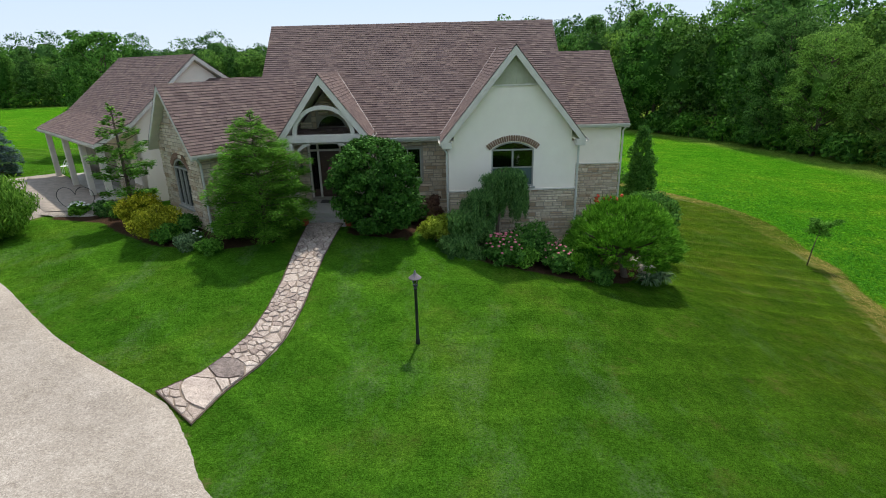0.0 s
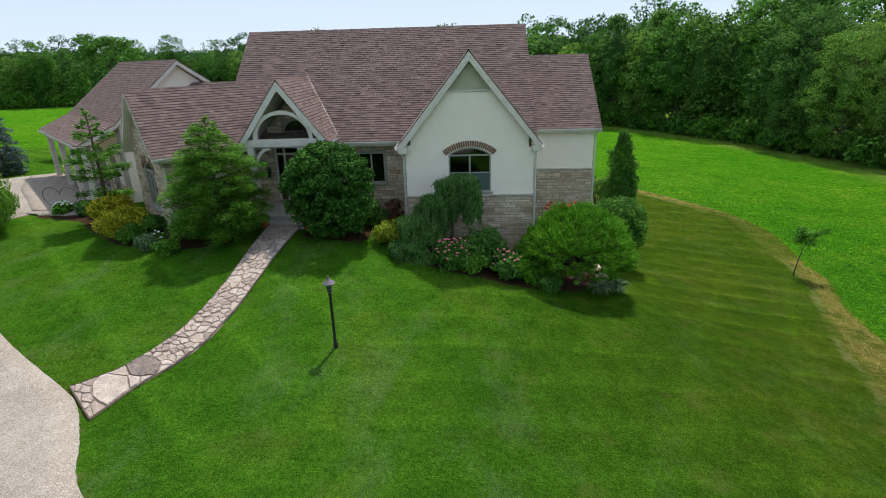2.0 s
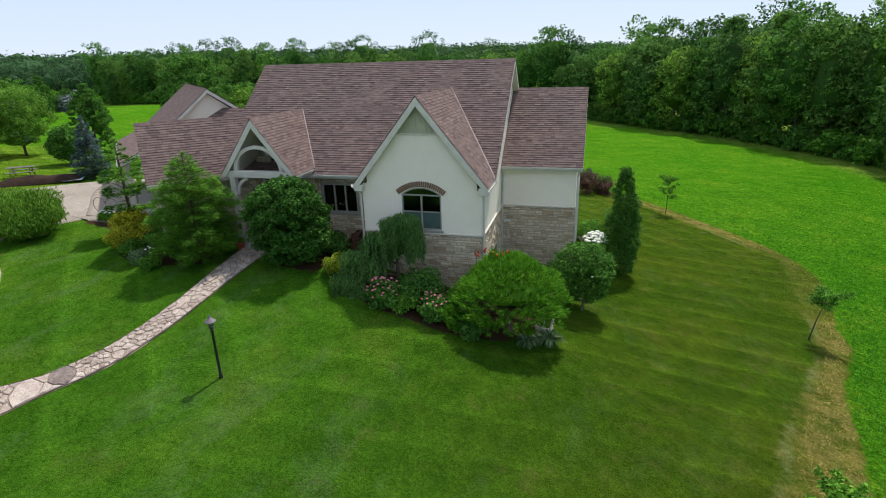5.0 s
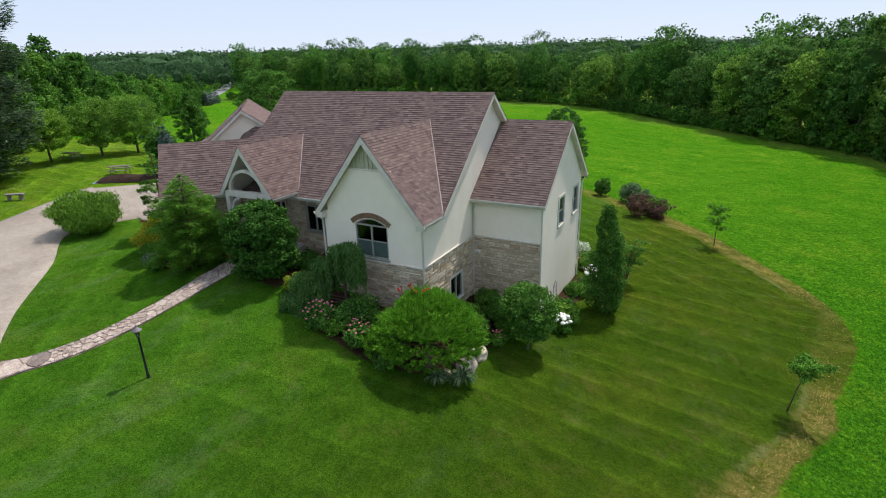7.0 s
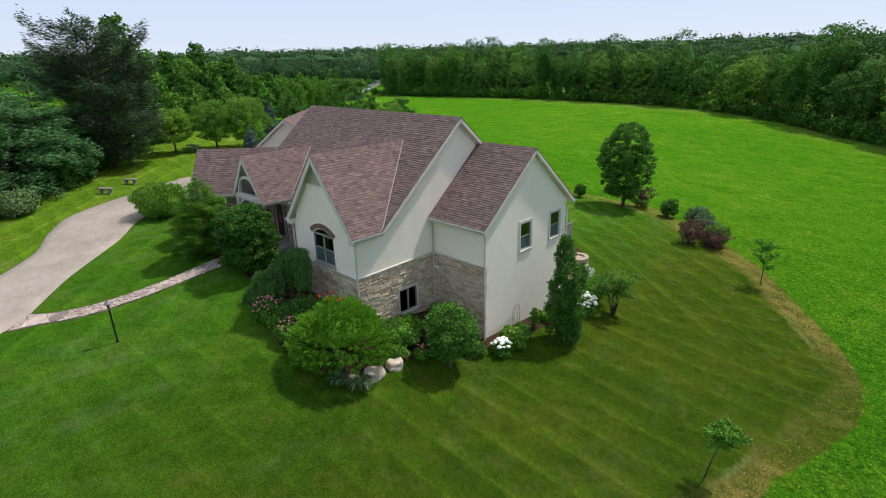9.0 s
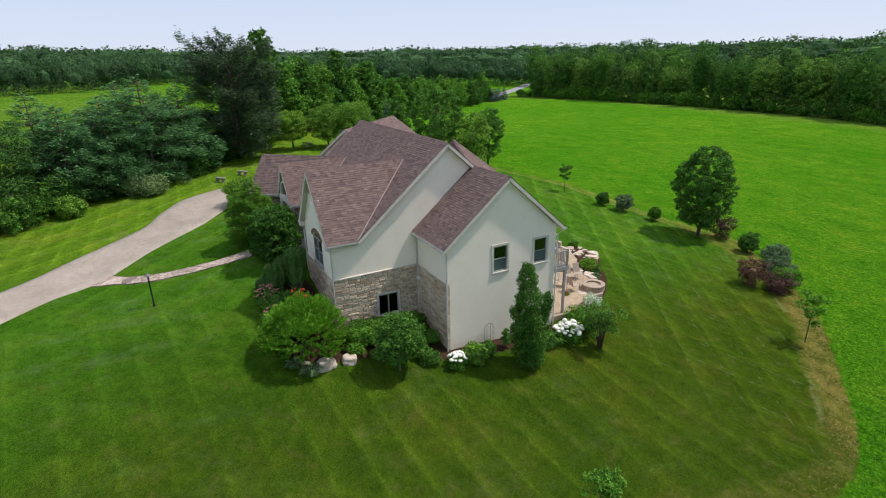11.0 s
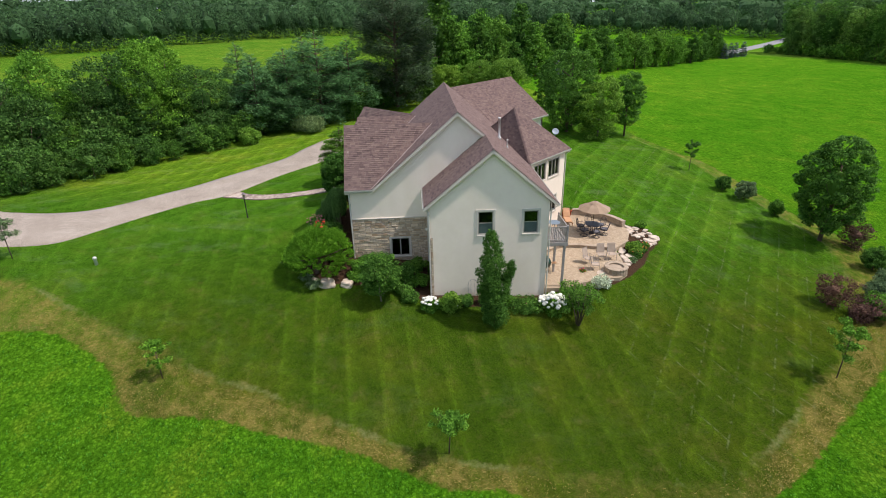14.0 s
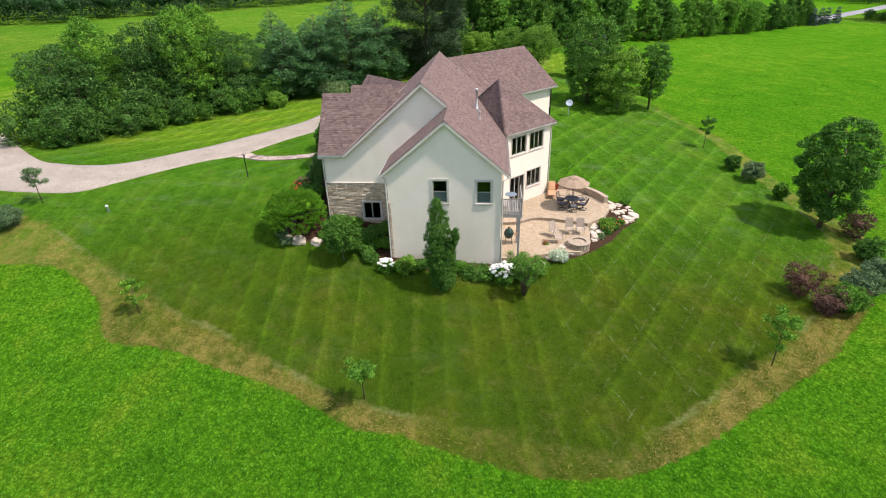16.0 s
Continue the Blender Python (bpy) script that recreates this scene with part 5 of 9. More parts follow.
def pine_meshes(seed, height, width, leaves, mat, tiers=11, base=0.8, size=0.35, upsweep=0.15, per=7, full=1.0, sides=4, thick=0.10):
    """A conifer: whorls of boughs that get shorter to the top, each a flat fan of needle sprays. full above 1 rounds the outline."""
    r = random.Random(seed)
    q = np.random.default_rng(seed)
    bars = [tube([(0, 0, -0.3), (0, 0, height * 0.5), (0, 0, height * 0.97)], [0.02 * height, 0.013 * height, 0.02], 7)]
    fans, weight = [], []
    for i in range(tiers):
        t = (i + r.uniform(-0.3, 0.3)) / (tiers - 1)
        t = min(max(t, 0.0), 1.0)
        z = base + (height - base) * t * 0.96
        reach = width / 2 * min(1.0, (1 - t) * full) ** 0.75 * (0.86 + 0.14 * min(1, t * 5)) + 0.10
        count = per if t < 0.75 else max(4, per - 3)
        for k in range(count):
            a = 2.399 * i + k * 2 * math.pi / count + r.uniform(-0.35, 0.35)
            L = reach * r.uniform(0.68, 1.15)
            up = upsweep * r.uniform(0.3, 1.6)
            fans.append((a, L, z + r.uniform(-0.5, 0.5) * (height - base) / tiers, up))
            weight.append(L ** 1.35 + 0.04)
            if k % 2 == 0:
                bars.append(tube([(0, 0, z), (math.cos(a) * L * 0.9, math.sin(a) * L * 0.9, z + L * up * 0.8)], [0.005 * height, 0.01], 4, False))
    fans, weight = np.array(fans), np.array(weight)
    pick = q.choice(len(fans), leaves, p=weight / weight.sum())
    a, L, z, up = fans[pick].T
    f = 0.18 + 0.82 * q.random(leaves) ** 0.6
    side = q.normal(0, 0.17, leaves) * L * (1.15 - 0.75 * f) + q.normal(0, 0.03, leaves)
    lift = up * f - 0.16 * f ** 3
    pos = np.stack([np.cos(a) * L * f - np.sin(a) * side, np.sin(a) * L * f + np.cos(a) * side, z + L * lift + q.normal(0, thick, leaves) * (0.35 + 0.5 * L / (width / 2))], -1)
    b = a + np.sign(side) * q.uniform(0.0, 0.9, leaves)
    t3 = np.stack([np.cos(b), np.sin(b), q.normal(0.12, 0.30, leaves)], -1)
    t3 /= np.linalg.norm(t3, axis=1, keepdims=True)
    n3 = np.stack([q.normal(0, 0.45, leaves), q.normal(0, 0.45, leaves), np.ones(leaves)], -1)
    s3 = np.cross(n3, t3)
    s3 /= np.linalg.norm(s3, axis=1, keepdims=True)
    s = (size * q.uniform(0.6, 1.4, leaves))[:, None]
    if sides == 3:
        v = np.stack([pos - s3 * s * 0.32, pos + s3 * s * 0.32, pos + t3 * s * 1.9], 1).reshape(-1, 3)
    else:
        v = np.stack([pos - t3 * s, pos + s3 * s * 0.34, pos + t3 * s * 1.2, pos - s3 * s * 0.34], 1).reshape(-1, 3)
    return cloud_mesh("crown", v, mat, None, sides), mesh("trunk", *join(*bars), BARK, True)


# ---- flagstone walk ----
def mat_flag(name, tones, lichen):
    """Rough-split stone: a tone for each piece, clouded, with dark lichen in patches and fine specks."""
    n = Nodes(name, 0.92, 0.15)
    tone = n.ramp(n.per_object(), [(k / (len(tones) - 1), c) for k, c in enumerate(tones)])
    cloud = n.ramp(n.noise(3.2, 7, 0.75), [(0.34, (0.72, 0.69, 0.67)), (0.64, (1.16, 1.15, 1.13))])
    speck = n.ramp(n.noise(34, 5, 0.9), [(0.38, (0.60, 0.58, 0.57)), (0.60, (1.22, 1.22, 1.22))])
    col = n.mix(1.0, n.mix(1.0, tone, cloud, "MULTIPLY"), speck, "MULTIPLY")
    spots = n.ramp(n.noise(7.5, 7, 0.85), [(0.60 - 0.16 * lichen, (0, 0, 0)), (0.70 - 0.14 * lichen, (0.8, 0.8, 0.8))])
    n.colour(n.mix(spots, col, (0.13, 0.105, 0.095)))
    n.bump(n.noise(18, 6, 0.8), 0.9, 0.03)
    return n.m


FLAG = mat_flag("flagstone", [(0.42, 0.335, 0.285), (0.54, 0.455, 0.395), (0.47, 0.385, 0.33), (0.58, 0.495, 0.43), (0.34, 0.27, 0.235), (0.52, 0.435, 0.375)], 0.35)
FLAGDARK = mat_flag("mottled_slab", [(0.30, 0.245, 0.22), (0.30, 0.245, 0.22)], 0.95)
FLAGPALE = mat_flag("pinkish_slab", [(0.55, 0.46, 0.40), (0.55, 0.46, 0.40)], 0.3)
EDGING = mat_plain("rusted_edging", (0.10, 0.07, 0.05), 0.8, 0.2)
SANDBED = mat_plain("sand_joint", (0.27, 0.215, 0.17), 0.95, 0.1, vary=0.3, grain=40, bump=0.4)
WALK_L = [(-12.2, -10.95), (-11.5, -10.2), (-11.15, -9.4), (-10.9, -8.5), (-10.8, -7.1), (-10.8, -5.4), (-10.85, -3.8), (-10.85, -1.8), (-10.85, -0.75)]
WALK_R = [(-10.95, -12.1), (-10.65, -10.9), (-10.2, -9.9), (-9.9, -8.8), (-9.78, -7.1), (-9.78, -5.4), (-9.72, -3.6), (-9.55, -1.8), (-9.45, -0.75)]
walk_base = ribbon("flagstone_walk", WALK_L, WALK_R, 0.035, SANDBED, "curved walk of irregular buff flagstones set in sand", "path", wobble=0.01)


def walk_point(s, t):
    """A place on the walk: s from 0 to 1 along it, t across."""
    n = len(WALK_L) - 1
    i = min(int(s * n), n - 1)
    f = s * n - i
    a = Vector(WALK_L[i]).lerp(Vector(WALK_L[i + 1]), f)
    b = Vector(WALK_R[i]).lerp(Vector(WALK_R[i + 1]), f)
    return a.lerp(b, t)


def flagstones():
    """Irregular stones: the walk is cut into cells round scattered centres."""
    r = random.Random(31)
    LONG, WIDE = 12.3, 1.15
    seeds = [(0.95, 0.66), (2.35, 0.50), (4.6, 0.8), (7.9, 0.3)]      # the first two are slabs almost as wide as the walk
    big, spread = len(seeds), 0.74
    for _ in range(2600):
        p = (r.uniform(0.05, LONG - 0.05), r.uniform(0.03, WIDE - 0.03))
        room = lambda q, k: ((spread if k < 2 else 0.42) if k < big else r.uniform(0.13, 0.28))
        if all(math.hypot(p[0] - q[0], p[1] - q[1]) > room(q, k) for k, q in enumerate(seeds)):
            seeds.append(p)
    for k, c in enumerate(seeds):
        cell = [(0.02, 0.02), (LONG, 0.02), (LONG, WIDE - 0.02), (0.02, WIDE - 0.02)]
        for m, q in enumerate(seeds):
            if m == k or math.hypot(q[0] - c[0], q[1] - c[1]) > 2.2:
                continue
            lean_ = 0.21 if min(k, m) < 2 else 0.05
            f = 0.5 + (lean_ if k < big <= m else -lean_ if m < big <= k else 0.0)
            mx, my = c[0] + (q[0] - c[0]) * f, c[1] + (q[1] - c[1]) * f
            nx_, ny_ = q[0] - c[0], q[1] - c[1]
            side = [(p[0] - mx) * nx_ + (p[1] - my) * ny_ for p in cell]
            out = []
            for i in range(len(cell)):
                a, b, sa, sb = cell[i], cell[(i + 1) % len(cell)], side[i], side[(i + 1) % len(cell)]
                if sa <= 0:
                    out.append(a)
                if sa * sb < 0:
                    t = sa / (sa - sb)
                    out.append((a[0] + (b[0] - a[0]) * t, a[1] + (b[1] - a[1]) * t))
            cell = out
            if len(cell) < 3:
                break
        if len(cell) < 3:
            continue
        # roughen the outline, then lay it down
        ring = []
        for i in range(len(cell)):
            a, b = cell[i], cell[(i + 1) % len(cell)]
            cuts = max(2, int(math.hypot(a[0] - b[0], a[1] - b[1]) / 0.11))
            for j in range(cuts):
                e = (a[0] + (b[0] - a[0]) * j / cuts, a[1] + (b[1] - a[1]) * j / cuts)
                reach = max(0.12, math.hypot(e[0] - c[0], e[1] - c[1]))
                k_ = r.uniform(0.0, 0.030 if j else 0.045) / reach
                ring.append((e[0] + (c[0] - e[0]) * k_, e[1] + (c[1] - e[1]) * k_))
        pts = [walk_point(min(0.999, max(0.001, u / LONG)), min(0.985, max(0.015, v / WIDE))) for u, v in ring]
        c2 = sum(pts, Vector((0, 0))) / len(pts)
        top = r.uniform(0.05, 0.085)
        out = [c2 + (p - c2) * 0.995 for p in pts]
        inn = [p + (c2 - p).normalized() * min(0.018, (c2 - p).length * 0.1) for p in pts]
        h = lambda p, d: (p.x, p.y, lz(p.x, p.y) + d)
        n = len(pts)
        verts = [h(p, 0.015) for p in out] + [h(p, top + r.uniform(-0.012, 0.008)) for p in inn] + [h(c2, top + r.uniform(-0.006, 0.012))]
        faces = [(i, (i + 1) % n, (i + 1) % n + n, i + n) for i in range(n)] + [(i + n, (i + 1) % n + n, 2 * n) for i in range(n)]
        put("flagstone", mesh("flagstone", verts, faces, (FLAGPALE, FLAGDARK, FLAG)[min(k, 2)]), walk_base, ("broad pinkish beige slab", "dark lichen-mottled slab", "")[min(k, 2)])
    for line in (WALK_L, WALK_R):
        pts = [(x, y, lz(x, y) + 0.04) for x, y in line]
        part("edging_strip", tube(pts, 0.014, 5), EDGING, walk_base)
    part("edging_strip", tube([(*WALK_L[0], lz(*WALK_L[0]) + 0.05), (*WALK_R[0], lz(*WALK_R[0]) + 0.05)], 0.016, 5), EDGING, walk_base)


flagstones()


# ---- entrance porch ----
def porch():
    for x in (-11.42, -8.72):
        hpart("porch_post", box(x - 0.13, -0.05, 0.7, x + 0.13, 0.21, 3.62, 0.015), TRIM, None, "square cream timber post")
        hpart("post_base", box(x - 0.17, -0.09, 0.66, x + 0.17, 0.25, 0.9, 0.02), CONCRETE)
    hpart("beam", box(-11.72, -0.06, 3.62, -8.34, 0.22, 3.92, 0.015), TRIM, None, "broad cream timber beam")
    # curved rib in the gable
    ring, n = [], 20
    for rad in (1.22, 1.06):
        ring.append([(-10.03 + rad * math.cos(math.pi * i / n), 3.92 + rad * 0.92 * math.sin(math.pi * i / n)) for i in range(n + 1)])
    hpart("arched_rib", slab_strip(ring[0], ring[1], -0.03, 0.14), TRIM, None, "curved cream timber rib")
    for sx, x in ((1, -11.29), (-1, -8.85)):
        o = [(x + sx * 0.66 * (1 - math.cos(a)), 2.85 + 0.77 * math.sin(a)) for a in [math.pi / 2 * i / 8 for i in range(9)]]
        i_ = [(x + sx * (0.66 * (1 - math.cos(a)) + 0.10 * math.cos(a) + 0.02), 2.85 + 0.77 * math.sin(a) - 0.12 * math.sin(a)) for a in [math.pi / 2 * i / 8 for i in range(9)]]
        hpart("knee_brace", slab_strip(o, i_, 0.0, 0.14), TRIM, None, "curved cream knee brace")
    for sx in (-1, 1):
        a, b = Vector((-10.03 + sx * 1.80, 0, 3.66)), Vector((-10.03, 0, 6.02))
        hpart("rake_board", slab([a + Vector((0, -0.125, 0)), b + Vector((0, -0.125, 0)), b + Vector((0, -0.125, -0.22)), a + Vector((sx * -0.16, -0.125, -0.02))], (0, 0.06, 0)), TRIM)
    hpart("porch_floor", box(-11.75, -0.35, 0.0, -8.3, 1.9, 0.86, 0.02), CONCRETE, None, "grey concrete porch floor")
    hpart("step", box(-10.85, -0.72, 0.0, -9.35, -0.34, 0.68, 0.02), CONCRETE)
    hpart("step", box(-10.9, -1.05, -0.2, -9.3, -0.70, 0.50, 0.02), CONCRETE)
    # the front door in its frame, with sidelights and a transom
    D = put("front_door", None, house, "dark brown front door with sidelights and a pink ornament")
    o = Matrix.Translation((-13.0, 1.9, 3.0))

    def blk(name, a, b, c, d, y0, y1, mat, lab="", bev=0.006):
        part(name, moved(box(a, y0, b, c, y1, d, bev), o), mat, D, lab)

    for a, c in ((1.85, 1.93), (2.23, 2.31), (3.19, 3.27), (3.52, 3.60)):
        blk("door_frame", a, 0.95, c, 3.42, -0.01, 0.14, TRIM)
    blk("door_frame", 1.93, 2.98, 3.52, 3.06, 0.0, 0.13, TRIM)
    blk("door_frame", 1.93, 3.36, 3.52, 3.42, 0.0, 0.13, TRIM)
    blk("door_leaf", 2.315, 0.97, 3.185, 2.97, 0.05, 0.10, DARKWOOD, "dark stained wooden door leaf")
    for z0, z1 in ((1.15, 1.75), (1.9, 2.75)):
        blk("door_panel", 2.45, z0, 3.05, z1, 0.03, 0.052, DARKWOOD)
    blk("pane", 1.935, 1.3, 2.225, 2.975, 0.07, 0.076, GLASS, "", 0)
    blk("pane", 3.275, 1.3, 3.515, 2.975, 0.07, 0.076, GLASS, "", 0)
    blk("panel", 1.935, 0.97, 2.225, 1.3, 0.06, 0.09, DARKWOOD)
    blk("panel", 3.275, 0.97, 3.515, 1.3, 0.06, 0.09, DARKWOOD)
    blk("pane", 1.935, 3.065, 3.515, 3.355, 0.07, 0.076, GLASS, "", 0)
    part("handle", moved(tube([(3.1, 0.02, 1.85), (3.1, -0.02, 1.9), (3.1, -0.02, 2.05), (3.1, 0.02, 2.1)], 0.012, 6), o), BLACK, D)
    # wall lantern
    L = put("wall_lantern", None, house, "black metal wall lantern")
    part("lantern_body", moved(lathe([(0.02, 0), (0.08, 0.05), (0.10, 0.32), (0.12, 0.34), (0.03, 0.45), (0.015, 0.5)], 6), Matrix.Translation((-11.45, 1.74, 5.0))), BLACK, L)
    part("bracket", moved(tube([(0, 0, 0.48), (0, 0.06, 0.56), (0, 0.16, 0.5)], 0.014, 6), Matrix.Translation((-11.45, 1.74, 5.0))), BLACK, L)


def slab_strip(outer, inner, y0, y1):
    """A band between two lines in the x-z plane, from depth y0 to y1."""
    verts, faces, n = [], [], len(outer)
    for (a, b), (p, q) in zip(outer, inner):
        verts += [(a, y0, b), (p, y0, q), (p, y1, q), (a, y1, b)]
    for i in range(n - 1):
        k = i * 4
        faces += [(k, k + 4, k + 5, k + 1), (k + 1, k + 5, k + 6, k + 2), (k + 2, k + 6, k + 7, k + 3), (k + 3, k + 7, k + 4, k)]
    return verts, faces + [(0, 1, 2, 3), (4 * n - 1, 4 * n - 2, 4 * n - 3, 4 * n - 4)]


porch()
tagged(part("doormat", moved(box(-0.45, -0.25, 0, 0.45, 0.25, 0.02, 0.006), Matrix.Translation((-10.25, 1.45, 0.862))), BLACK), "black rectangular doormat before the front door", "doormat")
PINK = mat_plain("pink_ribbon", (0.55, 0.09, 0.22), 0.6, 0.2, vary=0.3)
orn = tagged(new("door_ornament"), "pink and white ribbon ornament hanging on the door", "ornament")
orn.location = (-10.22, 1.92, 2.15)
part("ring", lathe([(0.09, -0.02), (0.13, -0.025), (0.15, 0), (0.13, 0.025), (0.09, 0.02)], 14), PINK, orn).matrix_basis = Matrix.Rotation(math.pi / 2, 4, "X")
part("ribbon", join(box(-0.05, -0.02, -0.38, 0.02, 0.0, -0.12, 0.004), box(-0.01, -0.03, -0.30, 0.07, -0.01, -0.1, 0.004)), PINK, orn)
TERRA = mat_plain("terracotta", (0.42, 0.10, 0.05), 0.8, 0.2, vary=0.25)

fl = put("flood_light", None, house, "pair of small white flood lights on the stone wall")
part("back_plate", box(0.27, 4.88, 3.66, 0.40, 4.93, 3.78, 0.01), WHITEPAINT, fl)
for x_ in (0.23, 0.43):
    part("lamp_head", moved(lathe([(0.02, -0.09), (0.045, -0.05), (0.06, 0.06), (0.05, 0.065)], 10), Matrix.Translation((x_, 4.84, 3.72)) @ Matrix.Rotation(radians(115), 4, "X")), WHITEPAINT, fl)

# trim of the other gables
for sx in (-1, 1):
    a, b = Vector((GX + sx * 2.80, -0.30, 3.46)), Vector((GX, -0.30, 6.90))
    hpart("rake_board", slab([a, b, b + Vector((0, 0, -0.21)), a + Vector((sx * -0.15, 0, -0.02))], (0, 0.06, 0)), TRIM)
    hpart("eave_return", box(GX - 2.83 if sx < 0 else GX + 2.46, -0.29, 3.26, GX - 2.46 if sx < 0 else GX + 2.83, -0.01, 3.52, 0.01), TRIM)

# garage porch
for al_ in (0.5, 3.6, 6.8, 10.4):
    p = gp(al_, 4.85, 0)
    m = Matrix.Translation((p[0], p[1], 3.0)) @ Matrix.Rotation(radians(45), 4, "Z")
    hpart("porch_post", moved(box(-0.13, -0.13, 0.2, 0.13, 0.13, 3.25, 0.015), Matrix.Translation((p[0], p[1], 0)) @ Matrix.Rotation(radians(45), 4, "Z")), TRIM, None, "square cream timber post")
hpart("porch_floor", slab([gp(0.2, 5.2, 0.42), gp(0.2, 3.4, 0.42), gp(GL, 3.4, 0.42), gp(GL, 5.2, 0.42)], (0, 0, -0.9)), CONCRETE, None, "pale concrete porch floor")
for a, c in ((0.8, 3.4), (4.2, 6.8), (8.2, 9.2)):
    o = gp(GL - 0.35, 3.4, 0)
    door = put("garage_door" if c - a > 2 else "side_door", None, house)
    m = Matrix.Translation((o[0], o[1], 3.0)) @ Matrix((Vector((*a45, 0)), Vector((0.70711, 0.70711, 0)), Vector((0, 0, 1)))).transposed().to_4x4()
    for k in range(4):
        z0 = 0.42 + k * 0.54
        part("door_section", moved(box(a + 0.003, 0.08, z0, c - 0.003, 0.13, z0 + 0.53, 0.012), m), SIDING, door)
# vent pipes
STEEL = mat_plain("galvanised_pipe", (0.62, 0.61, 0.60), 0.35, 0.5, 0.3)
for x, y, h, r_ in ((-4.9, 10.35, 1.35, 0.085), (-2.9, 10.6, 0.45, 0.05)):
    z = 8.25 - KR * (y - RM)
    hpart("vent_pipe", moved(lathe([(r_ * 1.8, -0.1), (r_ * 1.5, 0.12), (r_, 0.16), (r_, h), (r_ * 1.35, h), (r_ * 1.35, h + 0.12), (r_ * 0.9, h + 0.16)], 14), Matrix.Translation((x, y, z))), STEEL, None, "upright galvanised vent pipe", True)


# ---- lamp post on the lawn ----
LANTERNCAP = mat_plain("weathered_metal", (0.16, 0.13, 0.14), 0.5, 0.5, vary=0.3)


def lamp_post(x, y, h):
    L = tagged(new("lamp_post"), "slim black garden lamp post with a lantern head on the lawn", "lamp post")
    L.location = (x, y, lz(x, y))
    part("post", lathe([(0.06, -0.2), (0.06, 0.12), (0.042, 0.16), (0.038, h - 0.5), (0.055, h - 0.48), (0.03, h - 0.42)], 12), BLACK, L, smooth=True)
    lan = part("lantern", lathe([(0.03, h - 0.42), (0.07, h - 0.38), (0.062, h - 0.35), (0.02, h - 0.34)], 8), BLACK, L)
    part("lantern_glass", lathe([(0.055, h - 0.34), (0.085, h - 0.17)], 8), GLASS, lan)
    for k in range(4):
        a = math.pi / 4 + k * math.pi / 2
        part("lantern_bar", tube([(0.06 * math.cos(a), 0.06 * math.sin(a), h - 0.36), (0.092 * math.cos(a), 0.092 * math.sin(a), h - 0.165)], 0.006, 4), BLACK, lan)
    part("lantern_cap", lathe([(0.09, h - 0.165), (0.165, h - 0.17), (0.168, h - 0.155), (0.10, h - 0.10), (0.055, h - 0.06), (0.035, h - 0.03), (0.02, h - 0.01), (0.028, h + 0.015), (0.006, h + 0.05)], 12), LANTERNCAP, lan, "weathered bell-shaped cap")


lamp_post(-6.36, -8.78, 2.06)
WHITE = mat_plain("white_plastic", (0.75, 0.74, 0.72), 0.5, 0.4)
um = tagged(new("utility_marker"), "short white plastic utility marker standing in the lawn", "marker")
um.location = (0.4, -16.7, lz(0.4, -16.7))
part("tube", lathe([(0.10, -0.1), (0.10, 0.42), (0.115, 0.43)], 12), WHITE, um, smooth=True)
part("cap", lathe([(0.12, 0.43), (0.115, 0.50), (0.06, 0.55)], 12), WHITE, um, smooth=True)
DISHGREY = mat_plain("dish_grey", (0.30, 0.36, 0.42), 0.5, 0.4)
sd = tagged(new("satellite_dish"), "blue-grey satellite dish on a short pole in the grass", "satellite dish")
sd.location = (-25.4, 19.9, lz(-25.4, 19.9))
part("pole", tube([(0, 0, -0.1), (0, 0, 1.3)], 0.035, 8), DISHGREY, sd)
part("dish", moved(lathe([(0.02, 0.0), (0.25, 0.03), (0.45, 0.10), (0.52, 0.15), (0.53, 0.16), (0.45, 0.115), (0.25, 0.045), (0.02, 0.012)], 18), Matrix.Translation((0.05, 0, 1.35)) @ Matrix.Rotation(radians(50), 4, "Y") @ Matrix.Scale(0.72, 4)), DISHGREY, sd, smooth=True)
part("feed_arm", tube([(0.05, 0, 1.2), (0.5, 0, 1.45)], 0.015, 5), DISHGREY, sd)


# ---- plants near the house ----
def shrub(name, x, y, h, w, mat, label, leaves=5000, size=0.075, base=0.15, shape="round", n=22, seed=1, trunk=0.05, dense=True, small=0.5, droop=0.0, long=1.0, category="shrub", z=None, bark=None, lean=(0, 0), group=""):
    return grow(name, plant_meshes(name, seed, h, w, base, leaves, size, mat, bark, shape, n, dense, trunk, small, lean, droop, long), x, y, label, category, group=group, z=z, sink=0.03)


FEATHER = mat_leaf("feathery_green", (0.044, 0.130, 0.014), (0.078, 0.200, 0.022), (0.130, 0.270, 0.036), 0.35)
grow("conifer_shrub", pine_meshes(41, 4.75, 3.4, 82000, FEATHER, 21, 0.10, 0.050, 0.24, 11, 1.9, 3, 0.085), -12.15, -2.0, "tall feathery bright green conifer beside the walk", "conifer")
grow("round_shrub", forest_tree(42, 3.55, 3.2, 0.15, 30000, 0.062, DEEPGREEN, "round", 300, 0.155, trunk=0.06, ragged=0.16), -8.0, -1.35, "large dense dark green rounded shrub by the entrance", "shrub", sink=0.03)


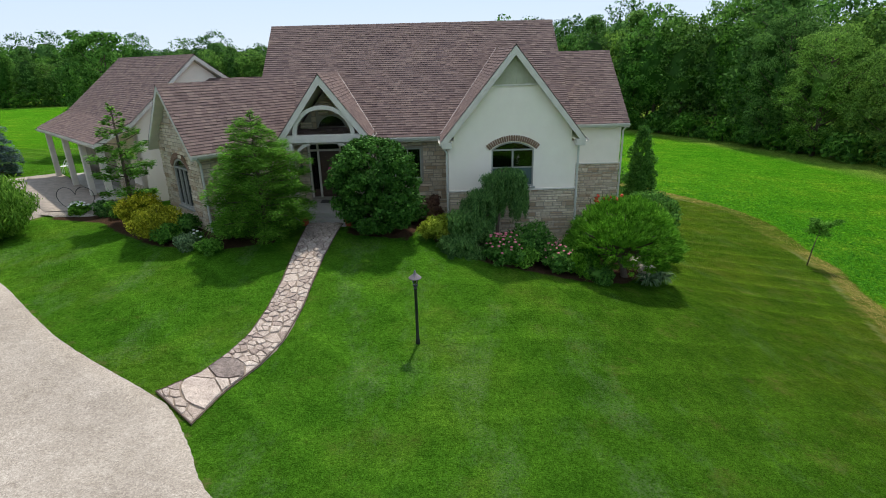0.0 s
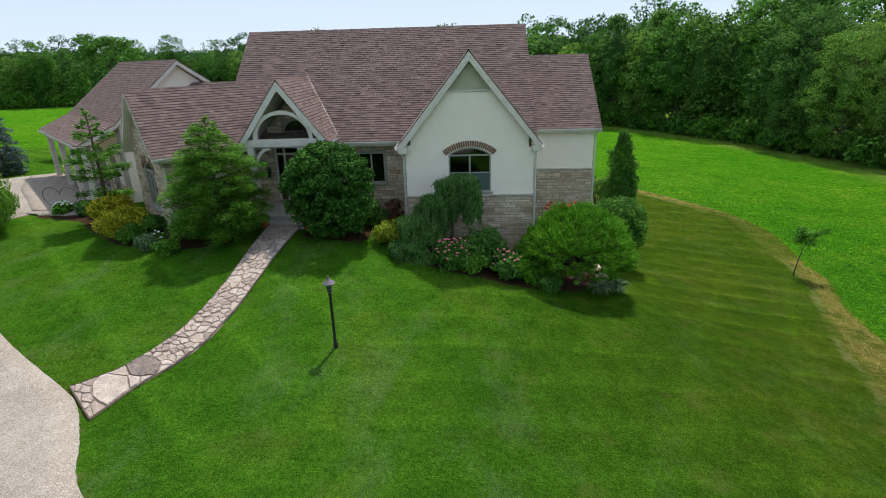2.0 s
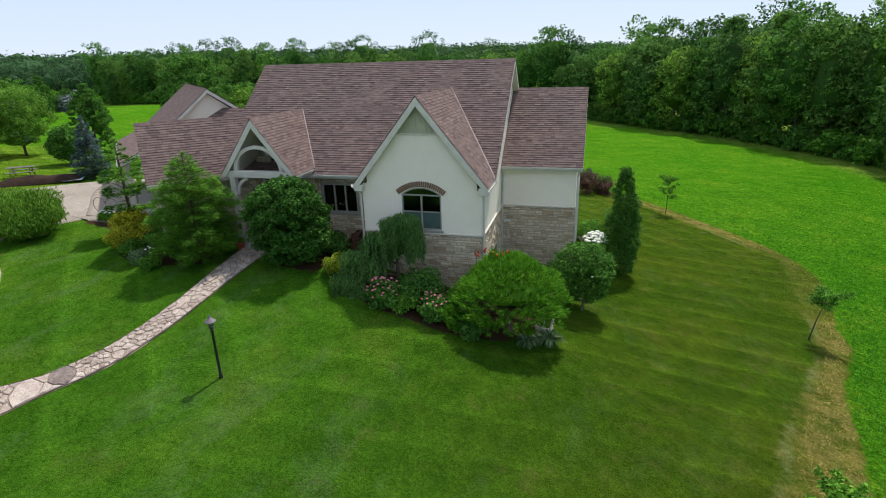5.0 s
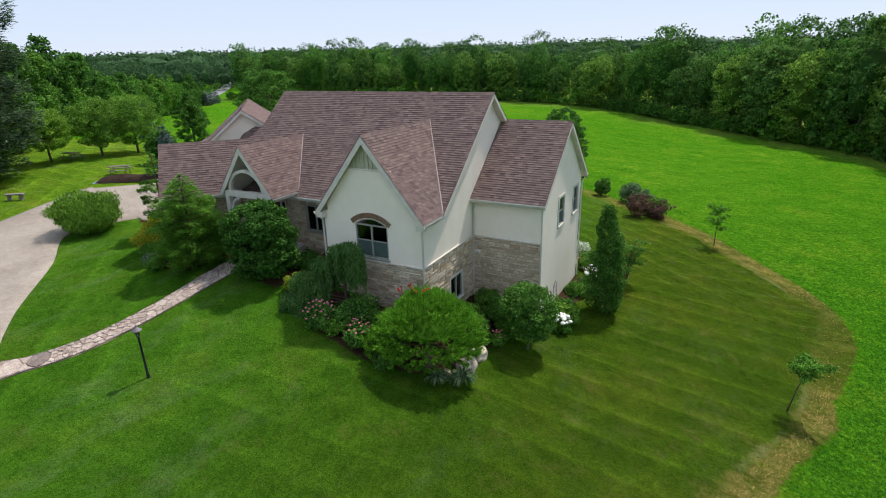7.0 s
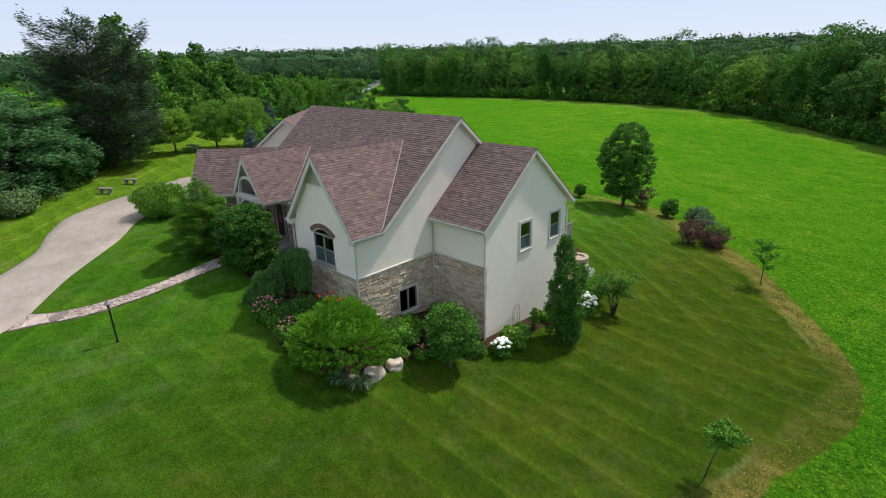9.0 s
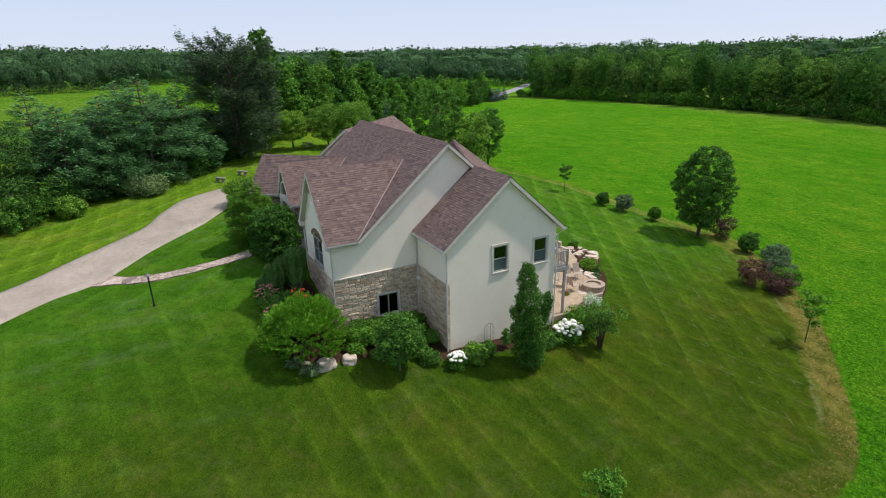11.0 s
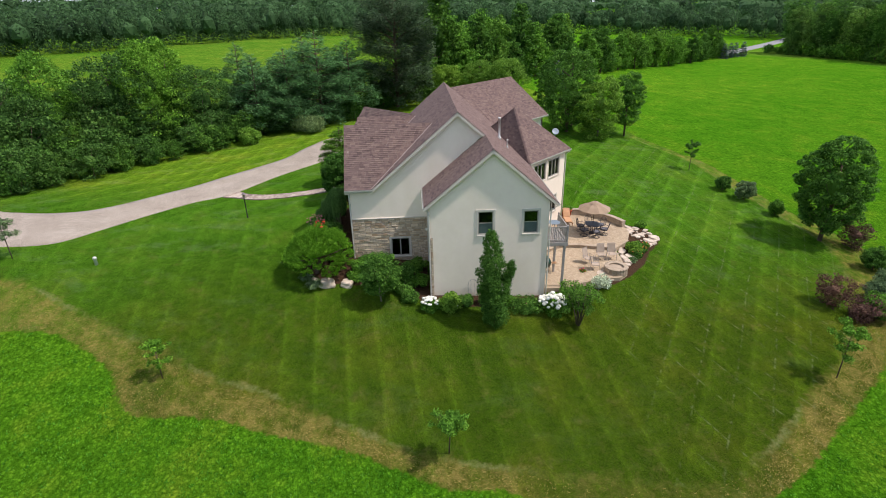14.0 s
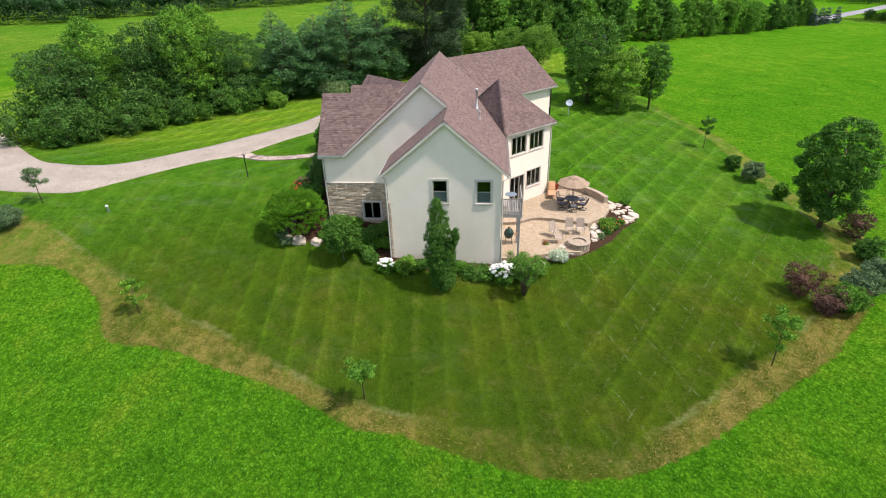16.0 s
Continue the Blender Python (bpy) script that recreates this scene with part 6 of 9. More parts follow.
def weeping_cedar():
    """Arching limbs, each hung with a curtain of trailing foliage, stepping down from the tall leader."""
    r = random.Random(43)
    base = Vector((-3.35, -1.25, lz(-3.35, -1.25)))
    tops = [(-2.95, -1.25, 2.62, 0.62, 2.0), (-2.55, -1.35, 2.40, 0.36, 1.8), (-3.5, -1.3, 2.45, 0.5, 1.9), (-4.0, -1.7, 1.95, 0.58, 1.5), (-4.35, -1.5, 1.55, 0.5, 1.5), (-4.75, -2.25, 1.30, 0.62, 1.4), (-4.1, -2.2, 1.0, 0.5, 1.2), (-4.95, -2.7, 0.50, 0.68, 1.25), (-4.4, -2.75, 0.05, 0.5, 0.8), (-5.3, -2.3, 0.2, 0.45, 0.9)]
    blobs, bars = [], []
    bars.append(tube([(0, 0, -0.2), (0.05, 0, 1.0), (0.1, 0, 1.9), (0.3, 0, 2.5)], [0.09, 0.07, 0.05, 0.02], 7))
    for x, y, z, w, drop in tops:
        c = Vector((x, y, z)) - base
        bars.append(tube([(0.05, 0, max(0.3, c.z - 0.5)), (c.x * 0.5, c.y * 0.5, c.z - 0.05), (c.x, c.y, c.z - 0.12)], [0.04, 0.03, 0.012], 5))
        blobs.append(((c.x, c.y, c.z - 0.2), (w, w * 0.9, 0.24), w * 0.9))
        for k in range(9):
            a_, q = 2.399 * k, math.sqrt((k + 0.5) / 9)
            L = drop * r.uniform(0.55, 1.0)
            blobs.append(((c.x + math.cos(a_) * w * q, c.y + math.sin(a_) * w * q * 0.9, c.z - 0.15 - L / 2), (0.15, 0.15, L / 2), 0.16 * L + 0.05))
    v = leaf_cloud(blobs, 66000, 0.027, 43, droop=0.6, shell=0.3, long=2.2, sides=3)
    e = tagged(new("weeping_cedar"), "blue-green weeping cedar with trailing curtains of foliage below the window", "tree")
    e.location = base
    put("crown", cloud_mesh("crown", v, CEDAR, None, 3), e)
    put("trunk", mesh("trunk", *join(*bars), BARK, True), e)


weeping_cedar()
shrub("spirea_shrub", -5.75, -1.65, 1.05, 1.3, mat_leaf("lime_foliage", (0.13, 0.19, 0.015), (0.20, 0.26, 0.02), (0.30, 0.34, 0.04), 0.25), "small lime-green spirea shrub", 2600, 0.06, 0.05, "round", 10, 45)
shrub("dark_shrub", -2.1, -2.0, 1.25, 2.2, LEAFDARK, "low dark green shrub below the window", 3600, 0.07, 0.05, "round", 14, 46)
shrub("dark_shrub", -0.4, -2.3, 1.15, 1.9, LEAF, "low green perennial clump beside the pine", 3000, 0.07, 0.05, "round", 12, 47)


def pine_bonsai():
    """A broad umbrella of needle tufts, each a brush pointing up and out, over a leaning trunk and bare limbs."""
    r = random.Random(51)
    q = np.random.default_rng(51)
    bars = [tube([(0.15, -0.25, -0.3), (0.05, -0.1, 0.4), (-0.15, 0.1, 1.0), (0.05, 0, 1.7)], [0.17, 0.12, 0.10, 0.07], 9)]
    tips, count = [], 340
    for i in range(count):
        a, t = 2.399963 * i, math.sqrt((i + 0.5) / count)
        lump = noise.noise(Vector((math.cos(a) * t * 2.3, math.sin(a) * t * 2.3, 5.0)))
        d = 2.12 * t * (1 + 0.10 * noise.noise(Vector((math.cos(a) * 1.6, math.sin(a) * 1.6, 2.0))))
        z = 2.85 - 1.62 * t ** 2.6 + 0.42 * lump + r.uniform(-0.16, 0.16)
        p = Vector((math.cos(a) * d * 1.06, math.sin(a) * d, z))
        tips.append((p, Vector((math.cos(a) * t * 0.9, math.sin(a) * t * 0.9, 1.0 - 0.55 * t * t)).normalized(), r.uniform(0.75, 1.25)))
        if i % 14 == 0:
            bars.append(tube([(0, 0, 0.9 + 0.5 * (1 - t)), (p.x * 0.6, p.y * 0.6, z * 0.75), (p.x, p.y, z - 0.1)], [0.05, 0.035, 0.012], 5))
    for i in range(150):
        a, d = 2.399963 * i, r.uniform(1.25, 2.15)
        z = r.uniform(0.85, 1.45) - (0.35 if math.sin(a) > 0.2 else 0.0) + 0.2 * noise.noise(Vector((math.cos(a) * 2, math.sin(a) * 2, 9.0)))
        tips.append((Vector((math.cos(a) * d, math.sin(a) * d, z)), Vector((math.cos(a), math.sin(a), 0.35)).normalized(), r.uniform(0.7, 1.1)))
    for i in range(60):
        p = Vector((-1.75 + r.gauss(0, 0.34), -0.75 + r.gauss(0, 0.34), 0.95 + r.gauss(0, 0.16)))
        tips.append((p, Vector((-0.4, -0.4, 0.8)).normalized(), r.uniform(0.7, 1.1)))
    each = 120
    pos = np.repeat(np.array([tuple(p) for p, _, _ in tips]), each, 0)
    way = np.repeat(np.array([tuple(w) for _, w, _ in tips]), each, 0)
    big = np.repeat(np.array([k for _, _, k in tips]), each)[:, None]
    n = len(pos)
    pos = pos + q.normal(0, 0.05, (n, 3)) * big - way * q.uniform(-0.06, 0.20, (n, 1)) * big
    t = way + q.normal(0, 0.34, (n, 3))
    t /= np.linalg.norm(t, axis=1, keepdims=True)
    b = np.cross(t, q.normal(size=(n, 3)))
    b /= np.linalg.norm(b, axis=1, keepdims=True)
    L = q.uniform(0.08, 0.17, (n, 1)) * big
    v = np.stack([pos - b * 0.015, pos + b * 0.015, pos + t * L], 1).reshape(-1, 3)
    me = cloud_mesh("crown", v, NEEDLEBRIGHT, core(((0, 0, 1.85), (1.85, 1.75, 0.80)), 0.70, 51), 3)
    return me, mesh("trunk", *join(*bars), BARK, True)


grow("mugo_pine", pine_bonsai(), 1.4, -2.2, "broad bright green cloud-shaped pine over boulders", "pine tree", sink=0.05)
ORANGE = mat_plain("orange_petals", (0.50, 0.055, 0.02), 0.6, 0.2, vary=0.3)
PETAL = mat_plain("pink_petals", (0.68, 0.19, 0.24), 0.6, 0.2, vary=0.3)
PETALW = mat_plain("white_petals", (0.78, 0.78, 0.70), 0.7, 0.2, vary=0.1)


def flower_cluster(name, x, y, h, w, mat_green, mat_petal, count, head, label, seed, category="flowers", z=None, leaves=1800, leaf=0.07, stems=True):
    """A leafy clump with separate flower heads over it."""
    r = random.Random(seed)
    e = tagged(new(name), label, category)
    z = lz(x, y) if z is None else z
    e.location = (x, y, z - 0.02)
    blobs = crown_blobs(h * 0.85, 0.0, w, seed, 9, "round", 0.5)
    put("foliage", cloud_mesh("foliage", leaf_cloud(blobs, leaves, leaf, seed), mat_green, core(((0, 0, h * 0.42), (w / 2, w / 2, h * 0.42)), 0.6)), e)
    hd = mesh("flower_head", *lathe([(0.0, -head * 0.4), (head * 0.8, -head * 0.25), (head, 0.05 * head), (head * 0.75, head * 0.45), (head * 0.2, head * 0.62)], 7), mat_petal, True)
    for i in range(count):
        a, t = 2.399 * i + r.uniform(-0.3, 0.3), math.sqrt((i + 0.5) / count)
        px, py = math.cos(a) * w / 2 * t * 0.95, math.sin(a) * w / 2 * t * 0.95
        pz = h * (0.62 + 0.38 * (1 - t * t)) + r.uniform(-0.12, 0.14) * min(1, h)
        put("flower_head", hd, e, at=Matrix.Translation((px, py, pz)) @ Matrix.Scale(r.uniform(0.75, 1.2), 4))
    return e


flower_cluster("coneflowers", -3.3, -3.0, 1.15, 1.5, LEAFDARK, PETAL, 38, 0.052, "clump of pink coneflowers with dark foliage", 61)
flower_cluster("coneflowers", -1.3, -3.1, 1.15, 1.2, LEAFDARK, PETAL, 26, 0.044, "clump of dusky pink coneflowers in the bed", 62)
flower_cluster("coneflowers", 3.0, 1.1, 0.75, 0.7, LEAF, PETAL, 10, 0.05, "small pink coneflowers by the basement window", 63)
tv = tagged(new("trumpet_flowers"), "orange-red trumpet flowers of a climber lying over the pine", "flowers")
tv.location = (0.6, -1.95, lz(0.6, -1.95) + 2.8)
bloom = mesh("flower_head", *lathe([(0.015, -0.12), (0.035, -0.04), (0.05, 0.02), (0.105, 0.07), (0.06, 0.055), (0.02, 0.0)], 8), ORANGE, True)
fr = random.Random(64)
for k in range(13):
    put("flower_head", bloom, tv, at=Matrix.Translation((fr.uniform(-0.55, 0.75), fr.uniform(-0.35, 0.3), fr.uniform(-0.05, 0.14))) @ Matrix.Scale(0.6, 4) @ Matrix.Rotation(fr.uniform(-0.9, 0.9), 4, "X") @ Matrix.Rotation(fr.uniform(-0.9, 0.9), 4, "Y"))
part("stem", join(*[tube([(0.1 * k, 0, -2.8), (0.2 * k, 0.2, -1.2), (0.25 * k, 0, 0.05)], 0.012, 5) for k in (-2, 0, 2)]), BARK, tv)
flower_cluster("hydrangea", 4.8, 4.8, 0.8, 1.05, LEAF, PETALW, 26, 0.12, "white hydrangea in bloom at the wall corner", 65, "hydrangea")
flower_cluster("hydrangea", 4.85, 12.35, 0.95, 1.75, LEAF, PETALW, 58, 0.135, "large white hydrangea in bloom at the patio corner", 66, "hydrangea", leaves=2600)
flower_cluster("perennials", 4.6, 6.0, 0.75, 1.7, LEAFLIGHT, PETALW, 4, 0.03, "loose light green perennials along the wall", 67, "perennials", leaves=2600, leaf=0.10)
flower_cluster("perennials", 4.55, 10.6, 0.45, 2.2, LEAFDARK, PETAL, 3, 0.03, "low green groundcover along the wall", 68, "perennials", leaves=2600)
flower_cluster("white_flowers", -22.0, 2.6, 0.6, 0.9, LEAF, PETALW, 18, 0.07, "white flowers in the bed beside the parking area", 69)
grow("glossy_shrub", forest_tree(70, 3.05, 2.35, 0.75, 9000, 0.062, LEAFDARK, "round", 170, 0.20, bark=BARKPALE, trunk=0.045, ragged=0.18), 4.1, 1.85, "rounded glossy green shrub on short pale stems", "shrub", sink=0.03)
shrub("boxwood_shrub", 2.3, 3.2, 1.3, 1.7, LEAFDARK, "dark green boxwood in the wall corner", 3200, 0.06, 0.05, "round", 12, 71)
shrub("low_shrub", 1.7, 0.6, 1.1, 1.6, LEAF, "low leafy green perennials behind the boulders", 3000, 0.08, 0.03, "round", 12, 72)


def columnar_tree():
    """A slender tree: a full lower column, a narrower leader and a side shoot."""
    r = random.Random(73)
    blobs = []
    for i in range(150):
        t = (i + 0.5) / 150
        a = 2.399963 * i
        wide = 0.92 * min(1.0, 0.70 + 1.6 * t) if t < 0.5 else 0.92 * (1 - (t - 0.5) / 0.5) ** 0.62 * 0.80 + 0.10
        k = wide * (1 + 0.35 * noise.noise(Vector((math.cos(a), math.sin(a), t * 7)))) * r.uniform(0.55, 1.0)
        s = r.uniform(0.17, 0.30) * (1.0 if t < 0.75 else 0.75)
        blobs.append(((math.cos(a) * k - 0.12 * t, math.sin(a) * k - 0.30 * t, 0.25 + 5.7 * t), (s, s, s * 1.05), s * s))
    for i in range(16):
        t = i / 15
        blobs.append(((0.25 + r.gauss(0, 0.12), 0.62 + 0.22 * t + r.gauss(0, 0.10), 2.9 + 1.25 * t), (0.20, 0.20, 0.24), 0.045))
    v = leaf_cloud(blobs, 24000, 0.052, 73, shell=0.35, out_bias=0.6)
    crown = cloud_mesh("crown", v, LEAFDARK, core(((0, -0.1, 2.4), (0.85, 0.85, 2.2)), 0.55, 73))
    return crown, mesh("trunk", *limbs(5.6, 0.6, 0.06, 0.15, 73), BARK, True)


grow("columnar_tree", columnar_tree(), 6.1, 8.6, "slender dark green columnar tree by the stucco wall", "tree", sink=0.03)
shrub("clipped_shrub", 4.35, 8.2, 1.35, 0.55, LEAFDARK, "narrow dark shrub on a wire trellis", 1500, 0.06, 0.05, "column", 9, 74)


def multi_stem_tree():
    """Several thin stems fanning from one foot, with a loose flat-topped crown."""
    r = random.Random(75)
    bars, blobs = [], []
    for i in range(9):
        a, lean_ = 2.399963 * i, r.uniform(0.45, 1.25)
        p, top = Vector((math.cos(a) * 0.06, math.sin(a) * 0.06, -0.1)), r.uniform(2.1, 2.9)
        mid = Vector((math.cos(a) * lean_ * 0.35, math.sin(a) * lean_ * 0.35, top * 0.45))
        tip = Vector((math.cos(a) * lean_, math.sin(a) * lean_, top))
        bars.append(tube([p, mid, tip], [0.045, 0.030, 0.008], 6))
        for k in range(4):
            f = 0.5 + 0.16 * k
            q = mid.lerp(tip, (f - 0.3) / 0.7) + Vector((r.gauss(0, 0.26), r.gauss(0, 0.26), r.gauss(0.05, 0.16)))
            bars.append(tube([mid.lerp(tip, 0.3 + 0.15 * k), q], [0.014, 0.005], 4, False))
            s = r.uniform(0.18, 0.34)
            blobs.append(((q.x, q.y, q.z), (s * 1.2, s * 1.2, s * 0.7), s * s))
    return cloud_mesh("crown", leaf_cloud(blobs, 4200, 0.055, 75, shell=0.1), LEAFDARK), mesh("trunk", *join(*bars), BARK, True)


grow("multi_stem_tree", multi_stem_tree(), 6.2, 13.6, "small open multi-stemmed tree on the lawn", "tree", sink=0.03)
shrub("weeping_shrub", -23.8, -0.5, 2.35, 3.8, LEAFLIGHT, "broad mounded light green weeping shrub by the drive", 20000, 0.06, 0.1, "round", 34, 76, 0.08, True, 0.42, 0.6, 1.8)
shrub("golden_shrub", -16.5, -1.3, 1.3, 1.7, GOLD, "golden yellow cypress shrub in the bed", 8000, 0.055, 0.05, "round", 16, 77)
shrub("lime_shrub", -17.9, 0.2, 1.5, 1.7, mat_leaf("gold_green_foliage", (0.14, 0.18, 0.012), (0.22, 0.24, 0.015), (0.32, 0.31, 0.03), 0.25), "yellow-green shrub beside the golden cypress", 3600, 0.075, 0.05, "round", 14, 78)
shrub("low_shrub", -14.9, -2.6, 0.6, 1.0, GREYGREEN, "small grey-green plant at the bed edge", 1500, 0.06, 0.02, "round", 8, 79)
shrub("low_shrub", -13.9, -3.1, 0.5, 0.9, LEAF, "small green plant at the bed edge", 1300, 0.06, 0.02, "round", 8, 80)
flower_cluster("white_flowers", -14.7, -2.2, 0.5, 0.6, LEAFDARK, PETALW, 6, 0.06, "pale lilies in the mulched bed", 81, leaves=700)


for i, (x, y, h, w_, m, lab) in enumerate(((3.0, 2.4, 0.7, 1.3, LEAF, "leafy green perennial by the basement window"), (4.0, 3.6, 0.6, 1.2, LEAFDARK, "dark green groundcover below the wall corner"), (0.9, 0.9, 0.9, 1.4, LEAFDARK, "dark green perennial against the stone base"),
                                             (-2.6, -2.9, 0.7, 1.2, LEAF, "leafy green perennial in the front bed"), (0.2, -3.3, 0.6, 1.3, LEAFDARK, "low dark perennial at the bed edge"), (-5.2, -2.6, 0.6, 1.0, CEDAR, "low blue-green juniper at the bed edge"),
                                             (4.2, 9.6, 0.5, 1.2, LEAF, "low green groundcover along the wall"), (-6.9, 0.3, 1.0, 1.6, LEAFDARK, "dark shrub against the front wall"), (-5.9, 0.6, 1.3, 1.0, PURPLE, "purple-leaved shrub in the wall corner"),
                                             (-19.6, 2.2, 0.6, 1.4, LEAFDARK, "low green plant in the side bed"), (-20.7, 2.6, 0.7, 1.2, CEDAR, "low blue-green plant in the side bed"), (-15.6, -1.0, 0.8, 1.2, LEAFDARK, "dark plant below the stone gable"),
                                             (1.0, 2.0, 0.9, 1.5, LEAF, "leafy green perennial against the stone base"), (1.2, 4.0, 1.0, 1.5, LEAFDARK, "dark green shrub in the wall corner"), (2.6, 4.2, 0.8, 1.4, LEAF, "green shrub below the stone corner"), (2.2, 0.2, 0.7, 1.2, LEAF, "leafy green perennial behind the boulder"),
                                             (1.9, 1.3, 0.8, 1.3, LEAFDARK, "dark green perennial in the side bed"), (4.3, 7.0, 0.6, 1.2, LEAFDARK, "low dark groundcover along the wall"), (3.4, 3.3, 0.8, 1.3, LEAFDARK, "dark green perennial by the glossy shrub"), (-0.9, -2.6, 0.8, 1.2, LEAFLIGHT, "leafy light green perennial in the front bed"),
                                             (-17.2, 0.4, 0.9, 1.4, LEAF, "green shrub behind the golden cypress"), (-16.0, -1.9, 0.7, 1.1, LEAF, "low green plant at the bed edge"), (-12.6, -0.2, 0.9, 1.5, LEAFDARK, "dark shrub behind the conifer"))):
    shrub("bed_plant", x, y, h, w_, m, lab, 1500, 0.07, 0.02, "round", 9, 400 + i)


grow("pine_sapling", pine_meshes(82, 5.0, 2.6, 6200, FEATHER, 12, 0.9, 0.075, 0.32, 4, 1.25, 4, 0.085), -18.6, 1.0, "thin open pine with layered needle pads by the garage", "pine tree")
ROCK = mat_plain("pale_boulder", (0.60, 0.50, 0.40), 0.9, 0.2, vary=0.35, scale=2.5, grain=18, bump=0.8)


def boulder(x, y, sx, sy, sz, seed, label="pale tan boulder in the planting", z=None, name="boulder"):
    r = random.Random(seed)
    bm = bmesh.new()
    bmesh.ops.create_icosphere(bm, subdivisions=3, radius=1)
    off = Vector((seed * 3.7, seed * 1.3, 0))
    for v in bm.verts:
        q = v.co.copy()
        k = 1 + 0.32 * noise.noise(q * 1.1 + off) + 0.12 * noise.noise(q * 2.7 + off)
        q = Vector((max(-0.8, min(0.8, q.x)), max(-0.82, min(0.82, q.y)), max(-0.7, min(0.68, q.z)))) * k
        v.co = Vector((q.x * sx, q.y * sy, q.z * sz))
    ob = part(name, ([v.co.copy() for v in bm.verts], [tuple(v.index for v in f.verts) for f in bm.faces]), ROCK)
    bm.free()
    ob.matrix_basis = Matrix.Translation((x, y, (lz(x, y) if z is None else z) + sz * 0.3)) @ Matrix.Rotation(r.uniform(0, 6.28), 4, "Z")
    return tagged(ob, label, "boulder", "garden boulders")


for i, (x, y, a, b, c) in enumerate(((2.75, -1.55, 0.55, 0.4, 0.42), (2.75, -0.35, 0.45, 0.36, 0.36), (2.3, -2.45, 0.25, 0.2, 0.2))):
    boulder(x, y, a, b, c, i + 3)


def grass_clump(x, y, h, count, seed, label, mat):
    """Arching strap leaves from one crown."""
    r = random.Random(seed)
    verts, faces = [], []
    for i in range(count):
        a, L = r.uniform(0, 6.28), h * r.uniform(0.7, 1.2)
        d = Vector((math.cos(a), math.sin(a), 0))
        s = d.cross(Vector((0, 0, 1))) * 0.018
        pts = [d * 0.03, d * L * 0.35 + Vector((0, 0, L * 0.6)), d * L * 0.75 + Vector((0, 0, L * 0.65)), d * L * 1.05 + Vector((0, 0, L * 0.35))]
        k = len(verts)
        for j, p in enumerate(pts):
            w_ = s * (1.0, 1.2, 0.9, 0.15)[j]
            verts += [p - w_, p + w_]
        faces += [(k + 2 * j, k + 2 * j + 1, k + 2 * j + 3, k + 2 * j + 2) for j in range(3)]
    ob = part("grass_clump", (verts, faces), mat)
    ob.location = (x, y, lz(x, y))
    return tagged(ob, label, "ornamental grass")


grass_clump(2.95, -2.35, 0.55, 150, 5, "arching strap-leaved clump at the foot of the pine", GREYGREEN)
grass_clump(2.2, -2.95, 0.5, 120, 6, "arching strap-leaved clump at the foot of the pine", GREYGREEN)
grass_clump(-13.6, -2.0, 0.8, 150, 7, "dark strappy lily clump against the stone wall", LEAFDARK)
for k, (x, y) in enumerate(((-10.95, -0.85), (-9.2, -0.85))):
    pot = tagged(new("flower_pot"), "red terracotta flower pot beside the entrance steps", "flower pot", "entrance pots")
    pot.location = (x, y, lz(x, y))
    part("pot", lathe([(0.13, -0.05), (0.15, 0.02), (0.19, 0.28), (0.215, 0.28), (0.215, 0.34), (0.18, 0.34), (0.16, 0.28)], 14), TERRA, pot, smooth=True)
    bl = [((0, 0, 0.42), (0.2, 0.2, 0.16), 1.0)]
    put("plant", cloud_mesh("plant", leaf_cloud(bl, 260, 0.05, k + 3), LEAF), pot)
tr = tagged(new("heart_trellis"), "rusty heart-shaped wire trellis in the bed", "trellis")
tr.location = (-22.1, 2.8, lz(-22.1, 2.8))
heart = [(0.85 * math.sin(a) ** 3, 0.0, 0.62 + 0.052 * (13 * math.cos(a) - 5 * math.cos(2 * a) - 2 * math.cos(3 * a) - math.cos(4 * a))) for a in [2 * math.pi * i / 32 for i in range(33)]]
part("wire_heart", tube(heart, 0.014, 5, False), BLACK, tr)
part("stake", tube([(0, 0, -0.2), (0, 0, 0.1)], 0.014, 5), BLACK, tr)
for y_ in (7.55,):
    wt = tagged(new("wall_trellis"), "arched rusty wire trellis leaning on the stucco wall", "trellis")
    wt.location = (3.62, y_, lz(3.62, y_))
    arc = [(0, -0.3, -0.2), (0, -0.3, 0.9)] + [(0, -0.3 * math.cos(a), 0.9 + 0.3 * math.sin(a)) for a in [math.pi * i / 10 for i in range(1, 10)]] + [(0, 0.3, 0.9), (0, 0.3, -0.2)]
    part("hoop", tube(arc, 0.010, 5), BLACK, wt)
    for q in (-0.12, 0.12):
        part("wire", tube([(0, q, -0.1), (0, q, 1.12)], 0.006, 4), BLACK, wt)


# ---- patio behind the house ----
PAVER = mat_stone("sandstone_paver", False)
for el, c in zip(PAVER.node_tree.nodes["Color Ramp"].color_ramp.elements, ((0.41, 0.32, 0.225), (0.47, 0.375, 0.265), (0.44, 0.35, 0.25), (0.50, 0.40, 0.29), (0.40, 0.31, 0.215), (0.46, 0.37, 0.27))):
    el.color = (*c, 1)
JOINT = mat_plain("paver_joint", (0.42, 0.335, 0.24), 0.95, 0.1, vary=0.2)
BLOCK = mat_plain("retaining_block", (0.40, 0.32, 0.24), 0.9, 0.15, vary=0.25, grain=25, bump=0.5)
ZL, ZU = -2.48, -2.26


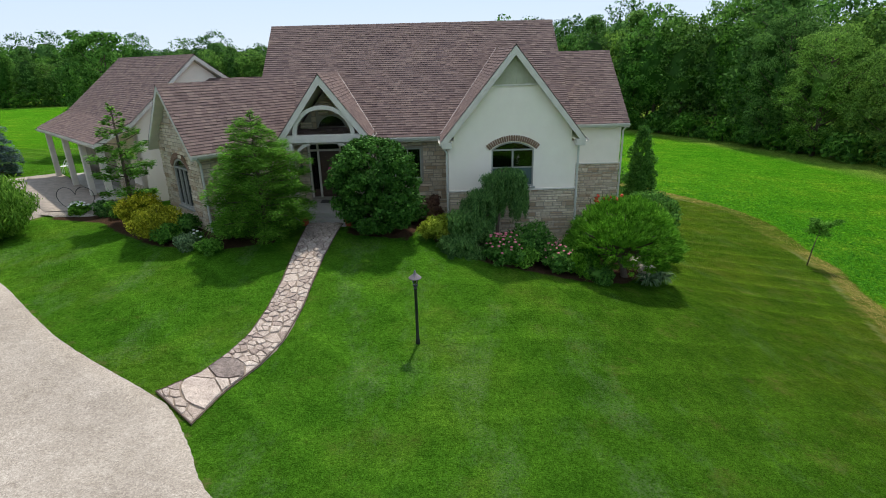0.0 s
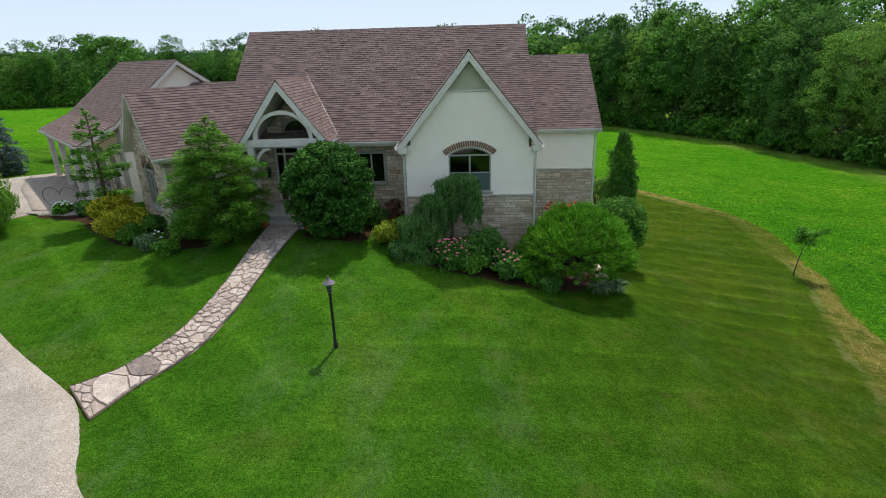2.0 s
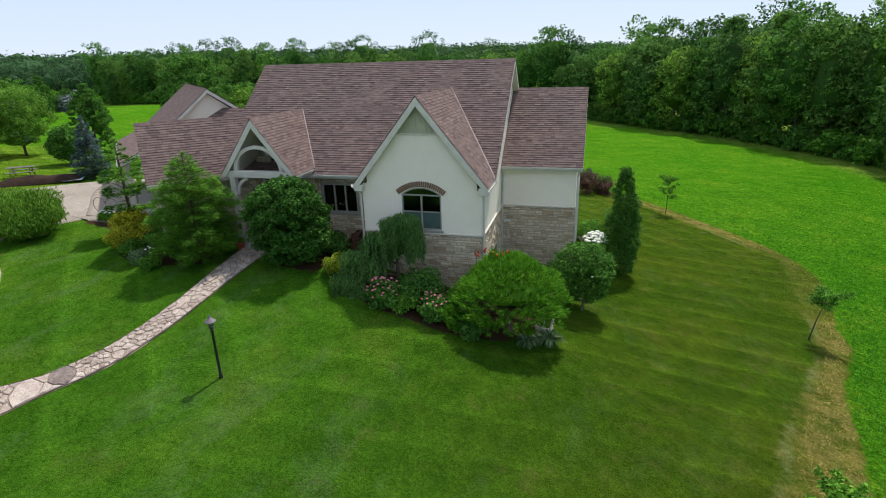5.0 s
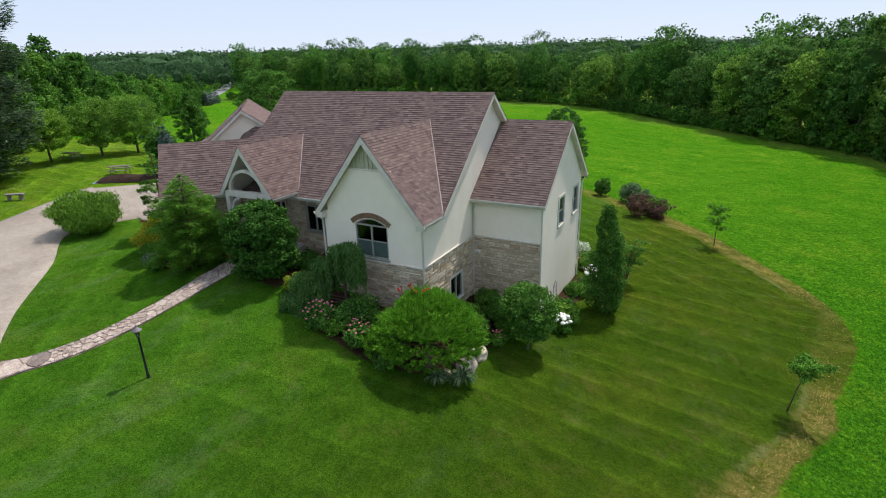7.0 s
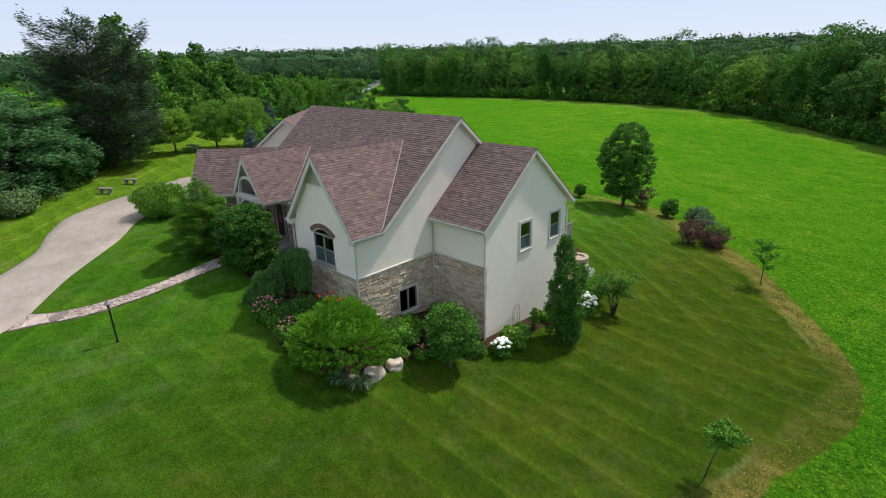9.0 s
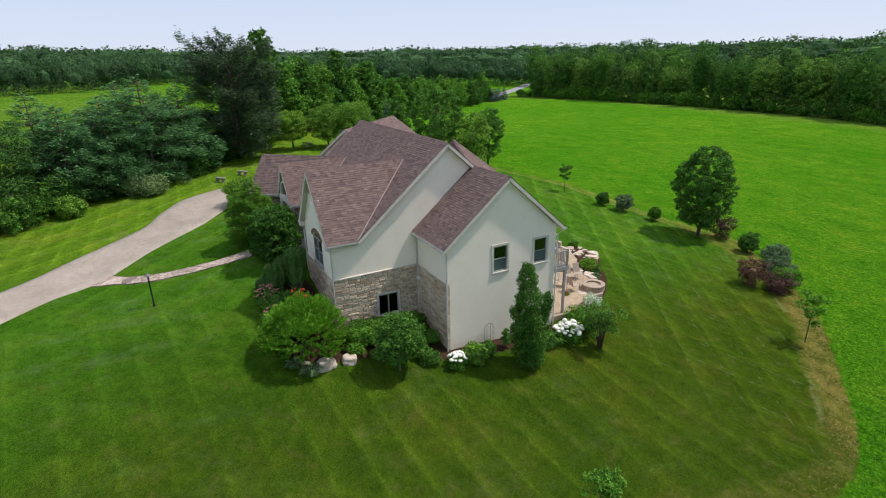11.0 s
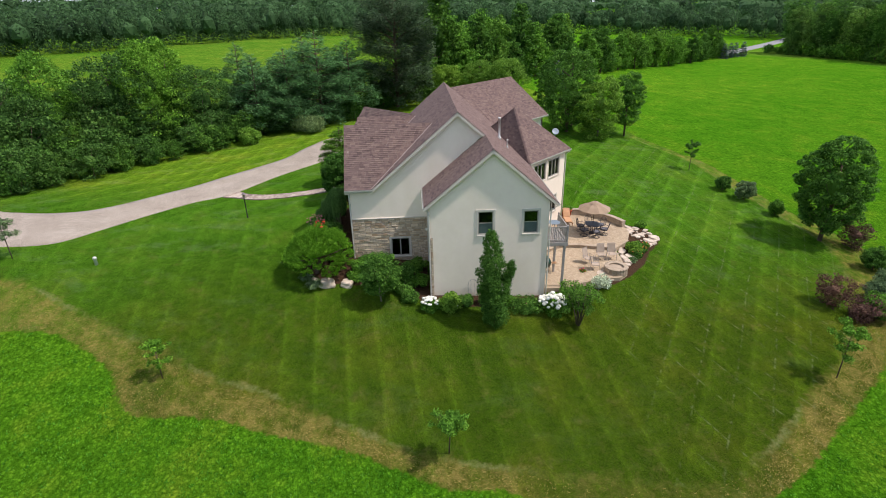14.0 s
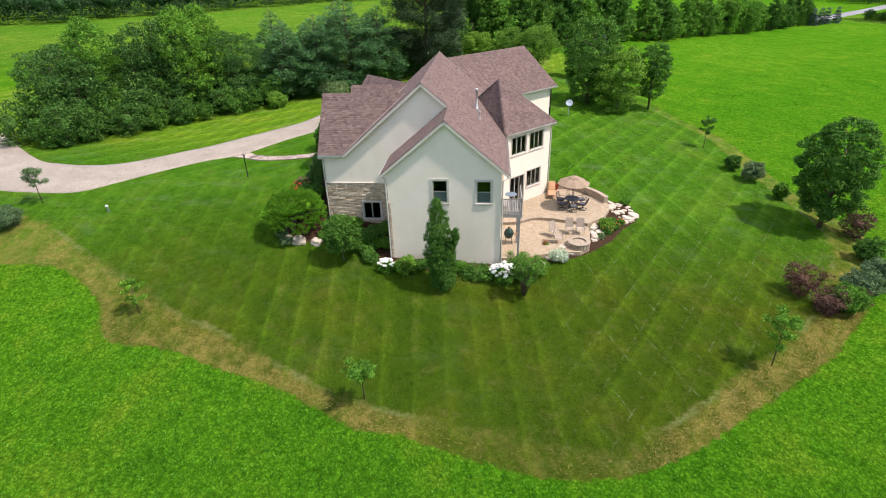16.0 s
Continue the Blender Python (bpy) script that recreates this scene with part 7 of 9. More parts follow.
def smooth_line(pts, steps=8):
    out, n = [], len(pts)
    for i in range(n - 1):
        p0, p1, p2, p3 = (Vector(pts[max(0, min(n - 1, j))]) for j in (i - 1, i, i + 1, i + 2))
        for k in range(steps):
            t = k / steps
            out.append(0.5 * (2 * p1 + (p2 - p0) * t + (2 * p0 - 5 * p1 + 4 * p2 - p3) * t * t + (3 * p1 - p0 - 3 * p2 + p3) * t ** 3))
    return out + [Vector(pts[-1])]


STEP = smooth_line([(-1.9, 12.2), (-2.0, 13.4), (-2.7, 14.6), (-2.75, 15.8), (-2.35, 17.2), (-2.1, 18.0), (-1.8, 18.65)])
LOWER = [(3.3, 12.2), (3.3, 13.6), (2.7, 15.0), (2.3, 16.4), (2.3, 17.5), (1.7, 18.2), (0.6, 18.4), (-0.6, 18.6), (-1.7, 18.75)]
UPPER = [(-1.85, 18.8), (-3.0, 20.0), (-4.6, 20.7), (-5.7, 20.7), (-6.7, 20.3), (-7.8, 19.5), (-8.8, 18.4), (-9.0, 17.2), (-8.5, 16.3), (-7.9, 16.25), (-4.25, 12.5), (-4.2, 12.2)]


def pavers(name, outline, z, label, seed, size=(0.22, 0.17)):
    """A bed of mortar-grey and the pavers laid on it in courses."""
    lowered = [(p[0], p[1], z - 0.012) for p in outline]
    P = part(name, slab(lowered, (0, 0, -0.9)), JOINT)
    tagged(P, label, "patio", kind="structure")
    r = random.Random(seed)
    px = np.array([p[0] for p in outline])
    py = np.array([p[1] for p in outline])
    verts, faces = [], []
    y, line = py.min(), [(p[0], p[1]) for p in outline]
    ca, sa = math.cos(0.35), math.sin(0.35)
    v = -14.0
    cand = []
    while v < 14:
        u = -14.0 + r.uniform(0, 0.3)
        h = size[1] * r.choice((0.7, 1.0, 1.5))
        while u < 14:
            w_ = size[0] * r.uniform(0.6, 1.3)
            cand.append((u, v, w_, h))
            u += w_
        v += h
    cu = np.array(cand)
    cx0, cy0 = px.mean(), py.mean()
    mx = cx0 + (cu[:, 0] + cu[:, 2] / 2) * ca - (cu[:, 1] + cu[:, 3] / 2) * sa
    my = cy0 + (cu[:, 0] + cu[:, 2] / 2) * sa + (cu[:, 1] + cu[:, 3] / 2) * ca
    inside = from_line(mx, my, line) < -0.1
    for (u, v, w_, h), ok in zip(cand, inside):
        if not ok:
            continue
        g, k, t = 0.004, len(verts), r.uniform(-0.002, 0.003)
        for zz, ins in ((z - 0.012, 0.0), (z + t, 0.004)):
            for a, b in ((u + g + ins, v + g + ins), (u + w_ - g - ins, v + g + ins), (u + w_ - g - ins, v + h - g - ins), (u + g + ins, v + h - g - ins)):
                verts.append((cx0 + a * ca - b * sa, cy0 + a * sa + b * ca, zz))
        faces += [(k + 4, k + 5, k + 6, k + 7), (k, k + 1, k + 5, k + 4), (k + 1, k + 2, k + 6, k + 5), (k + 2, k + 3, k + 7, k + 6), (k + 3, k, k + 4, k + 7)]
    tagged(put("paver_field", mesh("paver_field", verts, faces, PAVER), P, "warm tan sandstone pavers"), kind="stuff")
    return P


pavers("patio_lower", [tuple(p) for p in STEP] + [p for p in LOWER[::-1]][1:], ZL, "lower patio of warm tan pavers", 3)
pavers("patio_upper", [tuple(p) for p in STEP[::-1]] + UPPER[::-1][:-1], ZU, "upper patio terrace of warm tan pavers", 4)


def block_wall(name, line, z0, height, thick, label, blen=0.32, rows=3):
    """A low curved wall of stacked blocks with a cap."""
    Wl = tagged(new(name), label, "garden wall", kind="structure")
    r = random.Random(9)
    pts = [Vector(p) for p in line]
    cum = [0.0]
    for a, b in zip(pts, pts[1:]):
        cum.append(cum[-1] + (b - a).length)

    def at(s):
        for i in range(len(pts) - 1):
            if s <= cum[i + 1]:
                f = (s - cum[i]) / (cum[i + 1] - cum[i])
                return pts[i].lerp(pts[i + 1], f), (pts[i + 1] - pts[i]).normalized()
        return pts[-1], (pts[-1] - pts[-2]).normalized()

    n = int(cum[-1] / blen)
    bl = cum[-1] / n
    hh = (height - 0.06) / rows
    me = mesh("block", *box(-bl / 2 + 0.004, -thick / 2, 0, bl / 2 - 0.004, thick / 2, hh - 0.004, 0.012), BLOCK)
    cap = mesh("cap_stone", *box(-bl / 2 + 0.003, -thick / 2 - 0.03, 0, bl / 2 - 0.003, thick / 2 + 0.03, 0.06, 0.012), BLOCK)
    for row in range(rows + 1):
        for i in range(n):
            p, d = at((i + 0.5) * bl)
            m = Matrix.Translation((p.x, p.y, z0 + row * hh)) @ Matrix.Rotation(math.atan2(d.y, d.x), 4, "Z")
            put("cap_stone" if row == rows else "block", cap if row == rows else me, Wl, at=m)


block_wall("step_wall", STEP, ZL - 0.12, ZU - ZL + 0.15, 0.28, "curved low step wall of tan blocks across the patio", rows=2)
block_wall("seat_wall", smooth_line([(-8.75, 17.0), (-8.6, 18.2), (-7.55, 19.45), (-6.6, 20.15), (-5.6, 20.6)], 6), ZU - 0.1, 0.62, 0.32, "curved tan block seat wall round the patio edge", rows=4)
FIRE = (1.4, 17.5)
ring_ = [(FIRE[0] + 0.64 * math.cos(a), FIRE[1] + 0.64 * math.sin(a)) for a in [2 * math.pi * i / 20 for i in range(21)]]
block_wall("fire_pit", ring_, ZL - 0.05, 0.45, 0.24, "round tan block fire pit with an ash-filled bowl", blen=0.2)
pit = bpy.data.objects["fire_pit"]
part("lining", moved(lathe([(0.54, 0.0), (0.72, 0.0), (0.72, 0.33), (0.54, 0.33)], 24), Matrix.Translation((FIRE[0], FIRE[1], ZL - 0.05))), BLOCK, pit)
ash = tagged(part("fire_pit_ash", lathe([(0.51, 0.0), (0.5, 0.05), (0.3, 0.09), (0.05, 0.07)], 18), mat_plain("ash", (0.10, 0.09, 0.085), 0.95, 0.1, vary=0.4)), "grey ash inside the fire pit", "ash")
ash.location = (FIRE[0], FIRE[1], ZL)
rocks_ = random.Random(77)
spots_ = [(-2.1, 19.15, 0.42), (-0.4, 18.85, 0.55), (-1.0, 19.35, 0.4), (-3.75, 22.35, 0.5), (-2.75, 21.4, 0.45), (-6.0, 21.0, 0.28), (-5.15, 22.2, 0.3), (-5.6, 21.6, 0.3), (-4.6, 22.3, 0.32), (-3.2, 21.95, 0.42),
          (2.15, 16.9, 0.3), (1.5, 16.45, 0.45), (2.7, 15.4, 0.35), (3.3, 14.9, 0.35), (3.9, 13.4, 0.4), (0.2, 18.75, 0.3), (-1.6, 19.0, 0.3)]
for i, (x, y, s) in enumerate(spots_):
    boulder(x, y, s * rocks_.uniform(0.7, 1.25), s * rocks_.uniform(0.5, 0.9), s * rocks_.uniform(0.3, 0.5), 30 + i, "flat pale limestone rock edging the patio")
for i in range(46):
    t = rocks_.random()
    x, y = -6.0 + 2.9 * t + rocks_.uniform(-0.5, 0.5), 21.0 + 0.75 * t + rocks_.uniform(-0.35, 0.5)
    s = rocks_.uniform(0.10, 0.22)
    boulder(x, y, s * rocks_.uniform(0.8, 1.3), s, s * rocks_.uniform(0.4, 0.6), 60 + i, "small pale rock in the patio rockery")
shrub("patio_perennial", -1.7, 19.9, 0.75, 1.3, LEAFLIGHT, "bright green perennial clump among the patio rocks", 1600, 0.09, 0.02, "round", 8, 90)
shrub("patio_perennial", -5.8, 22.1, 0.5, 0.8, LEAF, "green perennial clump at the patio edge", 1000, 0.07, 0.02, "round", 7, 91)
PETALO = mat_plain("orange_petals", (0.60, 0.16, 0.04), 0.7, 0.2, vary=0.3)
for i, (x, y, h, w_, c, lab) in enumerate(((-1.75, 20.55, 0.45, 0.8, 7, "orange flowers in the patio bed"), (-0.95, 19.85, 0.5, 0.9, 5, "green clump with orange flowers in the patio bed"), (-2.5, 21.15, 0.4, 0.7, 5, "orange flowers beside the patio rocks"))):
    flower_cluster("orange_flowers", x, y, h, w_, LEAFDARK, PETALO, c, 0.06, lab, 430 + i, leaves=800)
shrub("patio_perennial", -2.35, 20.3, 0.5, 0.9, LEAFDARK, "dark green perennial clump in the patio bed", 1000, 0.07, 0.02, "round", 8, 94)
shrub("patio_perennial", -0.2, 19.3, 0.35, 0.7, GREYGREEN, "low grey-green plant in the patio mulch", 800, 0.06, 0.02, "round", 7, 95)
shrub("silver_shrub", 2.9, 16.0, 0.75, 1.4, mat_leaf("silver_foliage", (0.20, 0.27, 0.22), (0.30, 0.38, 0.32), (0.42, 0.50, 0.44), 0.2), "low silvery blue shrub beside the patio", 1900, 0.06, 0.02, "round", 9, 92)
shrub("patio_shrub", 4.4, 13.9, 1.15, 2.3, LEAF, "loose green shrub hiding the patio edge", 3200, 0.08, 0.02, "round", 14, 93)

# furniture
FABRIC = mat_plain("tan_canvas", (0.34, 0.25, 0.175), 0.9, 0.1, vary=0.1)
WOODT = mat_plain("teak", (0.36, 0.20, 0.10), 0.6, 0.3, vary=0.3, grain=25)
CUSHION = mat_plain("cushion_orange_tan", (0.52, 0.30, 0.17), 0.9, 0.1, vary=0.2)
IRON = mat_plain("dark_cast_metal", (0.035, 0.035, 0.045), 0.5, 0.5)
GREYFRAME = mat_plain("grey_frame", (0.30, 0.28, 0.26), 0.5, 0.4)
SLING = mat_plain("sling_mesh", (0.42, 0.34, 0.27), 0.8, 0.2)


def dining_chair():
    c = new("patio_chair")
    part("seat", box(-0.25, -0.25, 0.40, 0.25, 0.25, 0.48, 0.03), IRON, c)
    part("seat_cushion", box(-0.23, -0.23, 0.48, 0.23, 0.23, 0.54, 0.025), mat_grey, c, "grey seat cushion")
    hoop = [(-0.25, -0.24, 0.44), (-0.27, -0.32, 0.8), (-0.18, -0.36, 0.98), (0, -0.37, 1.03), (0.18, -0.36, 0.98), (0.27, -0.32, 0.8), (0.25, -0.24, 0.44)]
    part("back_frame", tube(hoop, 0.018, 6), IRON, c)
    for x in (-0.14, -0.05, 0.05, 0.14):
        part("back_bar", tube([(x, -0.25, 0.46), (x, -0.36, 0.99)], 0.010, 5), IRON, c)
    for sx in (-1, 1):
        part("arm", tube([(sx * 0.26, -0.29, 0.66), (sx * 0.31, -0.05, 0.68), (sx * 0.30, 0.2, 0.66), (sx * 0.25, 0.24, 0.45)], 0.016, 6), IRON, c)
    part("swivel_post", tube([(0, 0, 0.12), (0, 0, 0.42)], 0.035, 8), IRON, c)
    part("base_ring", tube([(0.30 * math.cos(a), 0.30 * math.sin(a), 0.03) for a in [2 * math.pi * i / 16 for i in range(17)]], 0.018, 6, False), IRON, c)
    for k in range(4):
        a = math.pi / 4 + k * math.pi / 2
        part("base_arm", tube([(0, 0, 0.14), (0.30 * math.cos(a), 0.30 * math.sin(a), 0.03)], 0.014, 5), IRON, c)
    return c


mat_grey = mat_plain("cushion_grey", (0.16, 0.16, 0.18), 0.9, 0.1, vary=0.2)
TX, TY = -4.75, 17.8
chair = dining_chair()
tagged(chair, "dark cast-metal swivel chair with a grey cushion at the patio table", "chair", "chairs round the patio table")
chair.matrix_basis = Matrix.Translation((TX + 0.9, TY, ZU)) @ Matrix.Rotation(radians(90), 4, "Z")
for k in range(1, 6):
    a = k * math.pi / 3
    copy_thing(chair, Matrix.Translation((TX + 0.9 * math.cos(a), TY + 0.9 * math.sin(a), ZU)) @ Matrix.Rotation(a + math.pi / 2, 4, "Z"))
table = tagged(new("patio_table"), "round dark cast-metal patio table under the umbrella", "table")
table.location = (TX, TY, ZU)
part("tabletop", lathe([(0.05, 0.70), (0.55, 0.70), (0.59, 0.715), (0.59, 0.735), (0.55, 0.745), (0.05, 0.745)], 28), IRON, table, smooth=False)
for k in range(4):
    a = math.pi / 4 + k * math.pi / 2
    part("leg", tube([(0.42 * math.cos(a), 0.42 * math.sin(a), 0.70), (0.30 * math.cos(a), 0.30 * math.sin(a), 0.35), (0.46 * math.cos(a), 0.46 * math.sin(a), 0.0)], 0.025, 6), IRON, table)
um_ = tagged(new("patio_umbrella"), "open tan canvas patio umbrella over the table", "umbrella")
um_.location = (TX, TY, ZU)
part("pole", tube([(0, 0, 0), (0, 0, 2.55)], 0.024, 8), DARKWOOD, um_)
part("base", lathe([(0.05, 0.0), (0.26, 0.0), (0.27, 0.04), (0.20, 0.08), (0.05, 0.10), (0.04, 0.25)], 16), IRON, um_)
cv, cf = [(0, 0, 2.52)], []
for ring, (rad, z) in enumerate(((0.30, 2.45), (0.78, 2.27), (1.23, 2.02))):
    for k in range(16):
        a = 2 * math.pi * k / 16
        f = rad * (1.0 if k % 2 == 0 else 0.955)
        cv.append((f * math.cos(a), f * math.sin(a), z - (0.03 * ring if k % 2 else 0)))
cf = [(0, 1 + k, 1 + (k + 1) % 16) for k in range(16)]
for ring in range(2):
    cf += [(1 + ring * 16 + k, 1 + (ring + 1) * 16 + k, 1 + (ring + 1) * 16 + (k + 1) % 16, 1 + ring * 16 + (k + 1) % 16) for k in range(16)]
canopy = part("canopy", (cv + [(x, y, z - 0.012) for x, y, z in cv], cf + [tuple(i + len(cv) for i in f[::-1]) for f in cf]), FABRIC, um_, "tan canvas canopy")
part("vent", lathe([(0.40, 2.44), (0.30, 2.50), (0.08, 2.58), (0.02, 2.60)], 16), FABRIC, canopy)
part("finial", lathe([(0.02, 2.58), (0.04, 2.63), (0.01, 2.68)], 8), DARKWOOD, canopy)
for k in range(8):
    a = 2 * math.pi * k / 8
    part("rib", tube([(0, 0, 2.48), (0.77 * math.cos(a), 0.77 * math.sin(a), 2.24), (1.20 * math.cos(a), 1.20 * math.sin(a), 1.99)], 0.010, 4), DARKWOOD, um_)


def lounger(x, y, turn):
    c = tagged(new("chaise_lounge"), "teak chaise lounge with an orange-tan cushion by the bay wall", "lounger")
    c.matrix_basis = Matrix.Translation((x, y, ZU)) @ Matrix.Rotation(turn, 4, "Z")
    for sx in (-1, 1):
        part("side_rail", box(sx * 0.30 - 0.025, -0.9, 0.24, sx * 0.30 + 0.025, 0.9, 0.31, 0.008), WOODT, c)
        for yy in (-0.8, 0.8):
            part("leg", box(sx * 0.30 - 0.03, yy - 0.03, 0, sx * 0.30 + 0.03, yy + 0.03, 0.25, 0.006), WOODT, c)
    for k in range(9):
        part("slat", box(-0.28, -0.86 + k * 0.13, 0.30, 0.28, -0.76 + k * 0.13, 0.325, 0.004), WOODT, c)
    part("cushion", box(-0.27, -0.88, 0.326, 0.27, 0.30, 0.40, 0.03), CUSHION, c)
    part("back_cushion", moved(box(-0.27, 0.0, 0.0, 0.27, 0.78, 0.08, 0.03), Matrix.Translation((0, 0.28, 0.36)) @ Matrix.Rotation(radians(48), 4, "X")), CUSHION, c)
    part("back_frame", moved(box(-0.29, 0.0, -0.04, 0.29, 0.78, -0.003, 0.008), Matrix.Translation((0, 0.28, 0.36)) @ Matrix.Rotation(radians(48), 4, "X")), WOODT, c)


lounger(-7.1, 16.45, radians(84))


def sling_chair():
    c = new("sling_chair")
    part("seat", box(-0.25, -0.22, 0.41, 0.25, 0.26, 0.425, 0.004), SLING, c)
    part("backrest", moved(box(-0.25, 0, 0, 0.25, 0.015, 0.62, 0.004), Matrix.Translation((0, -0.22, 0.43)) @ Matrix.Rotation(radians(14), 4, "X")), SLING, c)
    for sx in (-1, 1):
        part("side_frame", tube([(sx * 0.27, 0.30, 0.0), (sx * 0.27, 0.28, 0.62), (sx * 0.27, -0.28, 0.62), (sx * 0.27, -0.36, 0.0)], 0.014, 6), GREYFRAME, c)
        part("back_post", tube([(sx * 0.26, -0.20, 0.40), (sx * 0.26, -0.37, 1.06)], 0.014, 6), GREYFRAME, c)
        part("seat_rail", tube([(sx * 0.26, -0.24, 0.41), (sx * 0.26, 0.28, 0.42)], 0.012, 6), GREYFRAME, c)
    part("top_rail", tube([(-0.26, -0.37, 1.06), (0.26, -0.37, 1.06)], 0.014, 6), GREYFRAME, c)
    return c


sc = tagged(sling_chair(), "tan sling chair with thin metal frame by the fire pit", "chair", "chairs by the fire pit")
sc.matrix_basis = Matrix.Translation((-0.5, 17.1, ZL)) @ Matrix.Rotation(radians(-90), 4, "Z")
for x, y, a in ((-0.5, 17.85, -94), (0.0, 16.0, -50), (0.95, 16.15, -8)):
    copy_thing(sc, Matrix.Translation((x, y, ZL)) @ Matrix.Rotation(radians(a), 4, "Z"))
for x, y, h in ((-8.25, 16.55, 0.5), (-8.4, 16.95, 0.62)):
    pot = tagged(new("flower_pot"), "terracotta pot with a small plant on the patio", "flower pot", "patio pots")
    pot.location = (x, y, ZU)
    part("pot", lathe([(0.15, 0.0), (0.24, h * 0.8), (0.27, h * 0.8), (0.27, h), (0.22, h), (0.2, h * 0.85)], 14), TERRA, pot, smooth=True)
    put("plant", cloud_mesh("plant", leaf_cloud([((0, 0, h + 0.12), (0.24, 0.24, 0.22), 1.0)], 320, 0.06, int(h * 100)), LEAF), pot)
for x, y in ((1.2, 15.3), (3.25, 14.1)):
    flower_cluster("red_flowers", x, y, 0.35, 0.45, LEAF, mat_plain("red_petals", (0.45, 0.04, 0.05), 0.6, 0.2), 9, 0.05, "small red bedding flowers at the patio edge", 95, z=lz(x, y) + 0.05, leaves=400)

# grill under the deck
EGG = mat_plain("green_ceramic", (0.015, 0.045, 0.032), 0.25, 0.5, vary=0.15)
gr = tagged(new("kamado_grill"), "dark green egg-shaped ceramic grill on a wheeled stand", "grill")
gr.location = (1.2, 12.75, ZL)
part("bowl", lathe([(0.12, 0.42), (0.26, 0.52), (0.33, 0.72), (0.33, 0.78)], 18), EGG, gr, smooth=True)
part("lid", lathe([(0.335, 0.79), (0.33, 0.86), (0.24, 1.06), (0.10, 1.15), (0.07, 1.2), (0.07, 1.26)], 18), EGG, gr, smooth=True)
part("band", lathe([(0.345, 0.765), (0.345, 0.80)], 18), BLACK, gr)
for k in range(4):
    a = math.pi / 4 + k * math.pi / 2
    part("leg", tube([(0.24 * math.cos(a), 0.24 * math.sin(a), 0.6), (0.36 * math.cos(a), 0.36 * math.sin(a), 0.06)], 0.016, 6), BLACK, gr)
part("side_shelf", box(-0.15, 0.36, 0.74, 0.15, 0.7, 0.77, 0.008), WOODT, gr)

# deck
DECKGREY = mat_plain("weathered_grey_deck", (0.33, 0.31, 0.29), 0.8, 0.2, vary=0.2, grain=20)
dk = tagged(new("balcony"), "small grey timber balcony with white-grey railings on posts", "balcony")
dk.location = (0, 12.12, -2.9)
DZ = 0.68 + 2.9
for k in range(9):
    part("deck_board", box(0.9, 0.02 + k * 0.145, DZ - 0.03, 3.25, 0.155 + k * 0.145, DZ, 0.004), DECKGREY, dk)
part("rim_joist", box(0.9, 1.33, DZ - 0.26, 3.25, 1.375, DZ - 0.032, 0.005), DECKGREY, dk)
part("rim_joist", box(3.21, 0.02, DZ - 0.26, 3.25, 1.328, DZ - 0.032, 0.005), DECKGREY, dk)
part("beam", box(0.9, 1.12, DZ - 0.44, 3.25, 1.26, DZ - 0.262, 0.008), DECKGREY, dk)
for x in (1.0, 3.12):
    part("support_post", box(x - 0.07, 1.12, 0.2, x + 0.07, 1.26, DZ - 0.442, 0.01), DECKGREY, dk)
for x, y in ((3.19, 0.06), (3.19, 1.30), (0.96, 1.30)):
    part("rail_post", box(x - 0.05, y - 0.05, DZ, x + 0.05, y + 0.05, DZ + 1.08, 0.01), DECKGREY, dk)
for z in (DZ + 0.10, DZ + 0.95):
    part("rail", box(3.16, 0.11, z, 3.22, 1.25, z + 0.06, 0.006), DECKGREY, dk)
    part("rail", box(1.01, 1.27, z, 3.14, 1.33, z + 0.06, 0.006), DECKGREY, dk)
bal = mesh("baluster", *box(-0.014, -0.014, 0, 0.014, 0.014, 0.79, 0), DECKGREY)
for k in range(10):
    put("baluster", bal, dk, at=Matrix.Translation((3.19, 0.17 + k * 0.113, DZ + 0.16)))
for k in range(18):
    put("baluster", bal, dk, at=Matrix.Translation((1.08 + k * 0.118, 1.30, DZ + 0.16)))
bt = tagged(new("bistro_table"), "small round blue-grey bistro table on the balcony", "table")
bt.location = (2.4, 12.75, 0.68)
BLUEGREY = mat_plain("blue_grey_paint", (0.16, 0.21, 0.25), 0.4, 0.5)
part("tabletop", lathe([(0.03, 0.98), (0.36, 0.98), (0.38, 1.0), (0.36, 1.02), (0.03, 1.02)], 20), BLUEGREY, bt)
for k in range(3):
    a = k * 2 * math.pi / 3
    part("leg", tube([(0.05 * math.cos(a), 0.05 * math.sin(a), 0.98), (0.28 * math.cos(a), 0.28 * math.sin(a), 0.0)], 0.016, 6), BLUEGREY, bt)

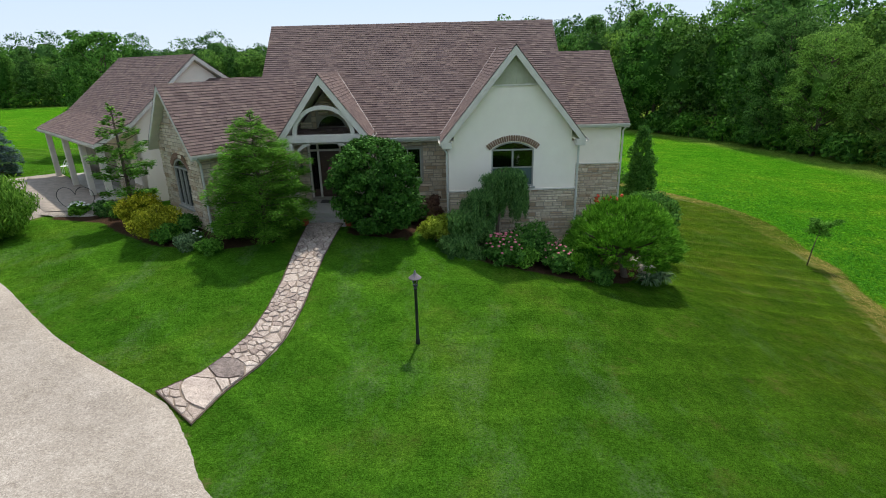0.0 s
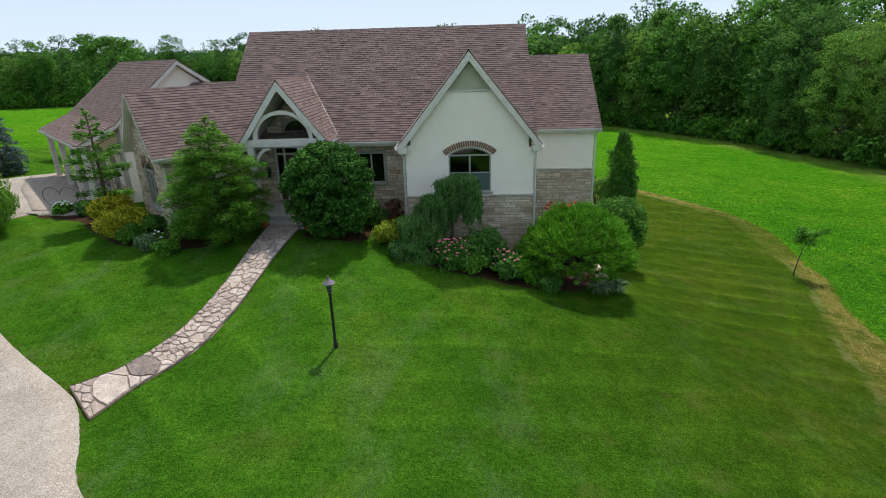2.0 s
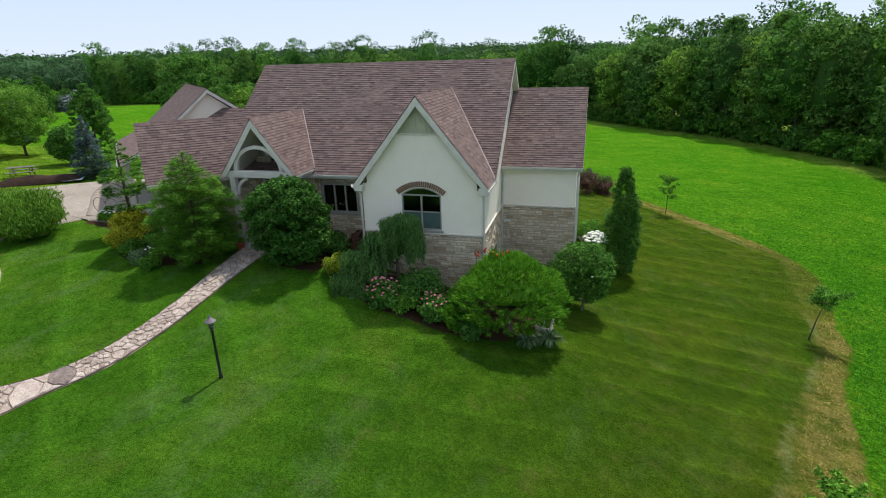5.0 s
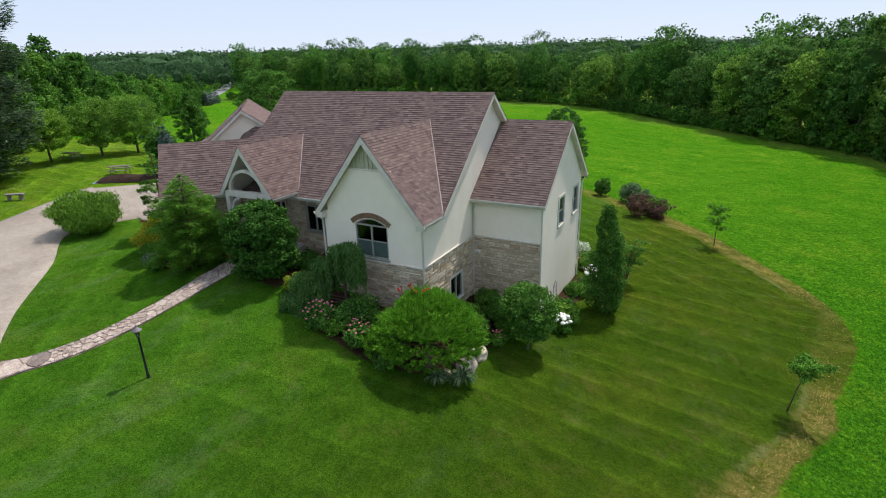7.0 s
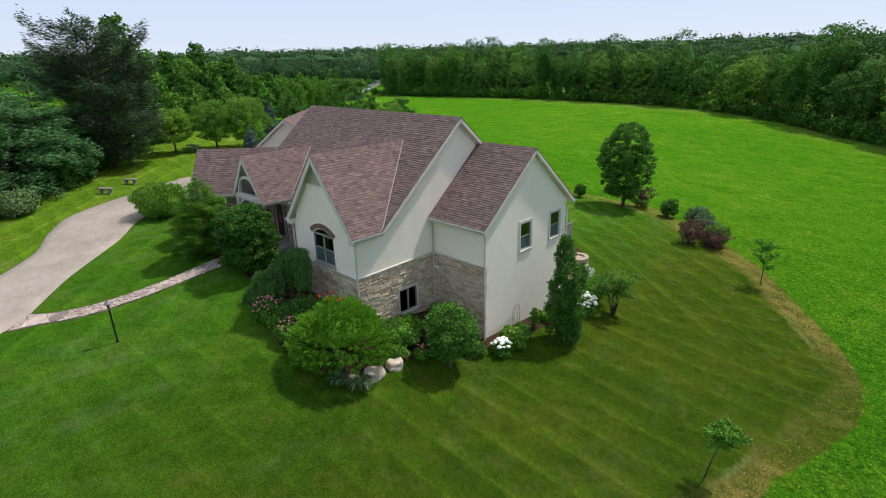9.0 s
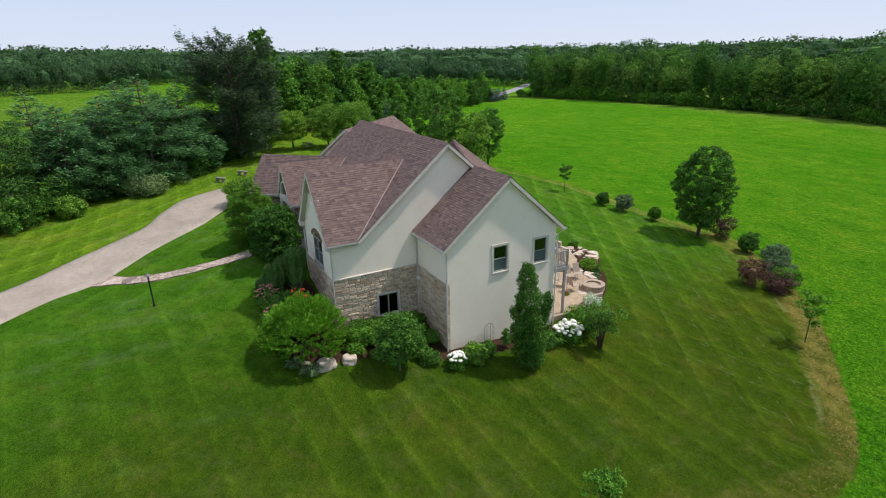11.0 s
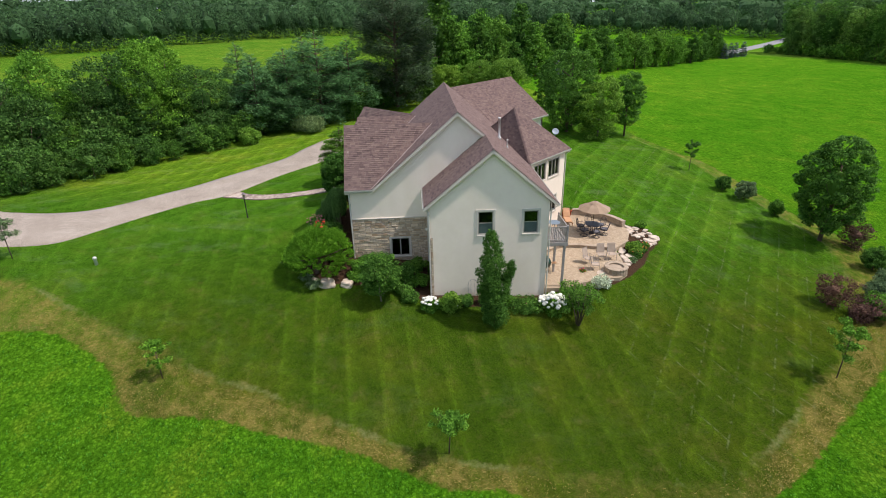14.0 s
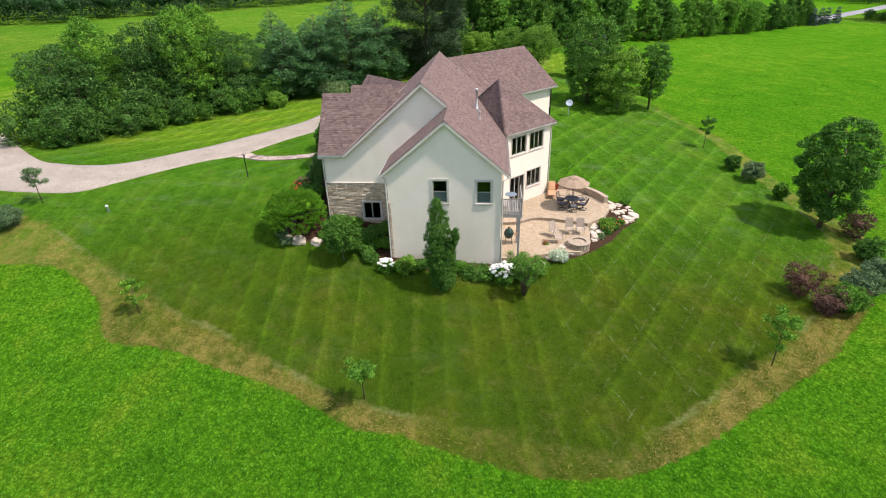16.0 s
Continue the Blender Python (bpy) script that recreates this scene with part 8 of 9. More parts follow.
gc = tagged(new("garden_chair"), "white metal garden chair under the garage porch roof", "chair")
gc.matrix_basis = Matrix.Translation((-28.6, 12.2, lz(-28.6, 12.2) + 0.02)) @ Matrix.Rotation(radians(-40), 4, "Z")
part("seat", lathe([(0.02, 0.42), (0.24, 0.42), (0.26, 0.435), (0.24, 0.45), (0.02, 0.45)], 14), WHITE, gc)
part("backrest", tube([(0.24 * math.cos(a), 0.24 * math.sin(a), 0.45 + 0.42 * math.sin(a) ** 0.7) for a in [math.pi * i / 12 for i in range(13)]], 0.022, 6), WHITE, gc)
for k in range(5):
    a = math.pi * (k + 1) / 6
    part("back_bar", tube([(0.22 * math.cos(a), 0.22 * math.sin(a), 0.45), (0.24 * math.cos(a), 0.24 * math.sin(a), 0.44 + 0.42 * math.sin(a) ** 0.7)], 0.012, 5), WHITE, gc)
for k in range(4):
    a = math.pi / 4 + k * math.pi / 2
    part("leg", tube([(0.18 * math.cos(a), 0.18 * math.sin(a), 0.42), (0.23 * math.cos(a), 0.23 * math.sin(a), -0.02)], 0.018, 6), WHITE, gc)

# picnic tables beyond the drive
WEATHERED = mat_plain("weathered_timber", (0.17, 0.15, 0.125), 0.85, 0.15, vary=0.3, grain=20)
OLDSTONE = mat_plain("old_grey_stone", (0.24, 0.22, 0.19), 0.9, 0.15, vary=0.3, grain=20, bump=0.4)
for x, y, a in ((-47.3, 11.3, 20), (-36.8, 9.6, 38), (-34.3, -1.6, 35), (-35.9, 0.9, 35)):
    small = x > -36.5
    p = tagged(new("garden_bench" if small else "picnic_table"), "weathered grey stone garden bench by the drive" if small else "weathered timber picnic table on the lawn", "bench" if small else "picnic table")
    p.matrix_basis = Matrix.Translation((x, y, lz(x, y))) @ Matrix.Rotation(radians(a), 4, "Z")
    if small:
        part("seat", box(-0.65, -0.2, 0.40, 0.65, 0.2, 0.50, 0.02), OLDSTONE, p)
        for sx in (-1, 1):
            part("leg", box(sx * 0.42 - 0.08, -0.16, -0.05, sx * 0.42 + 0.08, 0.16, 0.40, 0.015), OLDSTONE, p)
    else:
        for k in range(5):
            part("top_board", box(-0.9, -0.37 + k * 0.15, 0.72, 0.9, -0.235 + k * 0.15, 0.76, 0.006), WEATHERED, p)
        for sy in (-1, 1):
            part("bench_board", box(-0.9, sy * 0.7 - 0.13, 0.42, 0.9, sy * 0.7 + 0.13, 0.46, 0.006), WEATHERED, p)
        for sx in (-1, 1):
            for sy in (-1, 1):
                part("leg", tube([(sx * 0.6, sy * 0.2, 0.72), (sx * 0.6, sy * 0.72, -0.05)], 0.04, 4), WEATHERED, p)
            part("cross_bar", box(sx * 0.6 - 0.03, -0.75, 0.36, sx * 0.6 + 0.03, 0.75, 0.42, 0.006), WEATHERED, p)


# ---- young trees and shrubs along the lawn's edge ----
def young(x, y, h, w, seed, label, mat=LEAF, base=0.45, lean=(0, 0), leaves=2200, trunk=0.035, size=0.06, shape="round"):
    """A young tree: a thin trunk, a few forked shoots, and leaves in uneven tufts along them."""
    r = random.Random(seed)
    top = Vector((lean[0] * h, lean[1] * h, h * 0.82))
    bars, blobs = [tube([(0, 0, -0.2), (top.x * 0.4, top.y * 0.4, top.z * 0.45), top], [trunk, trunk * 0.8, trunk * 0.25], 7)], []
    for i in range(13):
        f = base + (1.0 - base) * (i + 0.3) / 13
        a = 2.399963 * i + r.uniform(-0.4, 0.4)
        reach = w / 2 * (math.sin(math.pi * min(1, 0.22 + 0.70 * (f - base) / (1 - base))) if shape == "round" else 1.05 - 0.6 * f) * r.uniform(0.55, 1.2)
        p = top * min(1.0, f / 0.82)
        q = p + Vector((math.cos(a) * reach, math.sin(a) * reach, reach * r.uniform(0.15, 0.75)))
        bars.append(tube([p * 0.97, q], [trunk * 0.35, trunk * 0.1], 4, False))
        for g in (0.5, 0.95):
            s = w * r.uniform(0.10, 0.19)
            c = p.lerp(q, g)
            blobs.append(((c.x, c.y, c.z), (s, s, s * 0.75), s * s))
    e = grow("young_tree", (cloud_mesh("crown", leaf_cloud(blobs, leaves, size, seed, shell=0.15), mat), mesh("trunk", *join(*bars), BARK, True)), x, y, label, "tree", group="young edge trees", sink=0.03)
    return e


young(14.5, 5.25, 2.7, 1.7, 101, "leaning young tree with a small crown in cut grass", LEAF, 0.62, (0.16, 0.04), 2000)
young(10.75, 26.55, 3.5, 1.7, 102, "young tree with an oval crown at the meadow edge", LEAF, 0.4)
young(9.85, -9.15, 2.6, 1.25, 103, "thin young tree with sparse leaves at the meadow edge", LEAF, 0.3, (0.02, 0.03), 1500)
young(-0.15, -22.2, 3.0, 1.7, 104, "young crab-apple with a loose crown by the drive", GREYGREEN, 0.45)
shrub("edge_bush", 3.1, -22.6, 1.7, 2.4, GREYGREEN, "loose grey-green bush at the rough grass edge", 4000, 0.075, 0.05, "round", 20, 119, small=0.4)
young(-19.1, 32.5, 3.2, 1.4, 105, "young tree beside the field", LEAFDARK, 0.45)
grow("maple_tree", forest_tree(106, 8.3, 4.9, 1.0, 24000, 0.095, LEAFDARK, "round", 260, 0.14, trunk=0.13, ragged=0.26), -4.7, 36.5, "full dark green maple at the meadow edge", "tree", sink=0.03)
grow("round_tree", forest_tree(107, 9.4, 6.0, 0.5, 24000, 0.10, LEAFDARK, "round", 260, 0.14, trunk=0.16, ragged=0.3), -31.1, 22.8, "dense oval dark green tree behind the house", "tree", sink=0.03)
grow("birch_tree", forest_tree(108, 7.0, 5.0, 0.6, 13000, 0.105, LOCUST, "round", 90, 0.20, bark=BARKPALE, trunk=0.08, ragged=0.5), -28.6, 25.8, "airy light green birch behind the house", "tree", sink=0.03)
grow("oval_tree", forest_tree(109, 7.4, 3.7, 1.4, 14000, 0.085, LEAFDARK, "round", 150, 0.18, trunk=0.09, ragged=0.35), -30.8, 29.9, "narrow oval dark green tree at the lawn's end", "tree", sink=0.03)
grow("blue_spruce", pine_meshes(110, 4.6, 2.5, 14000, SPRUCE, 20, 0.10, 0.075, 0.12, 8, 1.15), -31.9, 11.2, "blue spruce beside the parking area", "spruce tree")
grow("young_maple", forest_tree(111, 6.6, 3.4, 0.5, 14000, 0.085, LEAFDARK, "ovate", 150, 0.18, trunk=0.10), -44.5, 23.5, "tall green tree beyond the parking area", "tree", sink=0.03)
shrub("round_bush", -38.3, 15.0, 3.4, 2.9, LEAFDARK, "dense round dark green tree on the far lawn", 5000, 0.12, 0.3, "round", 30, 112, 0.08, True, 0.38, category="tree")
for x, y, h, w_, k in ((-47.0, 18.0, 5.9, 5.4, 113), (-47.0, 14.2, 5.6, 5.0, 114), (-47.4, 9.4, 5.0, 4.2, 115)):
    grow("locust_tree", forest_tree(k, h, w_, 1.4, 17000, 0.08, LOCUST, "round", 150, 0.17, trunk=0.09, ragged=0.5), x, y, "airy light green shade tree beyond the parking area", "tree", group="lawn shade trees", sink=0.03)
SOIL = mat_plain("dark_mulch", (0.045, 0.028, 0.02), 0.95, 0.1, vary=0.4, grain=20, bump=0.8)
TARP = mat_plain("pale_blue_tarp", (0.36, 0.47, 0.50), 0.5, 0.3, vary=0.2)
hv, hf = [], []
for i in range(25):
    for j in range(11):
        u, v_ = i / 24 * 2 - 1, j / 10 * 2 - 1
        q = max(0.0, 1 - u * u) * max(0.0, 1 - v_ * v_)
        hv.append((u * 2.6, v_ * 1.0, -0.06 + 0.62 * math.sqrt(q) * (0.75 + 0.5 * noise.noise(Vector((u * 2.2, v_ * 1.5, 1.0))))))
hf = [(i * 11 + j, i * 11 + j + 1, (i + 1) * 11 + j + 1, (i + 1) * 11 + j) for i in range(24) for j in range(10)]
hm = tagged(part("mulch_heap", (hv, hf), SOIL, smooth=True), "long heap of dark brown mulch on a tarp by the gravel", "mulch pile")
hm.matrix_basis = Matrix.Translation((-33.9, 8.6, lz(-33.9, 8.6) + 0.1)) @ Matrix.Rotation(radians(38), 4, "Z")
tp = tagged(part("tarp", box(-2.6, -0.95, 0.0, 2.7, 0.9, 0.02, 0.006), TARP), "pale blue tarpaulin spread under the mulch heap", "tarpaulin")
tp.matrix_basis = Matrix.Translation((-33.9, 8.6, lz(-33.9, 8.6) + 0.08)) @ Matrix.Rotation(radians(38), 4, "Z")
for i, (x, y, h, w, m, lab) in enumerate(((-14.1, 33.4, 1.5, 1.5, LEAFDARK, "dark rounded shrub at the field edge"), (-12.0, 34.3, 1.9, 1.9, GREYGREEN, "grey-green rounded shrub at the field edge"), (-9.0, 35.4, 1.5, 1.3, LEAF, "small green shrub at the field edge"),
                                          (4.1, 30.9, 1.9, 2.1, PURPLE, "purple-leaved barberry in the edge planting"), (5.7, 31.8, 1.4, 2.2, PURPLE, "purple-leaved barberry in the edge planting"), (5.1, 33.6, 1.2, 1.8, PURPLE, "low purple barberry in the edge planting"),
                                          (-3.6, 38.5, 2.0, 2.2, PURPLE, "purple shrub beside the maple"), (-0.4, 37.6, 1.9, 1.9, LEAFDARK, "dark green rounded shrub in the edge planting"), (2.6, 36.6, 2.2, 2.4, GREYGREEN, "grassy green shrub in the edge planting"), (4.0, 34.6, 2.0, 2.6, GREYGREEN, "grassy green shrub in the edge planting"), (5.6, 33.0, 1.8, 2.4, LEAF, "green shrub in the edge planting"))):
    if m is PURPLE:
        grow("edge_shrub", forest_tree(120 + i, h * 1.1, w * 1.1, 0.1, 3600, 0.055, m, "vase", 90, 0.20, trunk=0.03, ragged=0.8), x, y, lab, "shrub", sink=0.03)
    else:
        shrub("edge_shrub", x, y, h, w, m, lab, 3600, 0.075, 0.05, "round", 26, 120 + i, small=0.30)

# ---- the tree belt beyond the drive ----
PINES = [pine_meshes(140 + i, h, w, 21000, m, 17, 0.3, 0.16, 0.30, 9, 1.45, 3, 0.24) for i, (h, w, m) in enumerate(((9.5, 8.0, NEEDLE), (10.5, 8.6, NEEDLE), (9.0, 7.6, NEEDLE)))]
OLDPINE = pine_meshes(146, 14.6, 10.5, 60000, NEEDLEDARK, 17, 0.6, 0.17, 0.75, 9, 2.6, 3, 0.42)
BELT = [forest_tree(150 + i, h, w, 0.6, 17000, 0.095, m, sh, 200, 0.155, trunk=0.14) for i, (h, w, m, sh) in enumerate(((9.5, 7.2, BELTLEAF, "round"), (8.5, 6.8, BELTLEAF, "vase"), (10.5, 6.5, LEAF, "ovate"), (7.5, 6.2, BELTLEAF, "round")))]
BRUSH = [forest_tree(160 + i, h, w, 0.05, 2600, 0.105, m, "round", 60, 0.24, trunk=0.05, ragged=0.6) for i, (h, w, m) in enumerate(((3.4, 3.4, DEEPGREEN), (4.2, 3.8, BELTLEAF), (2.6, 3.2, LEAFDARK)))]
FARBRUSH = [forest_tree(165 + i, h, w, 0.02, 900, 0.24, m, "round", 22, 0.34, trunk=0.05, ragged=0.6) for i, (h, w, m) in enumerate(((2.8, 3.8, LEAFDARK), (3.4, 4.2, LEAF)))]
bl_ = random.Random(5)
for i, (x, y) in enumerate(((-41.8, -4.0), (-39.0, -7.6), (-37.0, -11.2), (-34.8, -14.6), (-42.0, -9.8), (-40.0, -13.4), (-45.2, -5.8), (-37.6, -17.0))):
    grow("white_pine", PINES[i % 3], x, y, "broad blue-green white pine in the tree belt", "pine tree", bl_.uniform(0, 6), bl_.uniform(0.9, 1.1), "belt pines")
grow("old_pine", OLDPINE, -45.0, 2.2, "tall old dark pine standing over the tree belt", "pine tree")
for i, (x, y) in enumerate(((-31.5, -20.0), (-28.0, -24.5), (-24.5, -28.5), (-20.0, -31.5), (-17.5, -32.5), (-33.5, -24.5), (-29.0, -30.0), (-24.0, -36.0), (-26.5, -27.0), (-22.0, -31.5))):
    grow("belt_tree", BELT[(0, 2, 1, 3)[i % 4]], x, y, "leafy green tree in the belt beyond the drive", "tree", bl_.uniform(0, 6), bl_.uniform(0.88, 1.15), "belt trees")
for i in range(62):
    t = (i % 31) / 30
    k = 0 if i < 31 else 2.4
    x, y = -37.5 + 26.0 * t - k * 0.7 + bl_.uniform(-1.4, 1.4), -11.6 - 19.5 * t ** 0.85 - k + bl_.uniform(-1.4, 1.4)
    grow("brush_shrub", BRUSH[i % 3], x, y, "dense green undergrowth shrub at the foot of the belt", "shrub", bl_.uniform(0, 6), bl_.uniform(0.55, 1.1) + (0.35 if i > 30 else 0), "undergrowth")
for i in range(22):
    t = i / 21
    x, y = -40.5 - 17 * t + bl_.uniform(-1.5, 1.5), -3.0 + 15.0 * t + 4 * math.sin(3.1 * t) * -0.6 + bl_.uniform(-1.2, 1.2)
    grow("brush_shrub", BRUSH[i % 3], x, y, "dense green undergrowth shrub below the old pine", "shrub", bl_.uniform(0, 6), bl_.uniform(0.6, 1.25), "undergrowth")
shrub("sumac_shrub", -29.4, -14.6, 1.9, 2.6, LEAFLIGHT, "light green broad-leaved shrub on the verge", 2600, 0.12, 0.05, "round", 14, 170)
for x, y in ((-33.2, -8.0), (-34.4, -9.4)):
    shrub("rounded_bush", x, y, 1.9, 3.0, GREYGREEN, "low rounded grey-green bush by the drive", 2600, 0.10, 0.05, "round", 14, 171)
HEDGE = [forest_tree(181 + i, h, w, 0.4, 5600, 0.19, m, sh, 120, 0.19, trunk=0.16) for i, (h, w, m, sh) in enumerate(((9.5, 7.0, LEAF, "round"), (8.5, 6.0, LEAF, "ovate"), (10.0, 6.0, LEAFLIGHT, "vase"), (8.5, 5.6, LEAFDARK, "ovate"), (11.0, 5.2, DEEPGREEN, "ovate"), (6.0, 5.0, LEAFDARK, "round")))]


def along_line(line, step):
    for (ax, ay), (bx_, by_) in zip(line, line[1:]):
        n = max(1, int(math.hypot(bx_ - ax, by_ - ay) / step))
        for i in range(n):
            yield ax + (bx_ - ax) * i / n, ay + (by_ - ay) * i / n, math.atan2(by_ - ay, bx_ - ax)


for x, y, a in along_line([(-58, 9), (-64, 17), (-73, 24), (-84, 33), (-94, 43), (-106, 57), (-122, 76), (-136, 93), (-152, 111)], 4.0):
    grow("hedgerow_tree", HEDGE[bl_.randrange(6)], x + bl_.uniform(-1.8, 1.8), y + bl_.uniform(-1.8, 1.8), "leafy tree in the hedgerow between the fields", "tree", bl_.uniform(0, 6), bl_.uniform(0.72, 1.12) * (1.25 if y < 40 else 1.0 if y < 75 else 0.85), "hedgerow trees")
for x, y, a in along_line([(-62, 2), (-74, 14), (-90, 26), (-110, 44)], 5.0):
    grow("hedgerow_tree", HEDGE[bl_.randrange(6)], x + bl_.uniform(-3, 3), y + bl_.uniform(-3, 3), "leafy tree in the hedgerow between the fields", "tree", bl_.uniform(0, 6), bl_.uniform(0.85, 1.3), "hedgerow trees")

ASPHALT = mat_plain("weathered_asphalt", (0.27, 0.27, 0.275), 0.9, 0.2, vary=0.2, scale=0.4, grain=20, bump=0.3)
ribbon("road", [(-168, 116), (-193, 142), (-232, 183), (-275, 226), (-325, 278)], [(-164, 120), (-189, 146), (-228, 187), (-271, 230), (-321, 282)], 0.12, ASPHALT, "pale grey country road beyond the hedgerow", "road", wobble=0.05)
grow("field_spruce", pine_meshes(117, 5.4, 3.0, 7000, SPRUCE, 16, 0.1, 0.12, 0.12, 8, 1.15, 3), -62.0, 29.5, "blue spruce standing before the hedgerow", "spruce tree")
FARSPRUCE = pine_meshes(118, 5.0, 2.8, 2200, SPRUCE, 12, 0.15, 0.22, 0.1, sides=3)
for x, y in ((-146.0, 106.5), (-148.5, 109.8), (-151.0, 113.0), (-154.0, 117.5)):
    grow("roadside_spruce", FARSPRUCE, x, y, "blue spruce in a row beside the road", "spruce tree", x, group="roadside spruces")

# ---- woods round the fields ----
W_ = random.Random(21)
WOOD = [forest_tree(200 + i, h, wd, 0.6, 7000, 0.25, m, sh, 170, 0.18, ragged=0.30, heart=0.55)
        for i, (h, wd, m, sh) in enumerate([(18, 10, LEAFDARK, "round"), (20, 10, WOODMID, "ovate"), (16, 10, WOODLIGHT, "round"), (19, 10, WOODMID, "vase"), (22, 10.5, LEAFDARK, "vase"), (15, 9, WOODMID, "round")])]
WOODNEAR = [forest_tree(220 + i, h, wd, 1.2, 30000, 0.10, m, sh, 340, 0.145, ragged=0.34) for i, (h, wd, m, sh) in enumerate([(17, 9.5, WOODMID, "ovate"), (19, 10.5, WOODLIGHT, "vase"), (16, 10, WOODMID, "round"), (18, 9.5, WOODDEEP, "ovate"), (15, 9, WOODLIGHT, "round")])]
WOODBACK = [forest_tree(210 + i, h, wd, 2.0, 3600, 0.30, m, "round", 120, 0.20, ragged=0.30, heart=0.66) for i, (h, wd, m) in enumerate([(19, 11, LEAFDARK), (22, 12, BELTLEAF), (18, 11, BELTLEAF)])]
EDGE = [(49, -10), (49, 12), (48, 34), (46, 55), (43, 76), (34, 98), (18, 116), (-3, 136), (-21, 147), (-40, 152), (-60, 154), (-100, 152), (-140, 143), (-170, 135)]
for row, off in enumerate((1.0, 8.0, 16.0)):
    for x, y, a in along_line(EDGE, 5.6 if row == 0 else 7.5):
        nx_, ny_ = math.sin(a), -math.cos(a)
        x2 = x + nx_ * (off + W_.uniform(-1.5, 2.0)) + W_.uniform(-1.5, 1.5)
        y2 = y + ny_ * (off + W_.uniform(-1.5, 2.0)) + W_.uniform(-1.5, 1.5)
        kind_ = WOODNEAR[W_.randrange(5)] if row == 0 and y < 62 else WOOD[W_.randrange(6)] if row == 0 or (y < 62 and row == 1) else WOODBACK[W_.randrange(3)]
        tall = (0.91 if y < 22 else 0.99 if y < 40 else 1.08 if y < 62 else 1.18 if x > 8 else 1.02 if x > -20 else 0.86) * (1.0 if row == 0 else 1.08)
        grow("woodland_tree", kind_, x2, y2, "leafy green broadleaf tree at the edge of the woods", "tree", W_.uniform(0, 6.28), W_.uniform(0.84, 1.10) * tall, "woodland edge trees", wide=W_.uniform(0.85, 1.1))
for x, y, a in along_line(EDGE, 3.8):
    nx_, ny_ = math.sin(a), -math.cos(a)
    k = W_.uniform(-2.2, -0.2)
    grow("woodland_shrub", FARBRUSH[W_.randrange(2)], x + nx_ * k, y + ny_ * k, "low green brush along the woodland edge", "shrub", W_.uniform(0, 6.28), W_.uniform(0.7, 1.5), "woodland brush")


